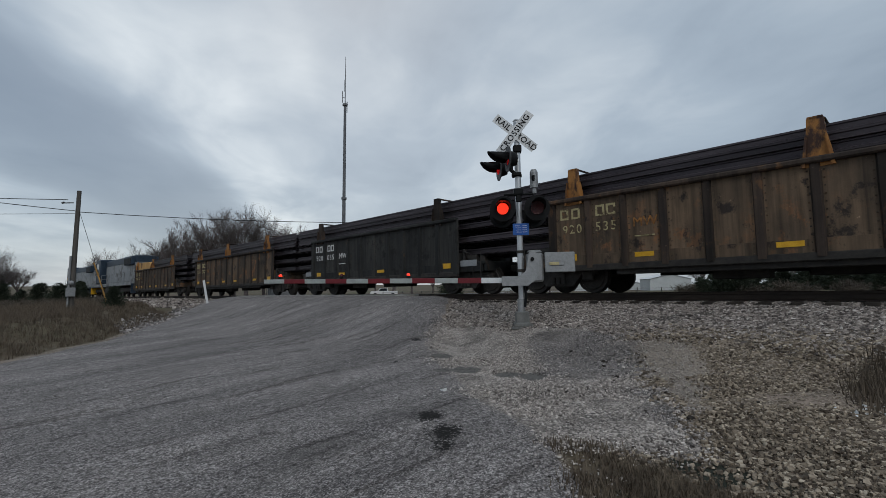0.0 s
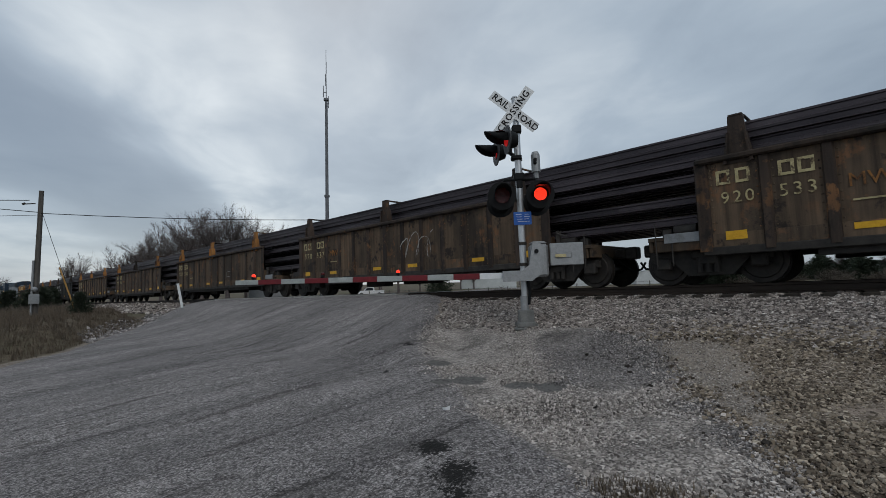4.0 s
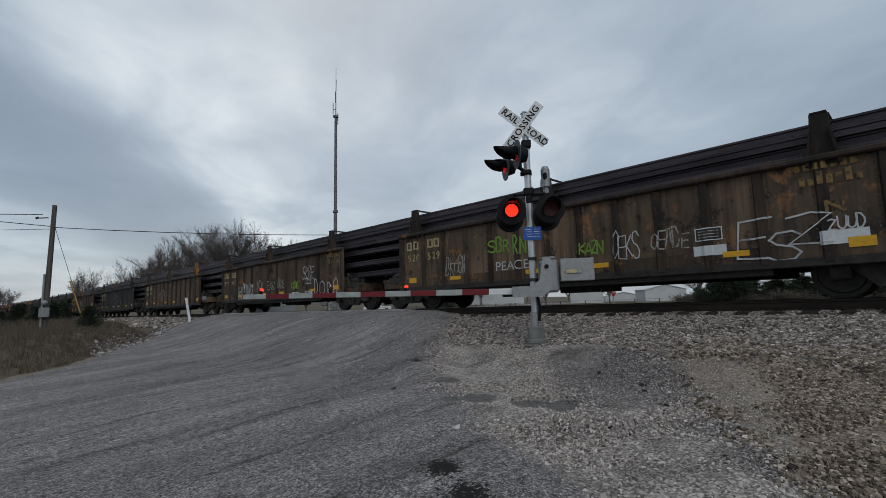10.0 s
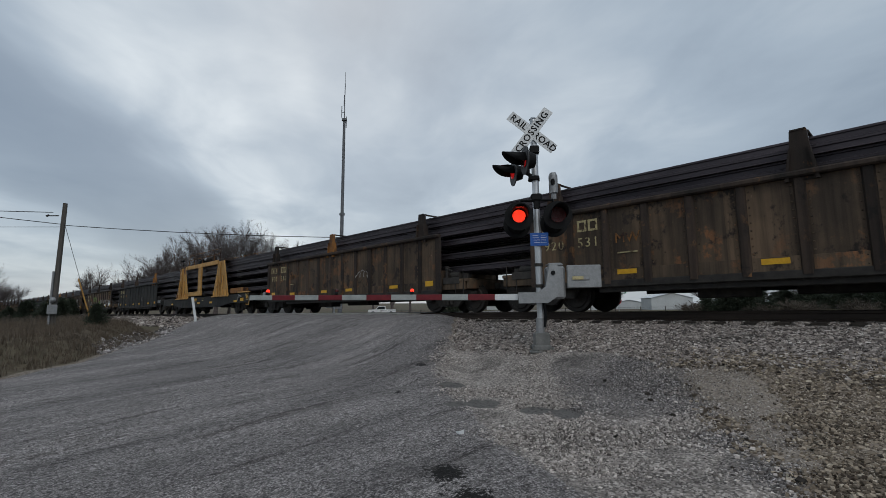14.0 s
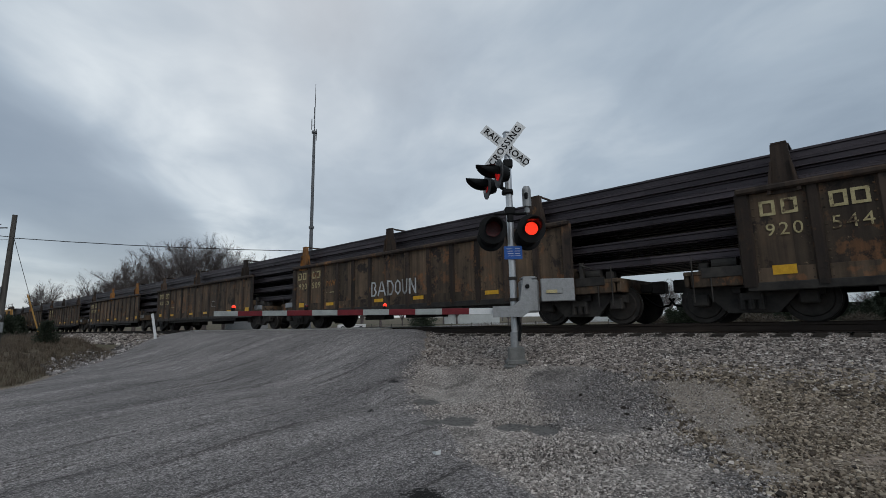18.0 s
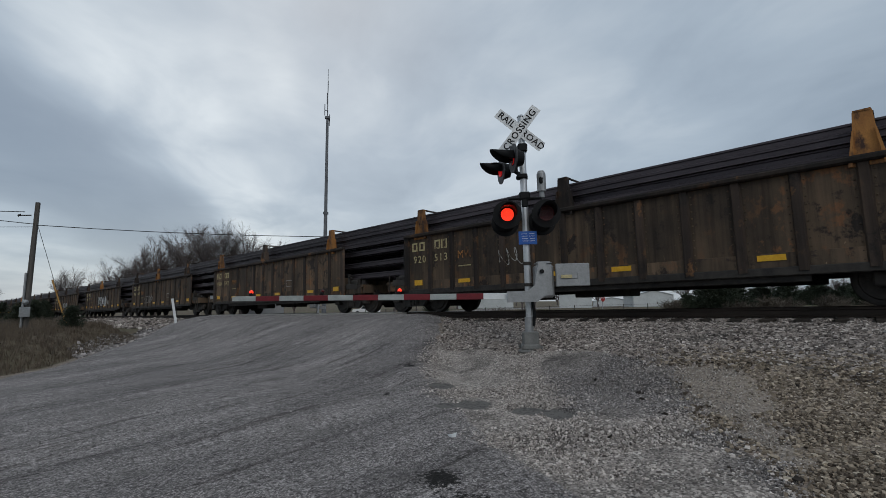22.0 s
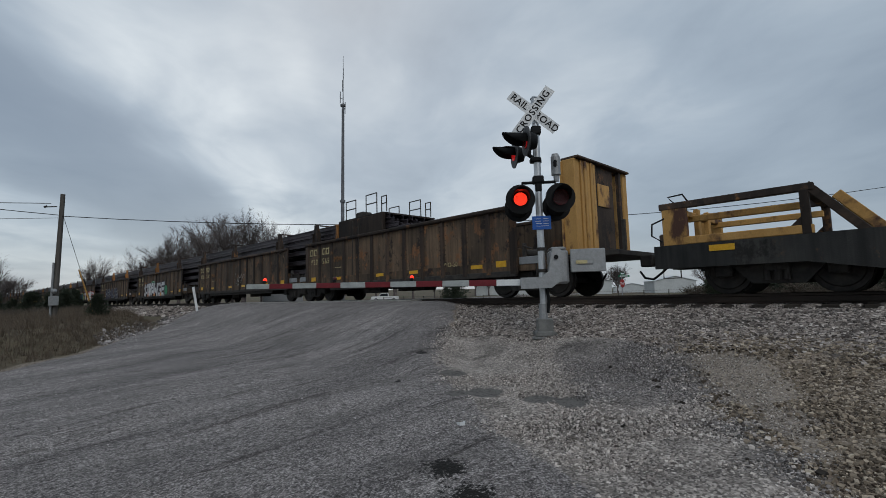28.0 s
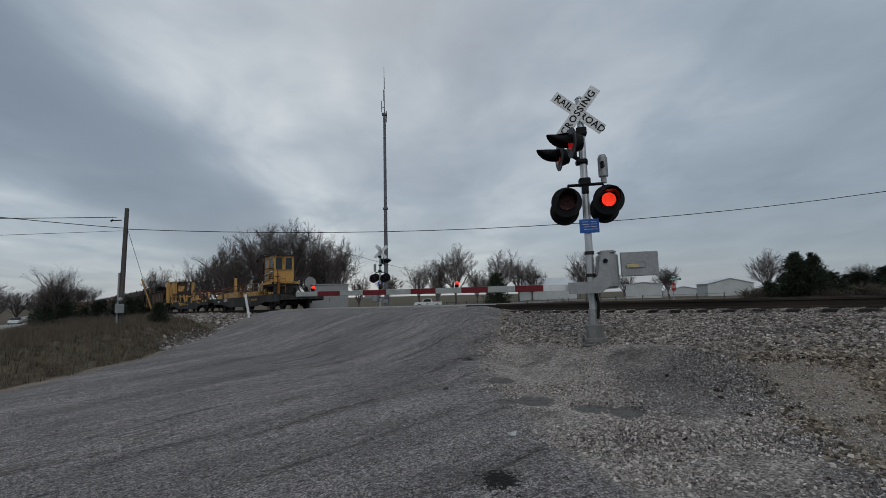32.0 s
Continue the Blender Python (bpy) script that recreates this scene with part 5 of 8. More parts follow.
    for u, y in ((-426.05, 0.8), (-426.18, 0.95)):
        part("gas_bottle", R((X(u), y, 1.1), (X(u) - 0.1, y, 1.95), 0.09), SHEDGREEN, car, "dark green gas bottle")
    # boom with a hook
    bo = part("boom", path(bmesh.new(), [(X(-425.55), 1.2, 3.42), (X(-426.55), 1.2, 3.62), (X(-427.4), 1.2, 3.62)], 0.03), UNDER, car)
    part("boom_post", R((X(-426.55), 1.3, 1.7), (X(-426.55), 1.3, 3.62), 0.035), POSTRUST, bo)
    part("hoist_chain", path(R((X(-425.55), 1.2, 3.42), (X(-425.55), 1.2, 3.2), 0.06), [(X(-425.55), 1.2, 3.2), (X(-425.7), 1.2, 2.6), (X(-425.72), 1.2, 1.9)], 0.015), BLACK, bo)
    # stairs to the cab platform
    st = part("stair_stringer", R((X(-426.1), 1.3, 1.0), (X(-426.65), 1.3, 1.72), 0.06, seg=4), YELLOW, car)
    for k in range(4):
        part("tread", B(((X(-426.15) - k * 0.14, 1.05, 1.1 + k * 0.17), (0.18, 0.5, 0.03))), YELLOW, st)
    railing(car, [(X(-426.05), 1.37, 1.1), (X(-426.62), 1.37, 1.72)], 0.8, material=POSTRUST, mids=2)
    # cab
    bm = bmesh.new()
    prism(bm, [(X(-426.5), -0.3), (X(-429.1), -0.3), (X(-429.1), 1.3), (X(-428.6), 1.42), (X(-427.0), 1.42), (X(-426.5), 1.2)], 1.6, 1.74, "z")
    part("cab_platform", bm, YELLOW, car)
    cab = part("cab_body", B(((X(-428.08), 0.66, 2.57), (1.62, 1.28, 1.66)), bevel=0.02), YELLOW, car, "yellow steel operator cab")
    bm = bmesh.new()
    prism(bm, [(X(-427.12), 3.40), (X(-429.06), 3.40), (X(-429.04), 3.44), (X(-428.1), 3.50), (X(-427.14), 3.44)], -0.06, 1.42)
    part("cab_roof", bm, UNDER, cab)
    window(cab, (X(-428.52), 1.32, 2.95), 0.68, 0.68)
    window(cab, (X(-427.68), 1.32, 2.93), 0.4, 0.6)
    window(cab, (X(-427.72), 1.32, 2.16), 0.4, 0.52)
    for yy in (0.98, 0.36):
        window(cab, (X(-428.9), yy, 2.88), 0.46, 0.8, "x")
        window(cab, (X(-427.26), yy, 2.88), 0.46, 0.8, "x")
    guard = bmesh.new()
    for k in range(8):
        rod(guard, (X(-428.2) - 0.09 * k, 1.345, 2.62), (X(-428.2) - 0.09 * k, 1.345, 3.28), 0.006, seg=4)
        rod(guard, (X(-428.2), 1.345, 2.64 + 0.09 * k), (X(-428.84), 1.345, 2.64 + 0.09 * k), 0.006, seg=4)
    part("window_guard", guard, GALV, cab)
    part("door_seam", B(((X(-428.05), 1.303, 2.55), (0.02, 0.008, 1.6))), UNDER, cab)
    part("name_patch", B(((X(-428.56), 1.303, 2.32), (0.5, 0.006, 0.2))), WHITEP, cab)
    part("name_shape", B(((X(-428.52), 1.309, 2.3), (0.36, 0.004, 0.09))), LOCOBLUE, cab)
    plate_text(cab, "lettering", text_mesh("RAUN #6", 0.2, BLACK), X(-428.5), 1.304, 2.1)
    plate_text(cab, "lettering", text_mesh("RAIL UNLOADER", 0.105, BLACK), X(-428.48), 1.304, 1.96)
    part("roof_lamp", B(((X(-428.95), 1.34, 3.51), (0.09, 0.08, 0.09)), bevel=0.02), BLACK, cab)
    part("roof_lamp", B(((X(-429.1), 1.1, 3.36), (0.11, 0.1, 0.1)), bevel=0.02), BLACK, cab)
    railing(car, [(X(-426.55), 1.36, 1.74), (X(-427.0), 1.4, 1.74), (X(-428.55), 1.41, 1.74), (X(-429.0), 1.38, 1.74)], 0.85, material=POSTRUST)
    for u, y in ((-427.5, 0.9), (-428.9, 0.9), (-427.5, 0.0), (-428.9, 0.0)):
        part("cab_support", B(((X(u), y, 1.27), (0.26, 0.26, 0.7)), bevel=0.02), UNDER, car)
    part("pump_motor", R((X(-426.75), 1.0, 1.2), (X(-427.05), 1.0, 1.2), 0.2, seg=16), YELLOW, car)
    # dark valve block, filter drum and hoses packed under the cab
    vb = part("valve_block", B(((X(-428.95), 1.05, 1.3), (0.5, 0.5, 0.6)), ((X(-429.2), 0.6, 1.2), (0.4, 0.7, 0.5)), bevel=0.04), UNDER, car)
    part("filter_drum", R((X(-428.85), 1.2, 1.42), (X(-428.85), 1.2, 1.72), 0.2, seg=18), POSTRUST, vb)
    part("under_floor", B(((X(-427.9), 0.5, 1.55), (2.3, 1.5, 0.16)), bevel=0.03), UNDER, car)
    for k in range(6):
        bent_hose(vb, [(X(-427.55) - 0.05 * k, 1.0 - 0.08 * k, 1.0), (X(-427.6) - 0.09 * k, 1.12 - 0.05 * k, 1.22 + 0.03 * k), (X(-427.7) - 0.04 * k, 1.0, 1.5)], 0.016)
    part("beam_box", B(((X(-428.2), 1.0, 1.05), (0.9, 0.5, 0.14)), bevel=0.02), YELLOW, car)
    bent_hose(car, [(X(-426.5), 1.1, 1.0), (X(-426.65), 1.2, 1.35), (X(-426.9), 1.1, 1.5), (X(-427.3), 1.0, 1.4)])
    # rear steps and brake wheel
    part("rear_platform", B(((X(-429.35), 0.9, 1.58), (0.6, 0.9, 0.04))), POSTRUST, car)
    for u in (-429.5, -429.72):
        part("rear_post", R((X(u), 1.3, 0.95), (X(u), 1.3, 2.45 if u > -429.6 else 2.2), 0.035, seg=6), ORANGE, car)
    for k in range(3):
        part("rear_tread", B(((X(-429.62), 1.3, 1.3 + 0.36 * k), (0.3, 0.22, 0.03))), POSTRUST, car)
    railing(car, [(X(-429.9), 1.3, 0.95), (X(-430.08), 1.0, 0.95)], 0.9, material=ORANGE)
    hb = part("hand_brake", R((X(-430.02), 0.7, 0.9), (X(-430.02), 0.7, 1.38), 0.03), UNDER, car)
    part("brake_wheel", R((X(-430.02), 0.7, 1.38), (X(-430.02), 0.7, 1.42), 0.24, seg=18), UNDER, hb)
    part("end_marker", R((X(-430.2), 0.5, 0.9), (X(-430.2), 0.5, 1.3), 0.09), BLACK, car)
    plate_text(car, "notice", text_mesh("DO NOT HUMP", 0.16, REFL), X(-425.6), 1.428, 0.7)
    letter_blocks(car, [X(-420.2) - 0.22 * k for k in range(4)], 1.386, 1.12, 0.15, 0.16, CREAM)
    plate_text(car, "car_number", text_mesh("912407", 0.24, CREAM), X(-421.6), 1.386, 1.12)
    plate_text(car, "graffiti_tag", text_mesh("FORZA", 0.3, WHITEP, shear=0.2), X(-418.95), 1.43, 0.78)
    plate_text(car, "graffiti_tag", text_mesh("FORZA", 0.2, WHITEP, shear=0.2), X(-417.1), 1.43, 0.7)
    fr = part("stencil_box", B(((X(-424.5), 1.428, 0.78), (0.42, 0.006, 0.02)), ((X(-424.5), 1.428, 0.5), (0.42, 0.006, 0.02)), ((X(-424.29), 1.428, 0.64), (0.02, 0.006, 0.28)), ((X(-424.71), 1.428, 0.64), (0.02, 0.006, 0.28))), CREAM, car)
    return put_car(car, c0)


unloader_car()


# the leading gondola carries a yellow rack over its front end
def lead_rack():
    g = GONDOLAS[4]
    bm = bmesh.new()
    prism(bm, [(6.3, 2.45), (1.6, 2.45), (1.0, 2.8), (1.6, 3.15), (6.3, 3.25)], -1.35, 1.38)
    part("front_rack", bm, YELLOW, g, "yellow front rack with sloping end")
    railing(g, [(1.2, 1.2, 3.1), (0.2, 1.2, 3.1), (-0.8, 1.2, 3.1)], 0.8, material=UNDER)


lead_rack()


def locomotive(u):
    """A six-axle road locomotive in blue and grey, long hood trailing."""
    lo = thing("locomotive", "dark blue and grey diesel locomotive with yellow markings", "locomotive", group="locomotives")
    part("frame", B(((0, 0, 1.35), (20.2, 2.9, 0.35)), bevel=0.03), LOCOGREY, lo)
    part("long_hood", B(((-2.6, 0, 2.9), (13.6, 1.8, 2.75)), bevel=0.12), LOCOGREY, lo)
    part("hood_stripe", B(((-2.6, 0, 3.9), (13.64, 1.84, 0.7)), bevel=0.05), LOCOBLUE, lo)
    part("radiator", B(((-7.6, 0, 3.75), (3.2, 2.5, 0.9)), bevel=0.08), LOCOBLUE, lo)
    part("cab", B(((5.8, 0, 3.05), (2.6, 2.9, 3.0)), bevel=0.12), LOCOBLUE, lo)
    for s in (1, -1):
        part("cab_window", B(((5.9, s * 1.455, 3.7), (1.3, 0.03, 0.7)), bevel=0.01), DARKGLASS, lo)
        part("number_patch", B(((5.9, s * 1.455, 2.8), (1.2, 0.02, 0.4))), REFL, lo)
        railing(lo, [(x, s * 1.4, 1.5) for x in (8.6, 6.8, 4.0, 1.2, -1.6, -4.4, -7.2, -9.6)], 1.05, material=LOCOGREY)
        part("grille", B(((-7.6, s * 1.26, 3.7), (2.8, 0.03, 0.6))), BLACK, lo)
    part("short_hood", B(((8.3, 0, 2.35), (2.4, 1.8, 1.7)), bevel=0.12), LOCOBLUE, lo)
    part("fuel_tank", B(((0, 0, 0.75), (5.0, 2.6, 0.95)), bevel=0.12), UNDER, lo)
    for x in (-8.4, -7.2, -5.0, -1.5):
        part("roof_fan", R((x, 0, 4.2), (x, 0, 4.36), 0.6, seg=20), BLACK, lo)
    part("exhaust", B(((-3.2, 0, 4.34), (0.9, 0.5, 0.3)), bevel=0.03), BLACK, lo)
    for e in (1, -1):
        part("coupler", COUPLER, UNDER, lo, at=pose(e * 9.9, 0, 0, 0, 0, 0 if e > 0 else 180))
        part("pilot", B(((e * 10.1, 0, 0.85), (0.15, 2.8, 1.0)), bevel=0.02), REFL if e > 0 else LOCOBLUE, lo)
        tr = part("truck_frame", B(((e * 6.4, 1.05, 0.75), (4.6, 0.14, 0.4)), ((e * 6.4, -1.05, 0.75), (4.6, 0.14, 0.4)), ((e * 6.4, 0, 0.8), (0.6, 2.1, 0.3)), bevel=0.03), UNDER, lo)
        for dx in (-1.95, 0, 1.95):
            part("wheelset", WHEELSET, WHEELM, tr, at=pose(e * 6.4 + dx, 0, 0.455))
    return put_car(lo, u)


locomotive(75.0)
locomotive(96.0)


# ---- graffiti and chalk marks on the car sides ----
def gondola_start(n):
    return 16.0 * n - (0.31 if n < -10 else 0)


def follow_posts(bm, half=HALF):
    """Lays paint, given as heights over the plate, over the posts of a car side."""
    xs = [v.co.x for v in bm.verts]
    lo, hi = min(xs), max(xs)
    for px, w in post_places(half):
        for e in (-w / 2 - 0.03, -w / 2, w / 2, w / 2 + 0.03):
            if lo < px + e < hi:
                bmesh.ops.bisect_plane(bm, geom=bm.verts[:] + bm.edges[:] + bm.faces[:], plane_co=(px + e, 0, 0), plane_no=(1, 0, 0))
    places = post_places(half)
    for v in bm.verts:
        rise = max(min(1.0, max(0.0, (w / 2 + 0.03 - abs(v.co.x - px)) / 0.03)) for px, w in places)
        v.co.y += 1.42 + 0.05 * rise
    return bm


def on_side(n, name, me, u, z, lift=1.0):
    """Flat paint on the near side of gondola n, at u along the train."""
    bm = bmesh.new()
    bm.from_mesh(me)
    x0 = u - (gondola_start(n) - HALF)
    for v in bm.verts:
        x, y, w = v.co
        v.co = (x0 - x, 0.012 + 0.003 * lift + min(max(w, -0.001), 0.001), z + y)
    return part(name, follow_posts(bm), me.materials[0], GONDOLAS[n])


PAINT_RED = mat("red_spray_paint", (0.35, 0.02, 0.03), (0.45, 0.04, 0.05), 6, 0.6)
PAINT_TEAL = mat("teal_spray_paint", (0.015, 0.12, 0.22), (0.045, 0.29, 0.40), 2.2, 0.6, third=(0.008, 0.02, 0.07), third_amount=0.42)
PAINT_GREEN = mat("green_spray_paint", (0.02, 0.14, 0.07), (0.05, 0.24, 0.12), 5, 0.6)
PAINT_NAVY = mat("navy_spray_paint", (0.02, 0.02, 0.042), (0.034, 0.033, 0.06), 5, 0.6)
PAINT_PISTACHIO = mat("pale_green_spray_paint", (0.16, 0.22, 0.09), (0.25, 0.32, 0.14), 4, 0.6, third=(0.06, 0.05, 0.03), third_amount=0.3)
PAINT_AQUA = mat("light_aqua_spray_paint", (0.10, 0.36, 0.46), (0.18, 0.48, 0.56), 5, 0.6)
PAINT_MINT = mat("mint_spray_paint", (0.28, 0.45, 0.36), (0.4, 0.55, 0.46), 5, 0.6)
PAINT_AMBER = mat("amber_spray_paint", (0.5, 0.26, 0.07), (0.6, 0.36, 0.12), 5, 0.6)
PAINT_CHROME = mat("dull_silver_spray_paint", (0.22, 0.24, 0.24), (0.36, 0.38, 0.36), 4, 0.55, third=(0.1, 0.09, 0.08), third_amount=0.3)
PAINT_WHITE = mat("white_spray_paint", (0.36, 0.37, 0.38), (0.55, 0.56, 0.57), 3, 0.6, third=(0.2, 0.19, 0.18), third_amount=0.25)
PAINT_FLAME = mat("orange_spray_paint", (0.30, 0.05, 0.03), (0.42, 0.16, 0.05), 5, 0.6)
CHALK = mat("chalk_line", (0.26, 0.25, 0.23), (0.42, 0.41, 0.39), 14, 0.8, third=(0.08, 0.06, 0.045), third_amount=0.35)


# the strokes of painted letters, in a cell one wide and one high
STROKES = {
    "S": (((0.95, 0.82), (0.7, 1), (0.28, 0.96), (0.1, 0.74), (0.3, 0.56), (0.7, 0.46), (0.92, 0.26), (0.74, 0.03), (0.3, 0), (0.05, 0.14)),),
    "T": (((0.5, 0.95), (0.46, 0)), ((0, 0.92), (0.4, 1), (1, 0.95))),
    "R": (((0.15, 0), (0.15, 1), (0.68, 1), (0.9, 0.76), (0.66, 0.5), (0.2, 0.48)), ((0.45, 0.5), (0.95, 0))),
    "A": (((0, 0), (0.42, 1), (0.58, 1), (1, 0)), ((0.2, 0.32), (0.8, 0.32))),
    "N": (((0.06, 0), (0.06, 1)), ((0.1, 1), (0.9, 0)), ((0.94, 0), (0.94, 1))),
    "G": (((0.95, 0.88), (0.6, 1), (0.22, 0.88), (0.05, 0.5), (0.2, 0.12), (0.6, 0), (0.92, 0.14), (0.94, 0.45), (0.6, 0.45)),),
    "E": (((0.98, 1), (0.1, 0.96), (0.1, 0.04), (0.98, 0)), ((0.1, 0.5), (0.85, 0.52))),
    "D": (((0.1, 0), (0.1, 1), (0.6, 0.98), (0.95, 0.65), (0.95, 0.35), (0.6, 0.02), (0.1, 0)),),
    "U": (((0.05, 1), (0.1, 0.2), (0.35, 0), (0.65, 0), (0.9, 0.2), (0.95, 1)),),
    "B": (((0.1, 0), (0.1, 1), (0.65, 1), (0.85, 0.76), (0.6, 0.52), (0.95, 0.28), (0.65, 0), (0.1, 0)),),
    "O": (((0.5, 1), (0.12, 0.8), (0.08, 0.25), (0.5, 0), (0.9, 0.25), (0.88, 0.8), (0.5, 1)),),
    "K": (((0.12, 0), (0.12, 1)), ((0.9, 1), (0.2, 0.5), (0.95, 0))),
    "Z": (((0.05, 0.9), (0.55, 1), (0.95, 0.9), (0.1, 0.1), (1, 0.05)),),
    "@": (((0.55, 0.5), (0.62, 0.62), (0.45, 0.72), (0.28, 0.58), (0.32, 0.34), (0.58, 0.22), (0.82, 0.4), (0.8, 0.74), (0.5, 0.94), (0.16, 0.82), (0.04, 0.45), (0.22, 0.1), (0.6, 0)),),
}


def ribbon(bm, pts, r, rz, x0, z0, y):
    """A flat band of paint along the points, mitred at its bends; r across upright strokes, rz across level ones."""
    pts = [Vector(p) for p in pts]
    ends = ((pts[1] - pts[0]).normalized(), (pts[-1] - pts[-2]).normalized())
    closed = (pts[0] - pts[-1]).length < 1e-6
    if not closed:
        pts[0] -= ends[0] * min(r, rz) * 0.8
        pts[-1] += ends[1] * min(r, rz) * 0.8
    pairs = []
    for k, p in enumerate(pts):
        a = (p - pts[k - 1]).normalized() if k else None
        b = (pts[k + 1] - p).normalized() if k + 1 < len(pts) else None
        if closed and a is None:
            a = (pts[-1] - pts[-2]).normalized()
        if closed and b is None:
            b = (pts[1] - pts[0]).normalized()
        a, b = a or b, b or a
        d = (a + b).normalized() if (a + b).length > 0.2 else a
        q = Vector((-d.y, d.x)) / max(0.6, d.dot(b))
        q = Vector((q.x * r, q.y * rz))
        pairs.append([bm.verts.new((x0 - (p + o).x, y, z0 + (p + o).y)) for o in (q, -q)])
    for a, b in zip(pairs, pairs[1:]):
        bm.faces.new((a[0], b[0], b[1], a[1]))


def piece(n, cells, z0, z1, fill, outline, fat, rim, lift=1.0):
    """A large painted word: each letter fills its own stretch of the car side, with a rim round its strokes."""
    start = gondola_start(n) - HALF
    for k, (ch, u0, u1) in enumerate(cells):
        w, h = abs(u0 - u1) - 2 * fat, z1 - z0 - 2 * fat
        strokes = [[(fat + x * w, fat + y * h) for x, y in st] for st in STROKES[ch]]
        for name, r, paint, up in (("graffiti_outline", fat + rim, outline, 0.0), ("graffiti_fill", fat, fill, 3.0)):
            bm = bmesh.new()
            for q, st in enumerate(strokes):
                ribbon(bm, st, r, r * 0.92, u0 - start, z0, 0.012 + 0.003 * (lift + up + 0.4 * q + 0.9 * (k % 2)))
            part(name, follow_posts(bm), paint, GONDOLAS[n])


def scrawl(n, u, z, w, h, seed, material=None, loops=3, r=0.012):
    """A loose sprayed or chalked line."""
    rnd = random.Random(seed)
    bm = bmesh.new()
    pts, ph = [], [rnd.uniform(0, 6.28) for _ in range(4)]
    for i in range(44):
        f = i / 43
        x = (f - 0.5) * w + math.sin(f * loops * 6.283 + ph[0]) * w * 0.12
        y = math.sin(f * loops * 6.283 * 1.07 + ph[1]) * h * 0.4 + math.sin(f * 9 + ph[2]) * h * 0.1
        pts.append((x, y, 0))
    pairs = []
    for k, p in enumerate(pts):
        d = (Vector(pts[min(k + 1, 43)]) - Vector(pts[max(k - 1, 0)])).normalized()
        q = Vector((-d.y, d.x, 0)) * r * (1.3 if d.y > 0 else 0.8)
        pairs.append((bm.verts.new(Vector(p) - q), bm.verts.new(Vector(p) + q)))
    for a, b in zip(pairs, pairs[1:]):
        bm.faces.new((a[0], b[0], b[1], a[1]))
    return on_side(n, "scrawl", mesh_of("scrawl", bm, material or CHALK), u, z, 1.5)


def blob(n, u, z, pts, material, lift=1.5, name="graffiti_shape"):
    bm = bmesh.new()
    bm.faces.new([bm.verts.new((x, y, 0)) for x, y in pts])
    return on_side(n, name, mesh_of(name, bm, material), u, z, lift)


piece(-22, (("S", -354.64, -355.5), ("T", -355.42, -356.22), ("R", -356.13, -357.02), ("A", -356.86, -357.76), ("N", -357.62, -358.75), ("G", -358.68, -359.78), ("E", -359.72, -360.62)), 0.63, 1.74, PAINT_WHITE, PAINT_NAVY, 0.135, 0.05, 4.0)
for u, h in ((-356.02, 0.47), (-357.8, 0.5), (-359.64, 0.45)):
    blob(-22, u, 0.66, [(-0.28, 0), (0.28, 0), (0.3, h * 0.3), (0.2, h * 0.42), (0.14, h * 0.3), (0.02, h), (-0.08, h * 0.5), (-0.16, h * 0.6), (-0.2, h * 0.3), (-0.3, h * 0.4)], PAINT_FLAME, 10.5, "flame")
    blob(-22, u, 0.68, [(-0.16, 0), (0.16, 0), (0.13, h * 0.2), (0.02, h * 0.5), (-0.1, h * 0.22)], PAINT_AMBER, 11.5, "flame")
blob(-22, -357.25, 1.5, [(-0.56, 0.05), (-0.5, 0.22), (-0.3, 0.28), (-0.18, 0.36), (0.05, 0.38), (0.2, 0.42), (0.4, 0.38), (0.56, 0.2), (0.5, 0), (-0.3, -0.05)], PAINT_GREEN, 0.8)
blob(-22, -360.75, 0.75, [(-0.3, 0), (0.3, -0.02), (0.55, 0.2), (0.5, 0.45), (0.3, 0.66), (0, 0.72), (-0.3, 0.62)], PAINT_GREEN, 0.8)
for du, dz, r in ((-0.42, 1.82, 0.05), (-0.16, 1.9, 0.04), (0.12, 1.86, 0.05), (0.38, 1.8, 0.06)):
    blob(-22, -357.25 - du, dz, [(r * math.cos(a), r * math.sin(a)) for a in (0, 0.8, 1.6, 2.4, 3.1, 3.9, 4.7, 5.5)], PAINT_MINT, 1.6, "paint_bubble")
piece(-21, (("D", -338.9, -339.75), ("E", -339.8, -340.75), ("N", -340.72, -342.0), ("U", -341.95, -343.3), ("E", -343.38, -344.28)), 0.66, 1.7, PAINT_NAVY, PAINT_CHROME, 0.15, 0.04)
blob(-21, -344.55, 0.66, [(-0.36, 0.08), (0.34, 0), (0.14, 0.36), (0.06, 0.5), (-0.16, 0.48), (-0.18, 0.28)], PAINT_CHROME, 1.2)
blob(-21, -344.55, 0.66, [(-0.28, 0.1), (0.24, 0.04), (0.09, 0.33), (0.02, 0.44), (-0.11, 0.43), (-0.12, 0.24)], PAINT_NAVY, 2.2)
piece(-20, (("T", -326.75, -328.3), ("U", -328.4, -329.3), ("N", -329.3, -330.25), ("E", -330.15, -331.15), ("Z", -331.1, -332.55)), 0.66, 1.62, PAINT_WHITE, PAINT_RED, 0.16, 0.055, 3.0)
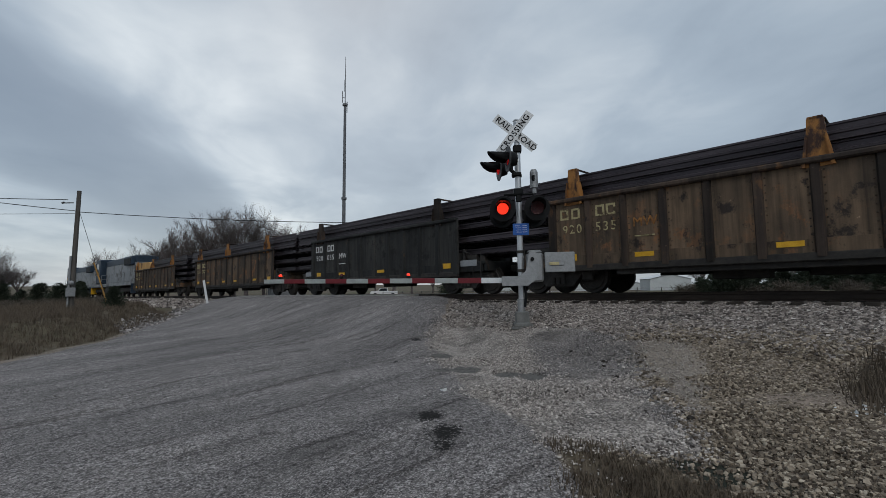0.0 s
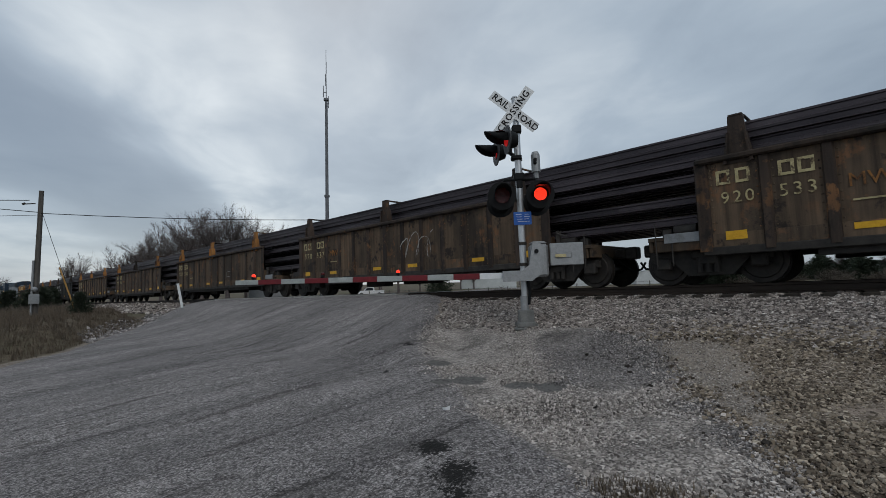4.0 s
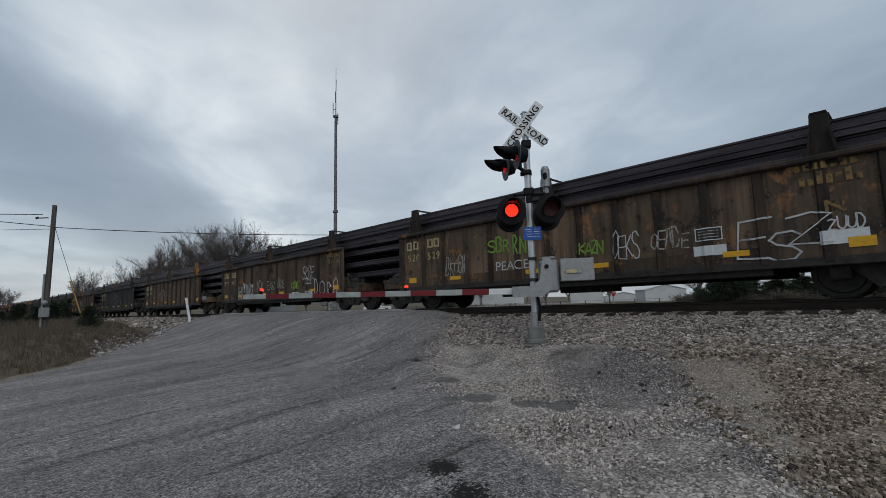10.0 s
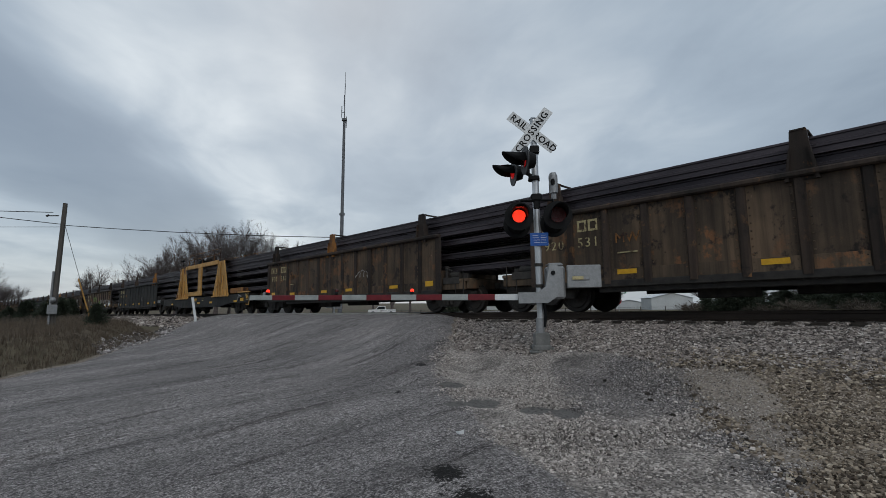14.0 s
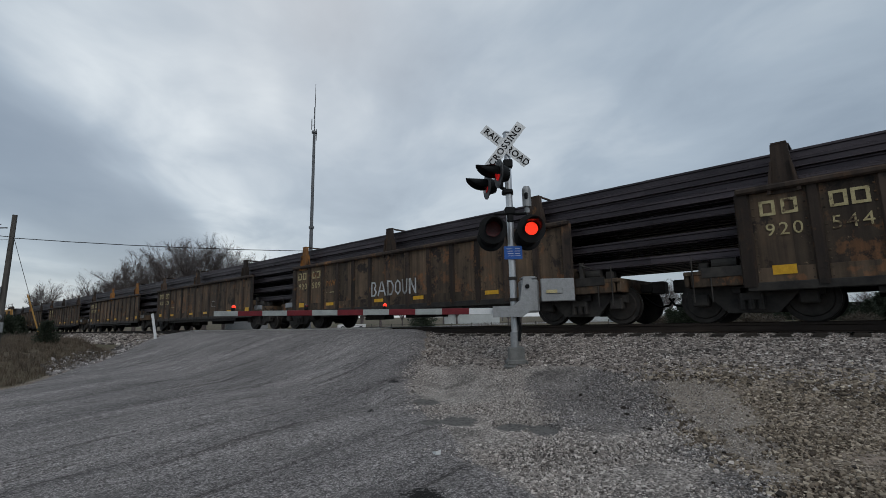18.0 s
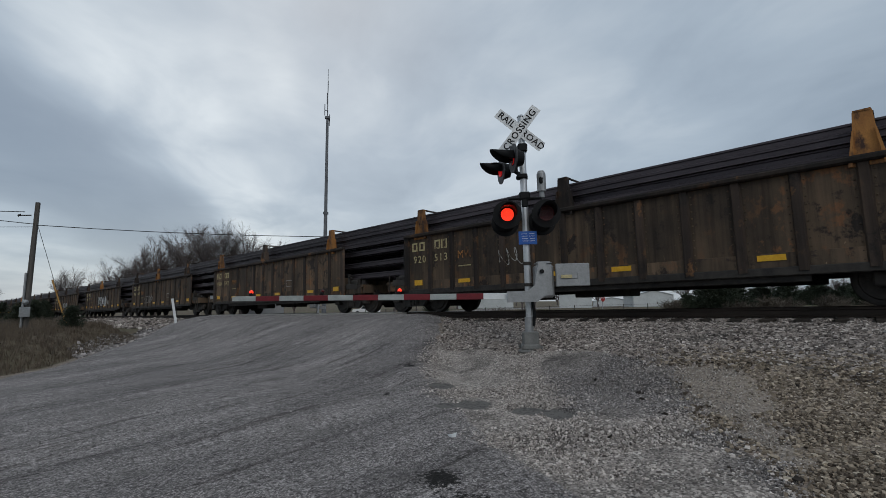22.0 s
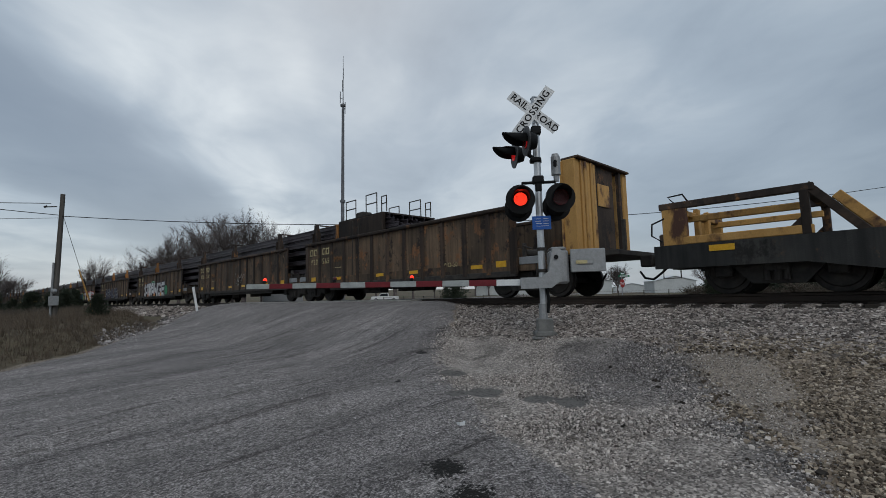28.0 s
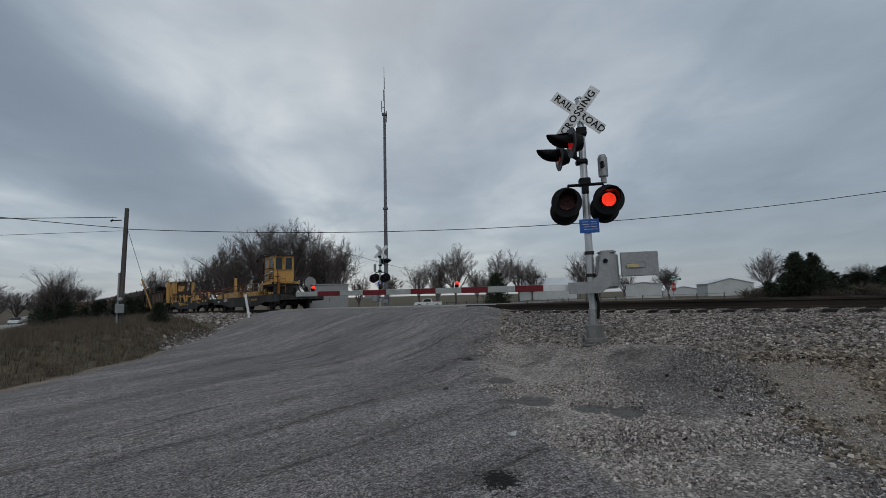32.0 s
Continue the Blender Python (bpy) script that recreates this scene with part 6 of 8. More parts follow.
for u, z, w in ((-327.9, 1.66, 0.42), (-328.75, 1.62, 0.32), (-329.75, 1.64, 0.3), (-330.7, 1.64, 0.42), (-331.8, 1.5, 0.5)):
    blob(-20, u, z, [(-w, -0.04), (-w * 0.7, 0.1), (-w * 0.2, 0.16), (w * 0.2, 0.1), (w, 0.12), (w * 0.9, 0.0), (0, -0.06)], PAINT_RED, 9.6, "graffiti_shape")
    blob(-20, u, z + 0.01, [(-w * 0.88, -0.01), (-w * 0.64, 0.07), (-w * 0.2, 0.12), (w * 0.2, 0.06), (w * 0.86, 0.08), (w * 0.8, 0.03), (0, -0.02)], PAINT_WHITE, 10.6, "graffiti_shape")
blob(-20, -324.5, 0.64, [(-2.3, 0.0), (2.3, 0.0), (2.25, 0.3), (2.0, 0.72), (1.7, 0.85), (1.2, 0.92), (0.8, 0.98), (0.3, 0.93), (-0.2, 0.98), (-0.8, 0.92), (-1.3, 0.95), (-1.8, 0.98), (-2.1, 0.85), (-2.35, 0.4)], PAINT_PISTACHIO, 0.4)
piece(-20, (("B", -322.4, -323.15), ("O", -323.12, -323.9), ("K", -323.9, -324.75), ("U", -324.72, -325.4), ("E", -325.38, -326.2)), 0.66, 1.53, PAINT_TEAL, PAINT_NAVY, 0.125, 0.03, 1.6)
for u, z, h in ((-322.75, 1.3, 0.28), (-323.9, 1.34, 0.3), (-325.2, 1.38, 0.32), (-326.35, 1.0, 0.55)):
    blob(-20, u, z, [(-0.1, h), (0.1, h), (0.07, h * 0.5), (0.05, 0), (0.0, -0.08), (-0.04, h * 0.3), (-0.08, h * 0.5)], PAINT_RED, 8.6, "paint_drip")
for u, z, r in ((-323.0, 0.82, 0.07), (-324.1, 1.05, 0.06), (-324.9, 0.78, 0.08), (-325.7, 0.9, 0.06), (-323.3, 1.66, 0.04), (-324.75, 1.68, 0.05), (-326.5, 1.3, 0.06)):
    blob(-20, u, z, [(r * math.cos(a), r * math.sin(a)) for a in (0, 0.8, 1.6, 2.4, 3.1, 3.9, 4.7, 5.5)], PAINT_AQUA, 8.6, "paint_bubble")
on_side(-20, "graffiti_tag", text_mesh("YUPS", 0.3, PAINT_WHITE, bold=0.012, gap=1.1), -327.25, 1.84, 2)
piece(-16, (("R", -261.35, -261.85), ("A", -261.95, -262.4), ("D", -262.46, -262.95), ("@", -263.1, -263.68), ("N", -263.74, -264.2)), 0.95, 1.8, PAINT_WHITE, PAINT_CHROME, 0.036, 0.006)
blob(-16, -264.3, 1.1, [(-0.12, 0.0), (-0.04, 0.0), (0.2, 0.5), (0.22, 0.66), (0.12, 0.55)], PAINT_WHITE, 2.0)
scrawl(-16, -265.15, 1.2, 0.4, 0.5, 5, CHALK, 5, 0.012)
piece(-15, (("B", -245.28, -245.6), ("A", -245.64, -246.05), ("D", -246.14, -246.45), ("O", -246.48, -246.8), ("U", -246.82, -247.15), ("N", -247.16, -247.5)), 1.06, 1.55, PAINT_WHITE, PAINT_CHROME, 0.026, 0.006)


def wild_tag(n, u, z, w, h, seed, material=None, letters=4, r=0.018, word=""):
    """A quick sprayed tag: thin leaning letters, each with its own size and swing."""
    rnd = random.Random(seed)
    bm = bmesh.new()
    x0 = u + w / 2 - (gondola_start(n) - HALF)
    word = word or "".join(rnd.choice("SRANGEUBOKZD") for _ in range(letters))
    for k, ch in enumerate(word):
        cw, chh = w / len(word) * rnd.uniform(0.8, 1.15), h * rnd.uniform(0.75, 1.1)
        lean, drop = rnd.uniform(-0.1, 0.3), rnd.uniform(-0.08, 0.08) * h
        for q, st in enumerate(STROKES[ch]):
            pts = [(k * w / len(word) + x * cw + y * lean * chh * 0.4, drop + y * chh) for x, y in st]
            ribbon(bm, pts, r, r, x0, z - h / 2, 0.0165 + 0.0012 * q + 0.0006 * (k % 2))
    return part("graffiti_tag", follow_posts(bm), material or PAINT_WHITE, GONDOLAS[n])


def old_mark(n, u, z):
    """Two rows of faded yellow lettering, worn past reading."""
    rnd = random.Random(n)
    for row in range(2):
        for k in range(7):
            if rnd.random() < 0.8:
                hh = rnd.choice((0.12, 0.16, 0.22))
                on_side(n, "letter_bar", mesh_of("letter_bar", B(((0, hh / 2, 0), (0.085, hh, 0.003))), FADEDYELLOW), u - 0.13 * (k - 3) - 0.05 * row, z - 0.27 * row, 1)


def stencil_panel(n, u, z):
    on_side(n, "data_panel", mesh_of("data_panel", B(((0, 0, 0), (0.5, 0.26, 0.003))), SHEDROOF), u, z, 0.6)
    on_side(n, "data_lines", mesh_of("data_lines", B(((0, 0, 0), (0.46, 0.22, 0.003)), bevel=0), UNDER), u, z, 1.2)
    on_side(n, "data_lines", mesh_of("data_lines", B(*[((0, 0.06 - 0.06 * k, 0), (0.38, 0.018, 0.003)) for k in range(3)]), CHALK), u, z, 1.8)


FADEDYELLOW = mat("faded_yellow_lettering", (0.16, 0.10, 0.035), (0.26, 0.165, 0.06), 9, 0.7, third=(0.06, 0.042, 0.03), third_amount=0.35)
PAINT_LIME = mat("lime_spray_paint", (0.12, 0.22, 0.03), (0.2, 0.34, 0.05), 6, 0.6)
on_side(-7, "graffiti_tag", text_mesh("DONE", 0.22, PAINT_WHITE, bold=0.012, shear=0.2), -121.75, 0.82, 2)
on_side(-7, "graffiti_tag", text_mesh("PEACE", 0.22, PAINT_WHITE, bold=0.015), -120.6, 0.80, 2)
wild_tag(-17, -276.4, 1.2, 1.9, 0.5, 61, CHALK, 6, 0.015, "STERAD")
wild_tag(-7, -120.55, 1.2, 0.65, 0.35, 6, PAINT_LIME, 4, 0.02)
wild_tag(-7, -121.7, 1.72, 0.95, 0.55, 2, PAINT_WHITE, 4, 0.017)
wild_tag(-7, -122.65, 1.02, 0.9, 0.78, 3, PAINT_WHITE, 2, 0.018, "DO")
wild_tag(-7, -123.65, 1.0, 0.9, 0.78, 4, PAINT_WHITE, 2, 0.018, "RO")
wild_tag(-7, -119.2, 1.35, 0.7, 0.4, 5, CHALK, 4, 0.014)
wild_tag(-7, -118.2, 1.3, 0.7, 0.4, 7, CHALK, 4, 0.014)
stencil_panel(-7, -121.7, 1.33)
old_mark(-7, -123.7, 2.2)
for k, u in enumerate((-114.6, -115.3, -115.9, -116.9)):
    wild_tag(-7, u, 1.05 + 0.2 * (k % 2), 0.6, 0.75, 20 + k, PAINT_WHITE, 4, 0.013)
wild_tag(-8, -132.3, 1.72, 0.75, 0.4, 31, PAINT_LIME, 3, 0.024)
wild_tag(-8, -133.0, 1.72, 0.5, 0.5, 32, PAINT_LIME, 2, 0.024)
on_side(-8, "graffiti_tag", text_mesh("PEACE", 0.36, PAINT_WHITE, xs=1.1), -132.7, 1.12, 2)
wild_tag(-8, -135.06, 1.36, 0.6, 0.3, 33, PAINT_LIME, 4, 0.02)
wild_tag(-8, -135.9, 1.35, 0.65, 0.6, 34, PAINT_WHITE, 4, 0.013)
wild_tag(-8, -136.85, 1.36, 0.8, 0.4, 35, CHALK, 5, 0.015)
stencil_panel(-8, -137.62, 1.36)
on_side(-8, "white_patch", mesh_of("white_patch", B(((0, 0, 0), (0.6, 0.2, 0.003))), SHEDROOF), -137.62, 1.03, 0.5)
on_side(-8, "white_patch", mesh_of("white_patch", B(((0, 0, 0), (0.66, 0.24, 0.003))), SHEDROOF), -139.7, 1.06, 0.5)
wild_tag(-8, -138.55, 1.1, 1.05, 0.7, 36, PAINT_WHITE, 2, 0.017)
wild_tag(-8, -139.2, 1.2, 0.7, 0.55, 37, PAINT_WHITE, 1, 0.017)
wild_tag(-8, -139.75, 1.3, 0.5, 0.22, 38, PAINT_WHITE, 4, 0.013)
old_mark(-8, -139.55, 2.28)
wild_tag(-8, -139.65, 1.62, 0.3, 0.22, 39, FADEDYELLOW, 1, 0.025)
wild_tag(-8, -130.6, 1.3, 0.9, 0.5, 40, CHALK, 5, 0.014)
for n, u, z, w, h, sd in ((-6, -100.8, 1.4, 1.7, 1.1, 12), (-4, -70.2, 1.5, 0.9, 0.5, 13), (-4, -75.6, 1.35, 0.8, 0.4, 14), (-2, -39.5, 1.55, 1.6, 0.95, 15), (-4, -70.0, 1.64, 0.7, 0.7, 16), (-4, -75.7, 1.36, 0.8, 0.34, 17), (-19, -308.5, 1.5, 0.8, 0.5, 18), (-11, -184.5, 1.5, 0.7, 0.3, 19), (-23, -375.0, 1.3, 1.2, 0.7, 41)):
    scrawl(n, u, z, w, h, sd)
FIGURE = (((-86.03, 0.70), (-85.98, 1.31), (-85.92, 1.79), (-86.15, 1.81), (-86.51, 1.70), (-86.82, 1.78), (-86.94, 1.91), (-87.14, 1.94), (-87.43, 1.68), (-87.68, 1.51), (-87.87, 1.78)), ((-86.44, 0.69), (-86.42, 1.25), (-86.24, 1.70)), ((-87.14, 0.67), (-86.89, 1.19), (-86.97, 1.50), (-87.12, 1.64)), ((-87.57, 1.49), (-87.72, 1.21), (-87.85, 0.78), (-88.06, 0.70)), ((-87.9, 1.22), (-88.28, 1.14)))
for q, line in enumerate(FIGURE):
    bm = bmesh.new()
    ribbon(bm, [(-(u + 86.0), z) for u, z in line], 0.011, 0.011, -86.0 - (gondola_start(-5) - HALF), 0.0, 0.016 + 0.001 * q)
    part("chalk_line", follow_posts(bm), CHALK, GONDOLAS[-5])
wild_tag(-5, -85.98, 2.04, 0.3, 0.16, 51, CHALK, 2, 0.01, "NT")
wild_tag(-5, -88.1, 1.36, 0.36, 0.2, 52, CHALK, 3, 0.01, "ZOT")
for n in (-1, -4, -9, -14, -17, -21, 1, -12, -18):
    u0 = gondola_start(n)
    on_side(n, "stencil_box", mesh_of("stencil_box", B(((0, 0.13, 0), (0.5, 0.02, 0.004)), ((0, -0.13, 0), (0.5, 0.02, 0.004)), ((0.24, 0, 0), (0.02, 0.26, 0.004)), ((-0.24, 0, 0), (0.02, 0.26, 0.004))), CHALK), u0 - 8.3, 1.35, 1)


# ---- crossing signal ----
ADDED_FLAPS = {}


def lamp_head(parent, m, lit, key="", lens=None):
    """A flashing-light unit: round background, deep visor, lens, and an added flap that hides it to imitate flashing.
    """
    bm = bmesh.new()
    rod(bm, (0, 0, 0), (0, 0, 0.02), 0.268, seg=40)
    bd = part("flashing_lamp", bm, BLACKPLATE if lens else BLACK, parent, "round black background with a red lamp", at=m)
    bm = bmesh.new()
    rod(bm, (0, 0, -0.17), (0, 0, -0.001), 0.13, 0.19, seg=24)
    part("lamp_housing", bm, BLACK, bd)
    bm = bmesh.new()
    rod(bm, (0, 0, 0.021), (0, 0, 0.04), 0.122, 0.116, seg=32)
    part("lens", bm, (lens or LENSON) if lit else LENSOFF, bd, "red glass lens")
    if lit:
        # added flap, hinged at its upper edge, hides the glowing lens to imitate flashing
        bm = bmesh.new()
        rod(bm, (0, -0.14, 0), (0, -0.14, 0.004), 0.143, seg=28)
        ADDED_FLAPS.setdefault(key, []).append(part("flap", bm, LENSOFF, bd, at=pose(0, 0.14, 0.045)))
    # visor: the upper half of a tube, its crown cut back
    bm = bmesh.new()
    k = 28
    ring = []
    for i in range(k + 1):
        a = radians(-18 + 216 * i / k)
        c, s = math.cos(a), math.sin(a)
        depth = 0.04 + 0.38 * (max(0.0, s + 0.32) / 1.32) ** 0.45
        ring.append([bm.verts.new((r * c, r * s, z)) for r, z in ((0.152, 0.021), (0.158, 0.021 + depth), (0.153, 0.021 + depth), (0.146, 0.021))])
    for a, b in zip(ring, ring[1:]):
        for j in range(4):
            bm.faces.new((a[j], a[(j + 1) % 4], b[(j + 1) % 4], b[j]))
    bmesh.ops.recalc_face_normals(bm, faces=bm.faces[:])
    part("visor", bm, BLACK, bd, smooth=True)
    return bd


def crossbuck_blade(parent, angle, words, m):
    w, h = 1.10, 0.205
    bm = bmesh.new()
    box(bm, (0, 0, 0), (w, h, 0.004), 0)
    bl = part("blade", bm, SIGNW, parent, at=m @ pose(0, 0, 0, 0, 0, angle))
    for txt, x in words:
        part("lettering", text_mesh(txt, 0.178, BLACK, bold=0.002, gap=1.16 if len(txt) > 4 else 1.05), None, bl, at=pose(x, 0, 0.004))
    part("rear_stripe", B(((0, 0, -0.004), (w - 0.1, 0.05, 0.003))), SIGNW, bl)
    return bl


MAST = (8.34, 6.66)
FACE = -140.0    # the way the signal faces, as the turn of its +x


def signal_mast(name, m, lean, near):
    """Mast with crossbuck, two pairs of lamps, bell, gate mechanism. Local -y faces the oncoming traffic."""
    sg = thing(name, "aluminium crossing signal mast with crossbuck, red lamps and lowered gate", "crossing signal", m, group="crossing signals")
    bm = bmesh.new()
    rod(bm, (0, 0, 0.3), (0, 0, 4.49), 0.066, seg=20)
    rod(bm, (0, 0, 4.49), (0, 0, 4.53), 0.08, 0.05, seg=20)
    part("mast", bm, ALU, sg, smooth=False)
    bm = B(((0, 0, 0.2), (0.28, 0.28, 0.3)), ((0, 0, 0.08), (0.34, 0.34, 0.1)), ((0, 0, 0.01), (0.48, 0.48, 0.05)), bevel=0.02)
    for i in range(4):
        a = radians(45 + 90 * i)
        rod(bm, (0.25 * math.cos(a), 0.25 * math.sin(a), 0), (0.25 * math.cos(a), 0.25 * math.sin(a), 0.1), 0.02, seg=6)
    part("junction_base", bm, BASEGREY, sg)
    face = pose(-0.045, -0.1, 4.2, 90, 0, 0)
    crossbuck_blade(sg, -41, (("RAIL", -0.32), ("ROAD", 0.32)), face)
    crossbuck_blade(sg, 52, (("CROSSING", 0.0),), face @ pose(0, 0, 0.008))
    part("crossbuck_bracket", B(((0, -0.06, 4.2), (0.2, 0.07, 0.14)), bevel=0.01), GALV, sg)
    # front pair
    arm = part("lamp_arm", path(B(((0, 0, 2.92), (0.2, 0.2, 0.14)), ((0, -0.03, 2.78), (0.12, 0.1, 0.18)), bevel=0.02), [(-0.38, -0.1, 2.62), (-0.3, -0.06, 2.86), (0.3, -0.06, 2.86), (0.38, -0.1, 2.62)], 0.03, 8), BLACK, sg)
    lamps = []
    for x in (-0.36, 0.36):
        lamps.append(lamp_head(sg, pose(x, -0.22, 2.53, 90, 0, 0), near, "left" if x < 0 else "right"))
    for x in (-0.36, 0.36):
        lamp_head(sg, pose(x, 0.26, 2.45, 90, 0, 180), False)
    # pair for the side road, turned away
    arm2 = part("lamp_arm", path(B(((0, 0, 3.86), (0.18, 0.2, 0.16)), ((-0.03, 0, 3.3), (0.2, 0.2, 0.09)), bevel=0.02), [(0, 0, 3.84), (-0.14, 0, 3.7), (-0.14, 0, 3.4), (0, 0, 3.3)], 0.045, 8), BLACK, sg)
    for k in (-1, 1):
        mm = pose(-0.2, 0, 3.56, 0, 0, SIDE_TURN) @ pose(k * 0.43, -0.1, -0.02, 90, 0, 0)
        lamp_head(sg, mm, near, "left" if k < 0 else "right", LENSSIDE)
    # bell
    bm = bmesh.new()
    rod(bm, (0.34, 0, 3.0), (0.34, 0, 3.34), 0.085, seg=18)
    rod(bm, (0.34, 0, 3.34), (0.34, 0, 3.4), 0.085, 0.06, seg=18)
    bell = part("electronic_bell", bm, GALV, sg)
    part("bell_mouth", B(((0.32, -0.083, 3.2), (0.07, 0.02, 0.13)), bevel=0.02), BLACK, bell)
    part("bell_post", R((0.34, 0, 2.88), (0.34, 0, 3.0), 0.05), GALV, bell)
    for z in (3.28, 3.86, 2.92, 1.62, 1.22):
        part("clamp_band", R((0, 0, z - 0.03), (0, 0, z + 0.03), 0.085, seg=16), UNDER, sg)
    # blue notice
    nt = part("blue_notice", B(((0.02, -0.09, 2.10), (0.34, 0.012, 0.25)), bevel=0.004), SIGNBLUE, sg)
    for k in range(4):
        for dx, w in ((-0.07 + 0.01 * k, 0.11), (0.08, 0.09 + 0.015 * (k % 2))):
            part("notice_line", B(((0.02 + dx, -0.099, 2.175 - k * 0.045), (w, 0.004, 0.007))), SIGNW, nt)
    # gate mechanism
    gm = part("gate_mechanism", B(((0.30, 0.06, 1.28), (0.34, 0.36, 0.62)), ((0.30, 0.06, 1.62), (0.30, 0.3, 0.06)), bevel=0.04), GALV, sg)
    bm = bmesh.new()
    prism(bm, [(0.16, 1.60), (0.30, 1.60), (0.36, 1.50), (0.36, 1.2), (0.28, 1.02), (0.12, 0.90), (-0.42, 0.90), (-0.42, 1.10), (-0.05, 1.10), (0.08, 1.2)], -0.27, -0.2)
    part("arm_bracket", bm, GALV, gm)
    part("pivot", R((0.22, -0.3, 1.45), (0.22, -0.27, 1.45), 0.04), BLACK, gm)
    part("counterweight", B(((0.80, -0.16, 1.38), (0.62, 0.05, 0.42)), ((0.75, -0.195, 1.36), (0.28, 0.02, 0.11)), bevel=0.012), GALV, gm)
    part("cable", path(bmesh.new(), [(0.05, -0.05, 0.95), (0.09, -0.07, 0.7), (0.06, -0.06, 0.45)], 0.03), BLACK, sg)
    part("conduit", R((-0.02, -0.03, 0.34), (-0.02, -0.03, 0.62), 0.075, seg=14), GALV, sg)
    part("small_plate", B(((0.68, -0.208, 1.35), (0.2, 0.008, 0.06))), CREAM, gm)
    return sg, lamps


SIDE_TURN = -80.0


def gate_arm(m, length, stripes):
    ga = thing("gate_arm", "lowered red and white striped crossing gate arm with red lights", "gate arm", m, group="crossing gate arms")
    step = length / stripes
    part("arm_root", B(((-0.25, 0, 0), (0.5, 0.07, 0.09)), ((0.02, 0, 0), (0.1, 0.12, 0.14)), bevel=0.01), GALV, ga)
    for i in range(stripes):
        h = 0.115 - 0.02 * i / stripes
        red = i % 2 == 1
        part("stripe", B(((0.1 + step * (i + 0.5), 0, 0), (step, 0.045, h)), bevel=0.006), ARMRED if red else ARMWHITE if i else SIGNW, ga)
    for f, on in ((0.38, 1), (0.66, 0), (0.93, 1)):
        lt = part("arm_light", B(((0.1 + length * f, 0, 0.085), (0.07, 0.06, 0.06)), bevel=0.012), BLACK, ga)
        bm = bmesh.new()
        bmesh.ops.create_uvsphere(bm, u_segments=12, v_segments=8, radius=0.04, matrix=Matrix.Translation((0.1 + length * f, -0.02, 0.13)))
        part("arm_lens", bm, LENSON if on else LENSOFF, lt, "small red lamp")
    return ga


NEAR, NEAR_LAMPS = signal_mast("crossing_signal", pose(MAST[0], MAST[1], -0.68, 0, 0, -47) @ pose(0, 0, 0, 0, -0.9, 0), 0, True)
gate_arm(pose(8.05, 6.75, 0.33, 0, 0, 127), 5.55, 11)
FAR, FAR_LAMPS = signal_mast("crossing_signal", pose(16.5, 28.4, -1.05, 0, 0, 133), 0, False)


# ---- tower, pole, wires ----
def radio_tower(x, y):
    z0 = float(ground_z(x, y)) - 0.1
    tw = thing("radio_tower", "slender grey steel radio mast with small antennas near its top", "tower", pose(x, y, z0))
    top = 23.9 - z0
    part("lower_pole", R((0, 0, 0), (0, 0, top * 0.42), 0.22, 0.17, 14), TOWERM, tw)
    part("middle_pole", R((0, 0, top * 0.42), (0, 0, top * 0.80), 0.16, 0.13, 12), TOWERM, tw)
    part("upper_pole", R((0, 0, top * 0.80), (0, 0, top), 0.05, 0.02, 8), TOWERM, tw)
    for f in (0.42, 0.80):
        part("flange", R((0, 0, top * f - 0.1), (0, 0, top * f + 0.1), 0.27), TOWERM, tw)
    for f, a in ((0.79, 0.3), (0.83, 2.2), (0.87, 4.0), (0.93, 1.0)):
        c, s = math.cos(a), math.sin(a)
        part("antenna", path(R((0.3 * c, 0.3 * s, top * f - 0.5), (0.3 * c, 0.3 * s, top * f + 0.7), 0.04, seg=6), [(0, 0, top * f), (0.3 * c, 0.3 * s, top * f)], 0.03), TOWERM, tw)
    return tw


radio_tower(25.17, 42.27)


def utility_pole(x, y, z0, top):
    po = thing("utility_pole", "weathered grey wooden utility pole with a meter box and guy wire", "utility pole", pose(x, y, z0))
    part("shaft", R((0, 0, -0.5), (0.12, 0, top - z0), 0.145, 0.105, 14), WOODPOLE, po)
    part("riser_pipe", R((-0.15, -0.12, 0), (-0.12, -0.12, 3.0), 0.05, seg=8), GALV, po)
    part("meter_box", B(((-0.05, -0.22, 1.0), (0.42, 0.2, 0.5)), bevel=0.02), GALV, po)
    bm = bmesh.new()
    bmesh.ops.create_uvsphere(bm, u_segments=14, v_segments=10, radius=0.14, matrix=Matrix.Translation((-0.05, -0.2, 1.5)))
    part("meter", bm, GALV, po)
    part("insulator", path(R((-0.1, 0, top - z0 - 0.7), (-0.55, 0.1, top - z0 - 0.75), 0.03, seg=6), [(-0.5, 0.1, top - z0 - 0.7), (-0.62, 0.1, top - z0 - 0.78)], 0.06), UNDER, po)
    gx, gy = 1.8, 0.5
    part("guy_wire", R((0.1, 0, top - z0 - 0.9), (gx, gy, 0.2), 0.012, seg=5), WIREM, po)
    part("guy_guard", R((0.1 + (gx - 0.1) * 0.52, gy * 0.52, (top - z0 - 0.9) * 0.46), (gx, gy, 0.1), 0.04, seg=8), YELLOW, po)
    return po


utility_pole(2.95, 33.8, -1.1, 5.6)


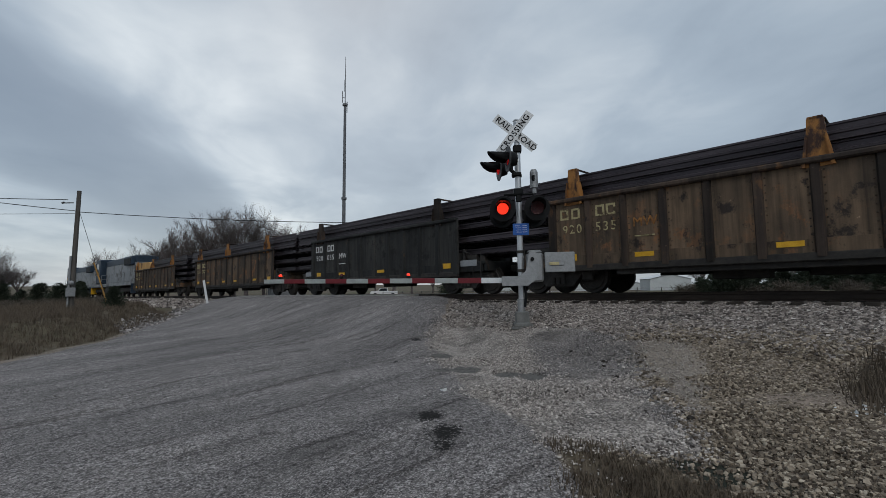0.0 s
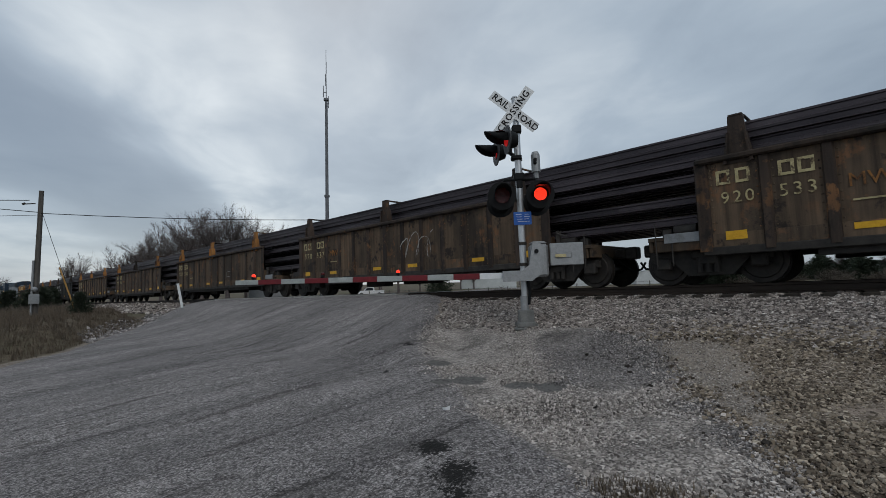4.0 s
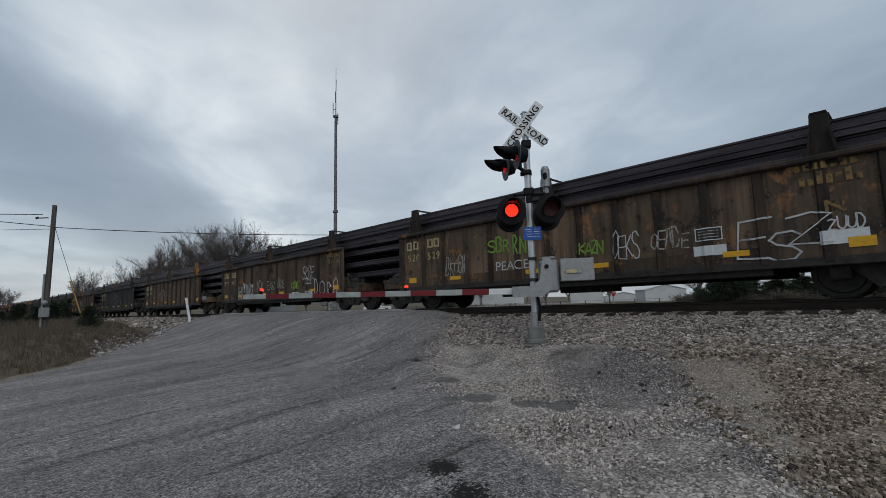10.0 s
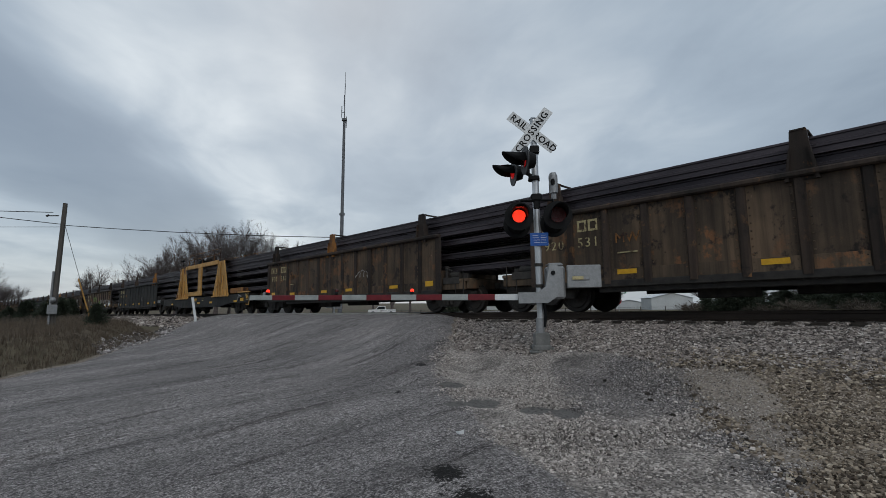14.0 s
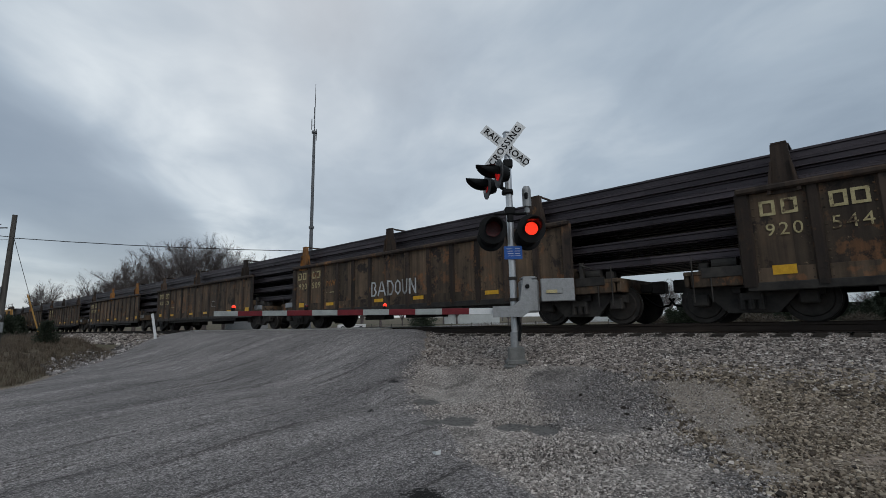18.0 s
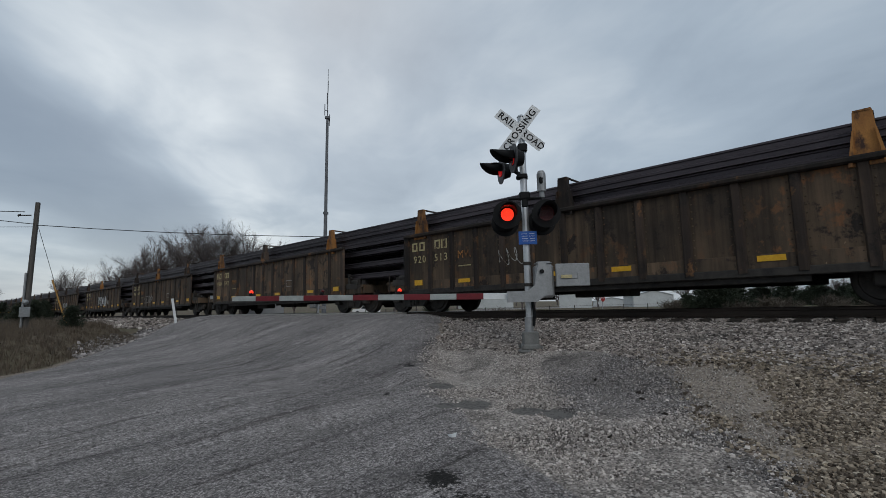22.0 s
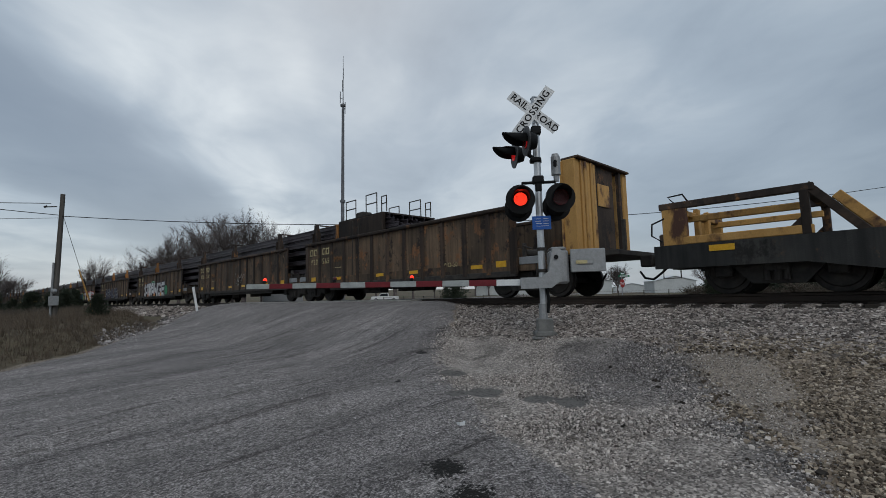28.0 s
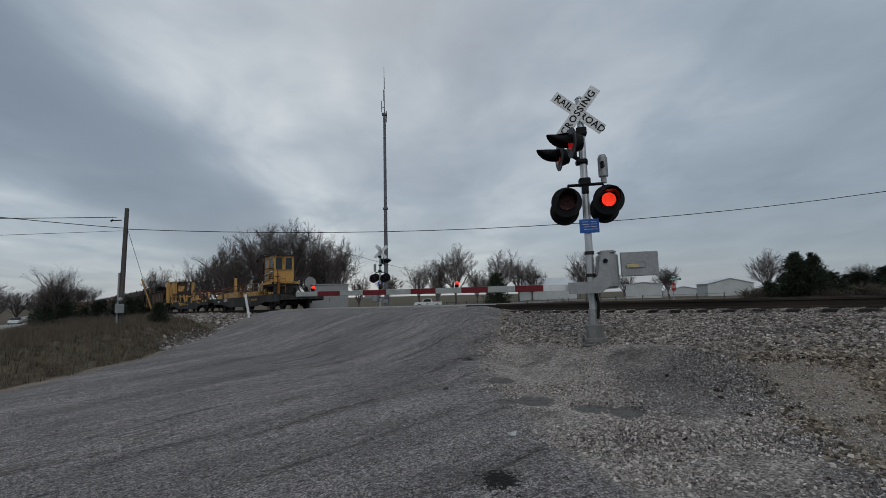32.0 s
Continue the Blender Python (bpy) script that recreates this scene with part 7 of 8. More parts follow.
def wire(a, b, sag, name="overhead_wire", r=0.02):
    a, b = Vector(a), Vector(b)
    bm = bmesh.new()
    pts = []
    for i in range(25):
        f = i / 24
        p = a.lerp(b, f)
        p.z -= sag * 4 * f * (1 - f)
        pts.append(p)
    path(bm, pts, r, 5)
    ob = new(name, mesh_of(name, bm, WIREM))
    return tagged(ob, "thin black overhead wire between poles", "wire", kind="structure")


wire((2.95, 33.8, 4.4), (58, -8, 10.0), 2.5)
wire((2.95, 33.8, 4.45), (-40, 35, 10.5), 1.2)
wire((2.6, 33.8, 5.05), (-40, 34, 3.2), 0.6)
wire((2.95, 33.8, 4.3), (-60, 60, 2.4), 0.5, r=0.012)
wire((21.4, 55.8, 7.3), (47.0, 60.8, 2.9), 0.3, "service_wire")


# ---- trees ----
def bare_tree_meshes(seed, limbs, spread, tall):
    """A winter tree about ten metres high: a forked trunk, rising limbs, boughs, branches and fine twigs."""
    rnd = random.Random(seed)
    tv, tf, cv, cf = [], [], [], []

    def tube(vs, fs, pts, radii, k):
        first = len(vs)
        for i, (p, r) in enumerate(zip(pts, radii)):
            d = (pts[min(i + 1, len(pts) - 1)] - pts[max(i - 1, 0)]).normalized()
            s = d.orthogonal().normalized()
            t = d.cross(s)
            for j in range(k):
                a = 6.2832 * j / k
                vs.append(p + (s * math.cos(a) + t * math.sin(a)) * r)
        for i in range(len(pts) - 1):
            for j in range(k):
                a, b = first + i * k + j, first + i * k + (j + 1) % k
                fs.append((a, b, b + k, a + k))

    def aside(d, angle):
        """d, leaned over by the angle to a random side."""
        s = d.orthogonal().normalized()
        s.rotate(Matrix.Rotation(rnd.uniform(0, 6.2832), 3, d))
        return (d * math.cos(angle) + s * math.sin(angle)).normalized()

    def grow(p, d, length, r, level):
        n = 6 if level < 2 else 4
        pts, dirs = [p], [d]
        for _ in range(n):
            d = (d + Vector((rnd.gauss(0, 0.075), rnd.gauss(0, 0.075), rnd.gauss(0.1, 0.05)))).normalized()
            p = p + d * (length / n)
            pts.append(p)
            dirs.append(d)
        radii = [r * (1 - 0.72 * i / n) for i in range(n + 1)]
        tube(tv if level < 2 else cv, tf if level < 2 else cf, pts, radii, (7, 6, 4, 3)[level])
        kids = (0, 10, 8, 0)[level]
        for c in range(kids):
            f = 0.22 + 0.78 * (c + rnd.random()) / kids
            i = min(int(f * n), n - 1)
            q = pts[i].lerp(pts[i + 1], f * n - i)
            grow(q, aside(dirs[i], rnd.uniform(0.35, 0.75)), length * rnd.uniform(0.34, 0.56) * (1.15 - 0.4 * f), radii[i] * 0.55, level + 1)
        if level >= 2:
            for c in range(15 if level == 3 else 10):
                f = rnd.uniform(0.15, 1)
                i = min(int(f * n), n - 1)
                q = pts[i].lerp(pts[i + 1], f * n - i)
                e = aside(dirs[i], rnd.uniform(0.2, 0.8))
                s = e.orthogonal().normalized() * 0.0065
                ln = rnd.uniform(0.3, 0.85)
                k = len(cv)
                cv.extend([q - s, q + s, q + e * ln])
                cf.append((k, k + 1, k + 2))
    trunk = tall * 0.2
    tube(tv, tf, [Vector((0, 0, -0.2)), Vector((0.03, 0, trunk * 0.5)), Vector((0, 0.03, trunk)), Vector((0, 0, trunk * 1.4))], [0.26, 0.2, 0.17, 0.12], 8)
    for c in range(limbs):
        lean = spread * (0.15 + 0.85 * (c + rnd.random()) / limbs)
        turn = c * 2.4 + rnd.uniform(-0.4, 0.4)
        d = Vector((math.sin(lean) * math.cos(turn), math.sin(lean) * math.sin(turn), math.cos(lean)))
        grow(Vector((0, 0, trunk * rnd.uniform(0.7, 1.3))), d, tall * rnd.uniform(0.58, 0.74) * (1.06 - 0.3 * lean), rnd.uniform(0.09, 0.13), 1)
    top = max(p.z for p in cv)
    out = []
    for nm, v, f in (("trunk", tv, tf), ("crown", cv, cf)):
        me = bpy.data.meshes.new(nm)
        me.from_pydata([(p.x, p.y, p.z * 10.0 / top) for p in v], [], f)
        me.materials.append(BARK)
        out.append(me)
    return out


def cedar_mesh(seed, w, h, n, leaf):
    """Cedar foliage: sprays along many ragged boughs, denser towards the foot."""
    rnd = random.Random(seed)
    v, f = [], []
    tops = [(rnd.uniform(-0.2, 0.2) * w, rnd.uniform(-0.2, 0.2) * w, rnd.uniform(0.72, 1.0)) for _ in range(3)] + [(0, 0, 1.0)]
    for _ in range(n):
        ox, oy, th = tops[rnd.randrange(4)]
        z = rnd.random() ** 1.25
        a = rnd.uniform(0, 6.283)
        reach = w * 0.5 * ((1 - z) ** 0.62 * (0.62 + 0.38 * min(1, z * 5))) * rnd.uniform(0.5, 1.08)
        c, s = math.cos(a), math.sin(a)
        rise = rnd.uniform(0.1, 0.5)
        for k in range(26):
            t = rnd.random() ** 0.6
            r = reach * t
            p = Vector((ox * (1 - z * 0.3) + r * c, oy * (1 - z * 0.3) + r * s, z * th * h + r * rise)) + Vector((rnd.gauss(0, 1), rnd.gauss(0, 1), rnd.gauss(0, 1))) * leaf * 0.45
            d = Vector((c + rnd.gauss(0, 0.5), s + rnd.gauss(0, 0.5), rnd.uniform(0.1, 1.2))).normalized()
            q = Vector((rnd.gauss(0, 1), rnd.gauss(0, 1), rnd.gauss(0, 1))).cross(d).normalized() * leaf * 0.2
            i = len(v)
            v += [p - q, p + q, p + d * leaf * rnd.uniform(0.7, 1.9)]
            f.append((i, i + 1, i + 2))
    top = max(p.z for p in v)
    me = bpy.data.meshes.new("crown")
    me.from_pydata([(p.x, p.y, p.z * h / top) for p in v], [], f)
    me.materials.append(CEDAR)
    return me


TREES = [bare_tree_meshes(11, 10, 0.75, 10), bare_tree_meshes(23, 9, 0.62, 10), bare_tree_meshes(37, 11, 0.85, 10), bare_tree_meshes(41, 9, 0.7, 10)]


def bare_tree(x, y, h, kind, turn, fat=1.0):
    z = float(ground_z(x, y))
    tr = thing("bare_tree", "leafless grey-brown winter tree with fine twigs", "tree", pose(x, y, z, 0, 0, turn) @ Matrix.Diagonal((h / 10 * fat, h / 10 * fat, h / 10, 1)), group="bare winter trees")
    part("trunk", TREES[kind][0], BARK, tr)
    part("crown", TREES[kind][1], BARK, tr)
    return tr


CEDARS = [cedar_mesh(5, 5.0, 6.0, 420, 0.26), cedar_mesh(6, 5.8, 6.0, 420, 0.26)]


def scrub_mesh(seed, w, h):
    """Leafless brush: many thin stems from one root, each with short twigs."""
    rnd = random.Random(seed)
    v, f = [], []

    def blade(p, d, ln, wd):
        q = Vector((rnd.gauss(0, 1), rnd.gauss(0, 1), rnd.gauss(0, 1))).cross(d).normalized() * wd
        i = len(v)
        v.extend([p - q, p + q, p + d * ln])
        f.append((i, i + 1, i + 2))
    for _ in range(85):
        a, out = rnd.uniform(0, 6.283), rnd.random() ** 0.7
        tip = Vector((math.cos(a) * w * 0.5 * out, math.sin(a) * w * 0.5 * out, h * rnd.uniform(0.45, 1.0) * (1 - 0.35 * out)))
        root = Vector((rnd.gauss(0, 0.12) * w, rnd.gauss(0, 0.12) * w, -0.05))
        d = (tip - root).normalized()
        blade(root, d, (tip - root).length, 0.022)
        for _ in range(34):
            t = rnd.uniform(0.15, 1.0)
            e = (d + Vector((rnd.gauss(0, 0.6), rnd.gauss(0, 0.6), rnd.gauss(0.1, 0.5)))).normalized()
            blade(root.lerp(tip, t), e, h * rnd.uniform(0.08, 0.26), 0.016)
    me = bpy.data.meshes.new("crown")
    me.from_pydata([tuple(p) for p in v], [], f)
    me.materials.append(BRUSH)
    return me


SCRUB = [scrub_mesh(8, 3.0, 2.4), scrub_mesh(9, 3.6, 2.2)]


def cedar(x, y, h, kind=0, fat=1.0):
    z = float(ground_z(x, y))
    tr = thing("cedar_tree", "dark green cedar tree with dense ragged foliage", "tree", pose(x, y, z, 0, 0, x * 37 % 360) @ Matrix.Diagonal((h / 6 * fat, h / 6 * fat, h / 6, 1)), group="cedar trees")
    part("trunk", R((0, 0, -0.2), (0, 0, 4.2), 0.14, 0.04, 8), BARK, tr)
    part("crown", CEDARS[kind], CEDAR, tr)
    return tr


def scrub(x, y, h, kind=0, fat=1.0):
    z = float(ground_z(x, y))
    tr = thing("scrub_bush", "brown leafless scrub bush", "bush", pose(x, y, z, 0, 0, x * 53 % 360) @ Matrix.Diagonal((h / 2.4 * fat, h / 2.4 * fat, h / 2.4, 1)), group="scrub bushes")
    part("stems", path(path(R((0, 0, -0.1), (0.2, 0.1, 1.6), 0.04, 0.015, 5), [(0, 0, 0), (-0.4, 0.2, 1.5)], 0.025), [(0, 0, 0), (0.1, -0.5, 1.4)], 0.025), BARK, tr)
    part("crown", SCRUB[kind], BRUSH, tr)
    return tr


for i, (x, y, h) in enumerate(((16.4, 95.3, 8.3), (18.1, 89.9, 10.2), (19.8, 79.3, 12.5), (23.9, 84.4, 12.2), (23.4, 73.1, 14.2), (24.8, 67.4, 14.2), (29.2, 72.1, 13.6), (31.0, 67.0, 12.0), (29.3, 84.9, 13.4), (33.9, 78.8, 11.0), (21.3, 94.3, 10.5), (11, 92, 8.0))):
    bare_tree(x, y, h * 1.04, i % 4, i * 67, 1.0)
for i, (x, y, h) in enumerate(((63.4, 92.2, 11.5), (67, 83.2, 15.5), (62.5, 84, 12), (77.9, 80.2, 13.5), (84, 80.5, 12), (90.2, 81.8, 11), (74, 84, 9), (61.8, 45.5, 9), (66, 46, 8), (81.6, 28.2, 8.4), (50, 96, 9), (38, 88, 9), (118, 62, 9))):
    bare_tree(x, y, h * 0.93, (i + 1) % 4, i * 41, 0.9)
for i in range(9):
    bare_tree(60 + i * 17, 175 - i * 9, 9 + i % 3, i % 4, i * 53, 1.4)
cedar(67.9, 20.6, 6.0, 0, 0.95)
cedar(67.4, 19.0, 5.7, 1, 0.9)
cedar(68.6, 22.2, 3.4, 1, 0.9)
cedar(42.6, 44.8, 4.9, 0, 0.8)
for i in range(34):
    f = i / 33
    cedar(150 - 46 * f + 4 * math.sin(i * 2.4), 34 - 62 * f, 4.6 + 1.1 * math.sin(i * 1.7) + 0.7 * math.sin(i * 4.1), i % 2, 1.5)
for i in range(9):
    bare_tree(158 - 6 * i, 40 - 8.5 * i, 6.5 + 1.2 * math.sin(i * 2.2), i % 4, i * 77, 1.3)
cedar(70.5, 18.0, 3.4, 0, 1.2)
cedar(66.0, 22.8, 2.6, 1, 1.3)
for i, (x, y, h) in enumerate(((64, 24, 2.0), (66, 17, 1.8), (72, 15.5, 2.2), (76, 14.0, 2.0), (80, 10, 2.3), (78, 5, 2.0), (70, 8, 1.4))):
    scrub(x, y, h, i % 2, 1.6)
for i, (x, y, h) in enumerate(((-1.1, 76.5, 4.6), (-0.2, 75, 3.2), (3.3, 71.5, 3.0), (4.8, 70, 2.8), (6.2, 73, 2.8), (-2.4, 80, 3.0), (7.4, 78, 2.6), (1.6, 74, 2.4))):
    cedar(x, y, h, i % 2, 1.15)
bare_tree(-0.7, 76, 8.2, 1, 40, 0.95)
bare_tree(-1.9, 77, 6.6, 3, 10, 0.95)
bare_tree(-9.5, 96, 8.0, 2, 80, 1.1)
bare_tree(-12, 104, 8.5, 0, 130, 1.1)
for i in range(6):
    bare_tree(-14 + i * 3.4, 150 + i * 7, 9, i % 4, 31 * i, 1.3)
for i, (x, y, h) in enumerate(((1.5, 58, 1.3), (4, 56, 1.1), (-2.0, 62, 1.4), (6, 60, 1.1), (-0.2, 57, 1.2), (2.8, 60, 1.4), (5.0, 54, 0.9), (7, 57, 0.9), (0.6, 63, 1.5), (3.6, 64, 1.4), (32.3, 26.5, 1.5), (5.2, 37.5, 0.7))):
    scrub(x, y, h, i % 2, 1.5)
cedar(4.3, 29.2, 1.15, 0, 1.0)


# ---- sheds ----
def shed(x, y, turn, w, l, h, rise, name="metal_shed", label="white metal-sided farm shed with a pale gable roof"):
    z = float(ground_z(x, y)) - 0.1
    sh = thing(name, label, "shed", pose(x, y, z, 0, 0, turn), group="farm sheds")
    bm = bmesh.new()
    prism(bm, [(-w / 2, 0), (w / 2, 0), (w / 2, h), (0, h + rise), (-w / 2, h)], -l / 2, l / 2)
    part("shell", bm, SHEDWHITE, sh)
    for s in (1, -1):
        bm = bmesh.new()
        prism(bm, [(s * (w / 2 + 0.3), h - 0.05), (0, h + rise + 0.08), (0, h + rise + 0.16), (s * (w / 2 + 0.3), h + 0.03)], -l / 2 - 0.25, l / 2 + 0.25)
        part("roof", bm, SHEDROOF, sh)
    # doorway: a flat panel whose near-black colour stands for the shade inside
    part("door", B(((w / 2 + 0.02, 0, h * 0.42), (0.05, l * 0.3, h * 0.8))), SHEDSHADE, sh)
    return sh


shed(121.5, 50.4, -50, 9.4, 8.5, 2.9, 1.1)
shed(105.1, 61.2, -58, 7.4, 6, 3.2, 0.4, label="white metal shed with a low dark-edged roof")
shed(136, 67.1, -60, 10, 7, 1.6, 1.0, label="low weathered barn with a dull roof")
shed(96.3, 82.5, 44, 9, 14, 3.6, 1.9, label="long pale metal shed with a green gable")
part("green_gable", B(((0, -7.04, 4.3), (4.6, 0.05, 1.2))), SHEDGREEN, bpy.data.objects["metal_shed.003"])


# ---- things beyond the crossing ----
def cabinet(x, y, turn, w, dp, h, name, label):
    z = float(ground_z(x, y)) - 0.05
    cb = thing(name, label, "cabinet", pose(x, y, z, 0, 0, turn), group="signal cabinets")
    part("housing", B(((0, 0, h / 2), (w, dp, h)), bevel=0.02), GALV, cb)
    part("roof", B(((0, 0, h + 0.04), (w + 0.16, dp + 0.16, 0.08)), bevel=0.02), GALV, cb)
    part("door", B(((-w * 0.22, -dp / 2 - 0.012, h * 0.5), (w * 0.4, 0.024, h * 0.86)), bevel=0.005), GALV, cb)
    part("door", B(((w * 0.22, -dp / 2 - 0.012, h * 0.5), (w * 0.4, 0.024, h * 0.86)), bevel=0.005), GALV, cb)
    part("handle", B(((-0.05, -dp / 2 - 0.04, h * 0.5), (0.03, 0.04, 0.2))), BLACK, cb)
    return cb


cabinet(15.7, 34.4, -22, 2.6, 1.6, 2.1, "signal_bungalow", "galvanised silver signal cabinet beside the crossing")
cabinet(26.1, 56.1, -25, 2.3, 2.0, 2.9, "equipment_hut", "small white equipment hut at the foot of the radio mast")


def round_sign(x, y, z, r):
    gz = float(ground_z(x, y))
    sg = thing("round_sign", "back of a round metal road sign on a post", "sign", pose(x, y, gz, 0, 0, -35))
    part("post", B(((0, 0, (z - gz) / 2), (0.07, 0.05, z - gz + r)), bevel=0.008), GALV, sg)
    part("disc", R((0, -0.05, z - gz), (0, -0.035, z - gz), r, seg=32), GALV, sg)
    return sg


round_sign(15.2, 36.8, 1.44, 0.42)


def stop_sign(x, y):
    gz = float(ground_z(x, y))
    sg = thing("stop_sign", "red octagonal stop sign with green street-name blades", "stop sign", pose(x, y, gz, 0, 0, -4))
    h = 0.52 - gz
    part("post", B(((0, 0, (h + 0.75) / 2), (0.07, 0.05, h + 0.75)), bevel=0.008), GALV, sg)
    face = part("octagon", rod(bmesh.new(), (0, -0.06, h), (0, -0.045, h), 0.42, seg=8), SIGNRED, sg)
    part("lettering", text_mesh("STOP", 0.3, SIGNW), None, face, at=pose(0, -0.066, h, 90, 0, 0))
    for k, a in enumerate((-58, 8)):
        bl = part("street_blade", B(((0.2, 0, 0), (1.0, 0.012, 0.2)), bevel=0.003), SIGNGREEN, sg, at=pose(0, 0, h + 0.7 + 0.22 * k, 0, 0, a))
        part("name_bar", B(((0.2, -0.009, 0), (0.7, 0.004, 0.09))), SIGNW, bl)
    return sg


stop_sign(43.9, 23.2)


def marker_post():
    mp = thing("marker_post", "leaning white plastic marker post beside the road", "marker post", pose(7.97, 26.57, -0.95, 0, -10, -20))
    part("post", B(((0, 0, 0.72), (0.11, 0.035, 1.44)), bevel=0.006), SIGNW, mp)
    part("cap", B(((0, 0, 1.45), (0.12, 0.045, 0.05)), bevel=0.006), SIGNW, mp)


marker_post()


def fence(x0, y0, x1, y1, n, label="weathered wire fence with wooden posts"):
    fc = thing("fence", label, "fence", group="field fences")
    tops = []
    for i in range(n):
        f = i / (n - 1)
        x, y = x0 + (x1 - x0) * f, y0 + (y1 - y0) * f
        z = float(ground_z(x, y))
        part("post", R((x, y, z - 0.2), (x + random.uniform(-0.05, 0.05), y, z + 1.25), 0.07, 0.06, 6), WOODPOLE, fc)
        tops.append((x, y, z))
    for h in (0.45, 0.8, 1.15):
        part("wire", path(bmesh.new(), [(x, y, z + h) for x, y, z in tops], 0.012, 4), WIREM, fc)


fence(37, 52, 52, 38, 9)
fence(52, 38, 84, 10, 14)


def pickup(x, y, turn):
    z = float(ground_z(x, y))
    pk = thing("pickup_truck", "white pickup truck standing on the far road", "pickup truck", pose(x, y, z, 0, 0, turn))
    bm = bmesh.new()
    prism(bm, [(-2.7, 0.5), (2.6, 0.5), (2.7, 0.85), (2.6, 1.05), (1.3, 1.12), (-2.7, 1.12)], -0.92, 0.92)
    part("body", bm, CARWHITE, pk)
    bm = bmesh.new()
    prism(bm, [(1.3, 1.1), (0.75, 1.72), (-0.65, 1.75), (-0.85, 1.1)], -0.8, 0.8)
    cab = part("cab", bm, CARWHITE, pk)
    for s in (1, -1):
        bm = bmesh.new()
        prism(bm, [(1.08, 1.15), (0.68, 1.64), (-0.5, 1.66), (-0.6, 1.15)], s * 0.79, s * 0.815)
        part("side_window", bm, DARKGLASS, cab)
        for wx in (1.7, -1.75):
            w = part("wheel", R((wx, s * 0.72, 0.38), (wx, s * 0.95, 0.38), 0.38, seg=20), TYRE, pk)
            part("rim", R((wx, s * 0.94, 0.38), (wx, s * 0.96, 0.38), 0.22, seg=16), ALU, w)
        part("head_lamp", B(((2.62, s * 0.72, 0.88), (0.08, 0.3, 0.18)), bevel=0.02), SIGNW, pk)
    part("bumper", B(((2.72, 0, 0.55), (0.14, 1.8, 0.22)), bevel=0.03), ALU, pk)
    part("windscreen", prism(bmesh.new(), [(1.31, 1.13), (1.33, 1.14), (0.8, 1.71), (0.78, 1.7)], -0.72, 0.72), DARKGLASS, cab)
    part("bed_floor", B(((-1.8, 0, 1.126), (1.6, 1.5, 0.01))), BLACK, pk)
    return pk


pickup(56.3, 78.8, 145)


def sedan(x, y, turn):
    z = float(ground_z(x, y))
    sd = thing("sedan_car", "light-coloured car far down the side road", "car", pose(x, y, z, 0, 0, turn))
    part("body", prism(bmesh.new(), [(-2.2, 0.35), (2.2, 0.35), (2.2, 0.75), (1.1, 0.95), (-1.9, 0.98), (-2.2, 0.8)], -0.88, 0.88), CARWHITE, sd)
    part("cabin", prism(bmesh.new(), [(1.1, 0.94), (0.4, 1.42), (-1.1, 1.42), (-1.8, 0.96)], -0.74, 0.74), DARKGLASS, sd)
    for s in (1, -1):
        for wx in (1.4, -1.4):
            part("wheel", R((wx, s * 0.7, 0.32), (wx, s * 0.9, 0.32), 0.32, seg=16), TYRE, sd)
        part("head_lamp", B(((2.19, s * 0.62, 0.66), (0.06, 0.3, 0.14)), bevel=0.02), SIGNW, sd)
    return sd


sedan(-9.6, 141, -95)


def side_road():
    """The road that runs along the railway, pale and narrow."""
    ys = np.concatenate([np.arange(24, 120, 4.0), np.arange(120, 520, 16.0)])
    verts, faces = [], []
    for y in ys:
        for x in (-14.5, -11.0, -7.2):
            verts.append((x, y, float(ground_z(x, y)) + 0.03))
    for i in range(len(ys) - 1):
        for k in range(2):
            a = i * 3 + k
            faces.append((a, a + 1, a + 4, a + 3))
    me = bpy.data.meshes.new("side_road")
    me.from_pydata(verts, [], faces)
    me.materials.append(CONC)
    tagged(new("side_road", me), "pale asphalt side road along the railway", "road", kind="structure")


side_road()


# ---- loose stones and grass ----
def stone_material(name, stops):
    m = bpy.data.materials.new(name)
    m.use_nodes = True
    nt = m.node_tree
    N, L = nt.nodes.new, nt.links.new
    b = nt.nodes["Principled BSDF"]
    geo, ramp = N("ShaderNodeNewGeometry"), N("ShaderNodeValToRGB")
    els = ramp.color_ramp.elements
    for i, (p, c) in enumerate(stops):
        e = els[i] if i < 2 else els.new(p)
        e.position, e.color = p, (*c, 1)
    L(geo.outputs["Random Per Island"], ramp.inputs[0])
    n = N("ShaderNodeTexNoise")
    n.inputs["Scale"].default_value, n.inputs["Detail"].default_value = 45.0, 4.0
    L(geo.outputs["Position"], n.inputs["Vector"])
    mx = N("ShaderNodeMixRGB")
    mx.blend_type = "OVERLAY"
    mx.inputs[0].default_value = 0.5
    L(ramp.outputs[0], mx.inputs[1])
    L(n.outputs[0], mx.inputs[2])
    L(mx.outputs[0], b.inputs["Base Color"])
    b.inputs["Roughness"].default_value, b.inputs["Specular IOR Level"].default_value = 0.88, 0.25
    return m


GREYSTONE = stone_material("ballast_stone", ((0.0, (0.045, 0.037, 0.034)), (1.0, (0.58, 0.53, 0.49)), (0.25, (0.13, 0.112, 0.102)), (0.55, (0.245, 0.212, 0.19)), (0.85, (0.37, 0.325, 0.292))))
PALESTONE = stone_material("pale_gravel", ((0.0, (0.065, 0.054, 0.05)), (1.0, (0.67, 0.612, 0.568)), (0.3, (0.24, 0.213, 0.195)), (0.7, (0.41, 0.368, 0.336))))
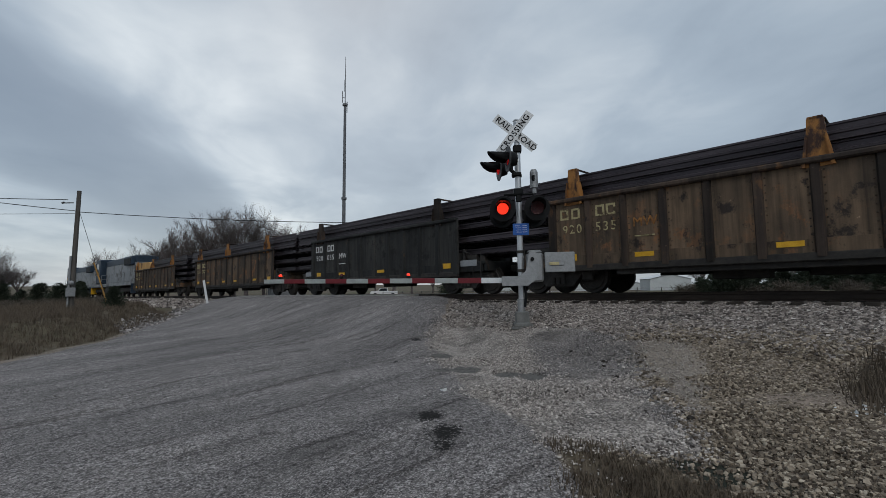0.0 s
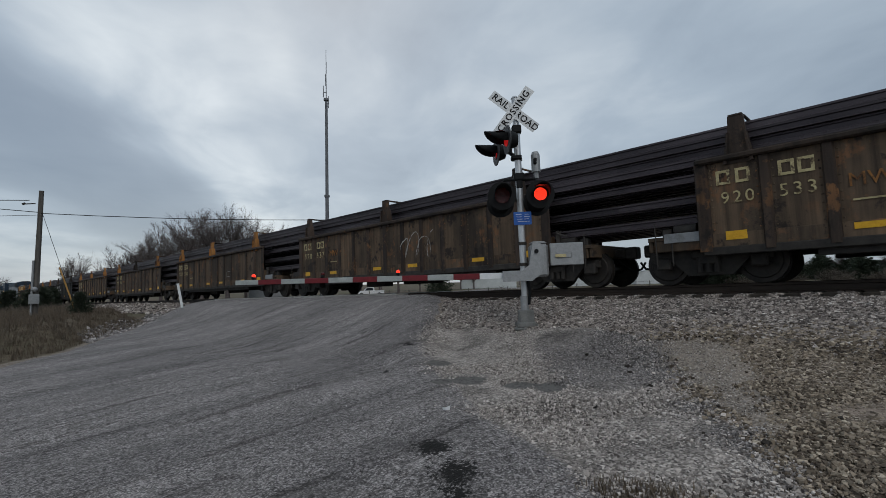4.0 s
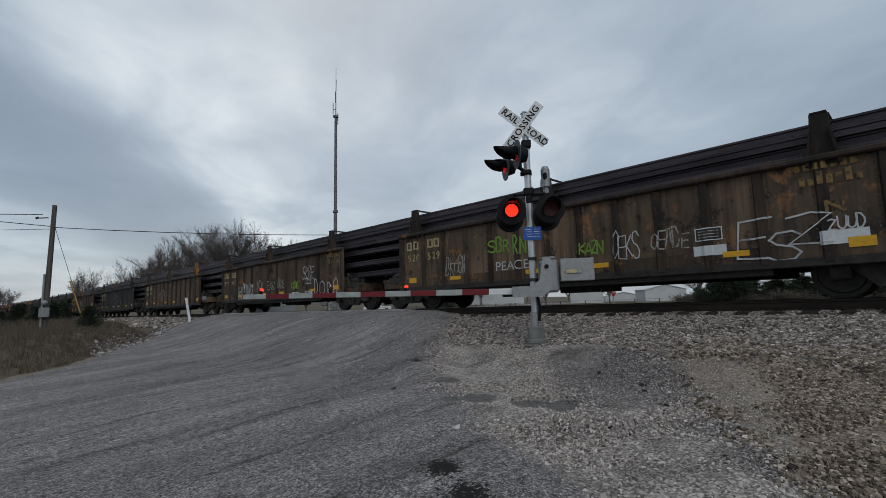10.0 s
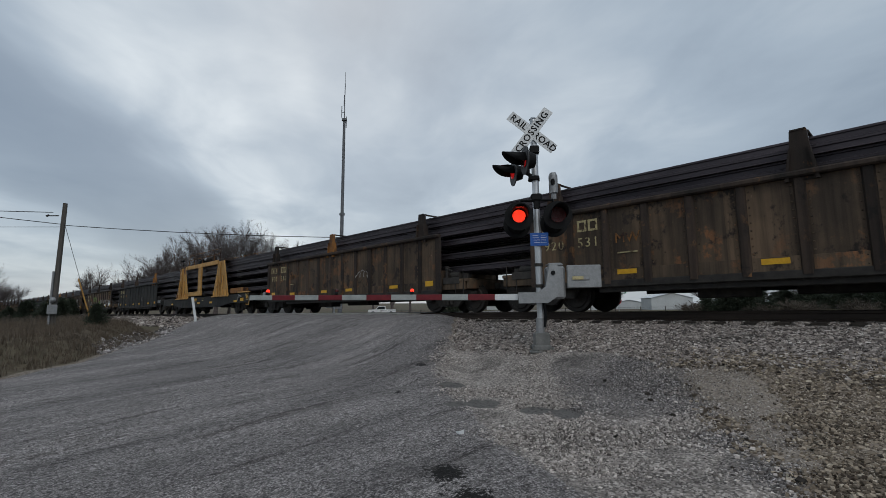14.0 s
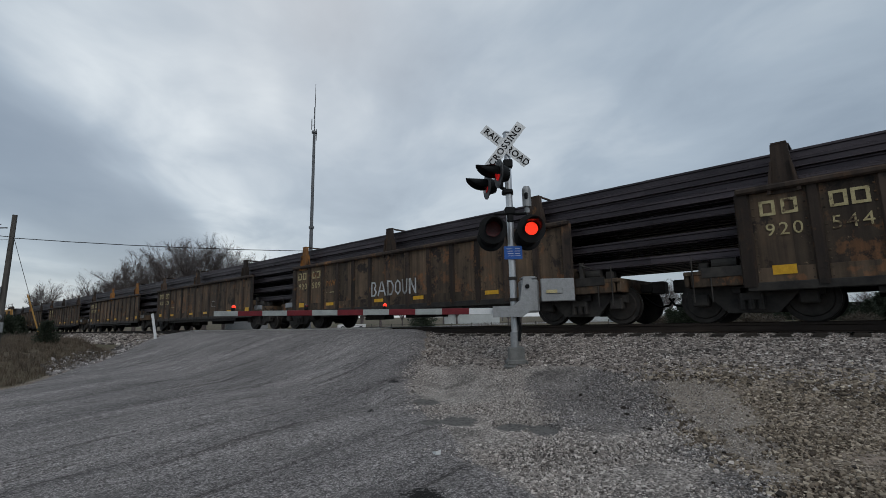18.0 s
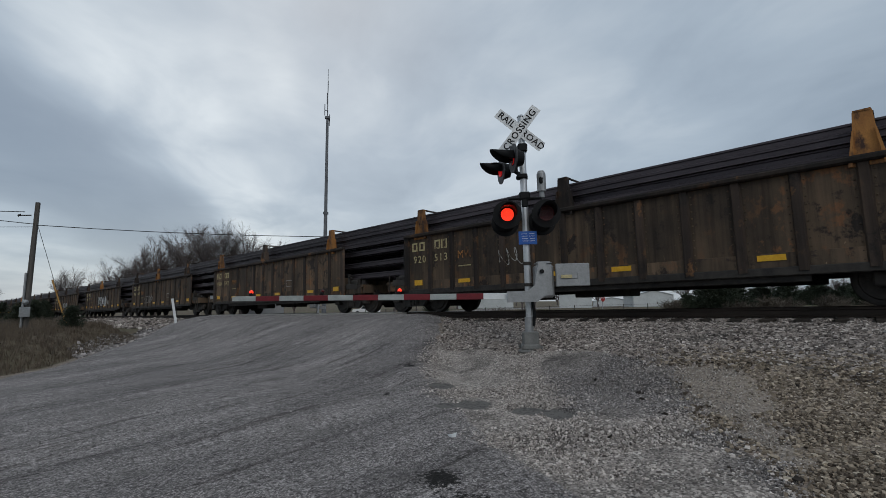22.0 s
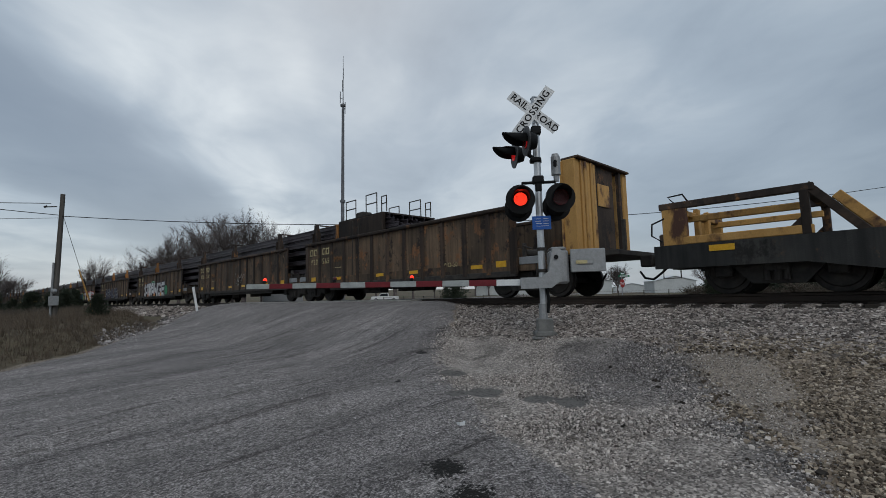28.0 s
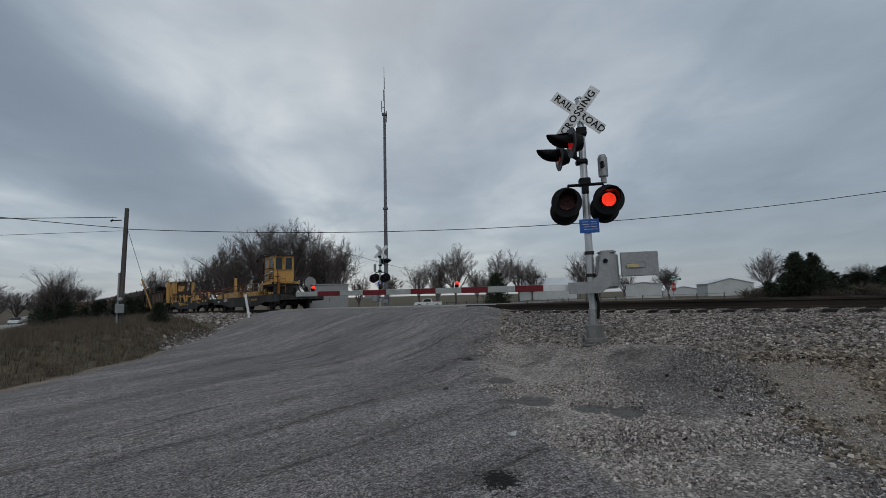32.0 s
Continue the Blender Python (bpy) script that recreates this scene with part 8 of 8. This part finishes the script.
FINESTONE = stone_material("fine_grey_gravel", ((0.0, (0.055, 0.049, 0.047)), (1.0, (0.52, 0.48, 0.465)), (0.35, (0.155, 0.144, 0.14)), (0.75, (0.285, 0.264, 0.255))))
TANSTONE = stone_material("tan_stone", ((0.0, (0.055, 0.041, 0.031)), (1.0, (0.50, 0.43, 0.34)), (0.3, (0.13, 0.104, 0.079)), (0.65, (0.235, 0.191, 0.144)), (0.88, (0.345, 0.286, 0.22))))
CUBE = np.array([(x, y, z) for x in (-1, 1) for y in (-1, 1) for z in (-1, 1)], float)
CUBE_F = np.array([(0, 1, 3, 2), (4, 6, 7, 5), (0, 4, 5, 1), (2, 3, 7, 6), (1, 5, 7, 3)])


def scatter(name, label, material, x, y, size, rs, sink=0.25):
    """Angular stones, each its own shape, lying on the ground."""
    n = len(x)
    s = size * np.clip(rs.lognormal(-0.03, 0.24, n), 0.55, 1.7)
    v = CUBE[None] * 0.5 * s[:, None, None] * rs.uniform(0.6, 1.25, (n, 1, 3)) * np.array([1.2, 0.95, 0.8])
    v = v + rs.normal(0, 0.14, v.shape) * s[:, None, None]
    a, t = rs.uniform(0, 6.283, n), rs.normal(0, 0.7, n)
    c, sn = np.cos(t), np.sin(t)
    v = np.stack([v[..., 0], v[..., 1] * c[:, None] - v[..., 2] * sn[:, None], v[..., 1] * sn[:, None] + v[..., 2] * c[:, None]], -1)
    c, sn = np.cos(a), np.sin(a)
    v = np.stack([v[..., 0] * c[:, None] - v[..., 1] * sn[:, None], v[..., 0] * sn[:, None] + v[..., 1] * c[:, None], v[..., 2]], -1)
    z = ground_z(x, y) + s * sink
    v = v + np.stack([x, y, z], -1)[:, None]
    f = (CUBE_F[None] + (np.arange(n) * 8)[:, None, None]).reshape(-1, 4)
    me = bpy.data.meshes.new(name)
    me.vertices.add(n * 8)
    me.vertices.foreach_set("co", v.reshape(-1).astype(np.float32))
    me.loops.add(len(f) * 4)
    me.loops.foreach_set("vertex_index", f.reshape(-1).astype(np.int32))
    me.polygons.add(len(f))
    me.polygons.foreach_set("loop_start", np.arange(0, len(f) * 4, 4, dtype=np.int32))
    me.update(calc_edges=True)
    me.shade_flat()
    me.materials.append(material)
    return tagged(new(name, me), label, "stones", kind="stuff")


def loose_stones():
    rs = np.random.RandomState(4)

    def pick(n, x0, x1, y0, y1, keep):
        x, y = rs.uniform(x0, x1, n), rs.uniform(y0, y1, n)
        k = rs.uniform(0, 1, n) < keep(x, y)
        return x[k], y[k]
    # ballast shoulder, and the bed between the ties
    def bed(x, y):
        d = np.abs(TX(y) - x)
        between = np.abs((y + 24.0) % 0.53 - 0.265) < 0.12
        return ballast_mask(x, y) * np.where(d < 1.36, between * 1.0, 1.0) * (1 - 0.95 * dirt_mask(x, y))

    def tan_ground(x, y):
        """Stony brown ground past the dirt strip and the apron, as far as the grass."""
        foot = soft_step(TX(y) - x, ballast_edge(y) - 0.3, ballast_edge(y) + 0.1)
        free = (1 - inside(x, y, APRON)) * (1 - dirt_mask(x, y)) * (1 - inside(x, y, TURF)) * (1 - 0.75 * inside(x, y, MOSS))
        return foot * free * soft_step(-road_mask(x, y), 0.3, 0.8) * (y < 4.6)
    x, y = pick(165000, 6.9, 12.3, 0.2, 14.2, bed)
    brown = rs.uniform(0, 1, len(x)) < 0.8 * soft_step(TX(y) - x, 3.3, 4.8) * soft_step(-y, -5.0, -3.2)
    scatter("ballast_stones", "grey and tan crushed ballast stones under the track", GREYSTONE, x[~brown], y[~brown], 0.029, rs)
    scatter("tan_ballast_stones", "tan ballast stones at the foot of the shoulder", TANSTONE, x[brown], y[brown], 0.029, rs)
    x, y = pick(16000, 7.0, 14.6, -9, 0.6, bed)
    scatter("ballast_stones", "grey and tan crushed ballast stones under the track", GREYSTONE, x, y, 0.06, rs)
    x, y = pick(9000, 7.0, 10.5, 14, 60, lambda x, y: ballast_mask(x, y))
    scatter("far_ballast_stones", "grey ballast stones along the track", GREYSTONE, x, y, 0.09, rs)
    # brown stony ground beyond the dirt strip: spilled ballast with small stones between
    x, y = pick(40000, 3.0, 8.6, -1.5, 4.6, lambda x, y: tan_ground(x, y) * 0.85)
    scatter("spilled_ballast", "tan ballast stones spilled over the dirt", TANSTONE, x, y, 0.023, rs)
    x, y = pick(60000, 3.0, 8.6, -0.5, 4.6, lambda x, y: tan_ground(x, y) * 0.7)
    scatter("tan_stones", "brown and tan stones strewn over the dirt", TANSTONE, x, y, 0.011, rs)
    x, y = pick(16000, 5.0, 8.6, 2.0, 4.6, lambda x, y: dirt_mask(x, y))
    scatter("lane_chips", "small pale stone chips trodden into the dirt", PALESTONE, x, y, 0.008, rs)
    # the crushed stone of the apron, finer and darker in its middle
    x, y = pick(190000, 3.4, 8.8, 1.5, 9.4, lambda x, y: apron_mask(x, y) * (1 - 0.95 * patch_mask(x, y)) * (1 - bare_mask(x, y)) * (1 - 0.9 * dirt_mask(x, y)) * np.clip(0.8 + 0.35 * wobble(x, y, 1.7, 4.0), 0, 1))
    low = rs.uniform(0, 1, len(x)) < 0.25 + 0.5 * soft_step(-y, -3.6, -2.6)
    scatter("apron_gravel", "pale crushed gravel beside the road", PALESTONE, x[~low], y[~low], 0.0115, rs)
    scatter("coarse_gravel", "coarser pale gravel beside the road", PALESTONE, x[low][::2], y[low][::2], 0.017, rs)
    x, y = pick(90000, 4.6, 8.8, 1.8, 6.4, lambda x, y: apron_mask(x, y) * patch_mask(x, y))
    scatter("fine_gravel", "fine dark grey gravel beside the signal", FINESTONE, x, y, 0.0095, rs)
    x, y = pick(14000, 3.0, 8.6, 2.0, 10, lambda x, y: soft_step(road_mask(x, y), -0.5, -0.1) * (1 - soft_step(road_mask(x, y) + 0.25 * wobble(x, y, 2.2, 1.0), 0.0, 0.55)) * (1 - bare_mask(x, y)))
    scatter("edge_gravel", "loose gravel along the road edge", PALESTONE, x, y, 0.0115, rs)
    x, y = pick(5000, -0.5, 9.0, 1.5, 12, lambda x, y: soft_step(road_mask(x, y), -0.2, 0.2) * (0.1 + 0.9 * soft_step(wobble(x, y, 1.2, 3.0), 0.2, 0.8)))
    scatter("road_chips", "loose stone chips on the road", FINESTONE, x, y, 0.011, rs)
    x, y = rs.normal(6.35, 0.13, 16), rs.normal(1.0, 0.14, 16)
    scatter("white_stones", "small heap of whitish broken stones", SIGNW, x, y, 0.026, rs)
    # dead sticks and clods
    x, y = pick(26, 5.2, 8.4, 1.8, 6.0, lambda x, y: soft_step(-road_mask(x, y), 0.4, 0.8))
    scatter("dark_clods", "dark clods and sticks on the gravel", TIE, x, y, 0.03, rs)
    # rubble on the far edge of the road
    x, y = pick(12000, 3.5, 9.8, 21, 36, lambda x, y: soft_step(y - np.interp(x, LX, LY), 0.0, 0.4) * (1 - soft_step(y - np.interp(x, LX, LY), 1.6, 3.6)))
    scatter("rubble_stones", "dark rubble along the road edge", FINESTONE, x, y, 0.07, rs)
    # one pale pebble lying on the road
    scatter("pale_pebble", "single white pebble on the road", SIGNW, np.array([4.47]), np.array([4.94]), 0.05, rs)


def grass_blades(name, label, n, keep, box_, h, material, seed):
    """Dry winter grass: thin leaning blades in tufts."""
    rs = np.random.RandomState(seed)
    x0, x1, y0, y1 = box_
    cx, cy = rs.uniform(x0, x1, n), rs.uniform(y0, y1, n)
    k = rs.uniform(0, 1, n) < keep(cx, cy)
    cx, cy = cx[k], cy[k]
    m = 7
    bx = np.repeat(cx, m) + rs.normal(0, 0.06, len(cx) * m)
    by = np.repeat(cy, m) + rs.normal(0, 0.06, len(cx) * m)
    bz = ground_z(bx, by) - 0.01
    ht = np.repeat(rs.uniform(0.5, 1.2, len(cx)), m) * h * rs.uniform(0.5, 1.2, len(bx))
    a = rs.uniform(0, 6.283, len(bx))
    w = 0.006 + 0.01 * h
    lean = rs.uniform(0.1, 0.7, len(bx)) * ht
    p0 = np.stack([bx - w * np.sin(a), by + w * np.cos(a), bz], -1)
    p1 = np.stack([bx + w * np.sin(a), by - w * np.cos(a), bz], -1)
    p2 = np.stack([bx + lean * np.cos(a), by + lean * np.sin(a), bz + ht], -1)
    v = np.stack([p0, p1, p2], 1).reshape(-1, 3)
    me = bpy.data.meshes.new(name)
    me.from_pydata(v.tolist(), [], np.arange(len(v)).reshape(-1, 3).tolist())
    me.materials.append(material)
    return tagged(new(name, me), label, "grass", kind="stuff")


loose_stones()
grass_blades("dry_grass", "tall dry brown winter grass on the bank", 14000, lambda x, y: soft_step(y - np.interp(x, LX, LY), 0.4, 1.6) * (TX(y) - x > 5.5), (-9, 7, 15, 40), 0.26, DRYGRASS, 7)
grass_blades("far_dry_grass", "dry brown winter grass in the field", 9000, lambda x, y: (x - TX(y) > 6) * (road_mask(x, y) < -1), (18, 75, 0, 60), 0.35, DRYGRASS, 9)
grass_blades("edge_weeds", "brown dead grass between road and gravel", 5200, lambda x, y: inside(x, y, TURF, 0.12) * np.clip(0.75 + 0.5 * wobble(x, y, 3.4, 6.0), 0, 1), (2.2, 4.5, 0.2, 3.3), 0.075, DRYGRASS, 8)
grass_blades("bank_weeds", "tuft of dead brown weeds on stony ground", 900, lambda x, y: 1.0 - soft_step(np.hypot((x - 7.3) / 1.2, (y - 0.75) / 0.6), 0.5, 1.0), (6.0, 8.6, 0.0, 1.6), 0.2, DRYGRASS, 18)
grass_blades("slope_grass", "short pale dry grass on the slope behind the bank", 9000, lambda x, y: (TX(y) - x > 5.0) * (0.35 + 0.65 * soft_step(wobble(x, y, 0.5, 2.0), -0.3, 0.4)), (-7, 8, 38, 72), 0.4, DRYGRASS, 27)
grass_blades("tall_weeds", "scattered taller dead weeds on the bank", 900, lambda x, y: soft_step(y - np.interp(x, LX, LY), 1.2, 3.0) * (TX(y) - x > 6) * soft_step(wobble(x, y, 0.9, 4.0), 0.0, 0.6), (-9, 7, 16, 40), 0.5, BRUSH, 28)


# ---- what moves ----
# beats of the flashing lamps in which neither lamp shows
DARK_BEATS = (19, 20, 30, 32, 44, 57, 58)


def motions():
    times = [0.5 * k for k in range(65)]
    for ob, u in MOVERS:
        walk(ob, [(t, track_pose(u + train_shift(t))) for t in times])
    # wheels roll: one full set of turns, which all wheelsets share
    for k, x in enumerate((-0.89, 0.89)):
        lead = [w for w in WHEELS if abs(w.matrix_basis.translation.x - x) < 0.01]
        walk(lead[0], [(f / 30, pose(x, 0, 0.455, 0, math.degrees((train_shift(f / 30) - train_shift(0)) / 0.44) % 360, 0)) for f in range(961)])
        for w in lead[1:]:
            w.rotation_mode = "QUATERNION"
            keys = w.animation_data_create()
            keys.action = lead[0].animation_data.action
            keys.action_slot = lead[0].animation_data.action_slot
    # lamps: each added flap swings up for its half of the beat, as if switched
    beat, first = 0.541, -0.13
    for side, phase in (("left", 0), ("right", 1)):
        for flap in ADDED_FLAPS[side]:
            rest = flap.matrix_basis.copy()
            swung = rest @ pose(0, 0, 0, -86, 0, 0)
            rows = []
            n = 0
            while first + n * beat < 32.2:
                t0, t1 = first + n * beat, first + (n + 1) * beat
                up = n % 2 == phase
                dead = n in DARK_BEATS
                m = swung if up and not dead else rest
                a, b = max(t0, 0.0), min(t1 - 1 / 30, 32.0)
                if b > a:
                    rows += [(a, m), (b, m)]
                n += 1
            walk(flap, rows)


motions()
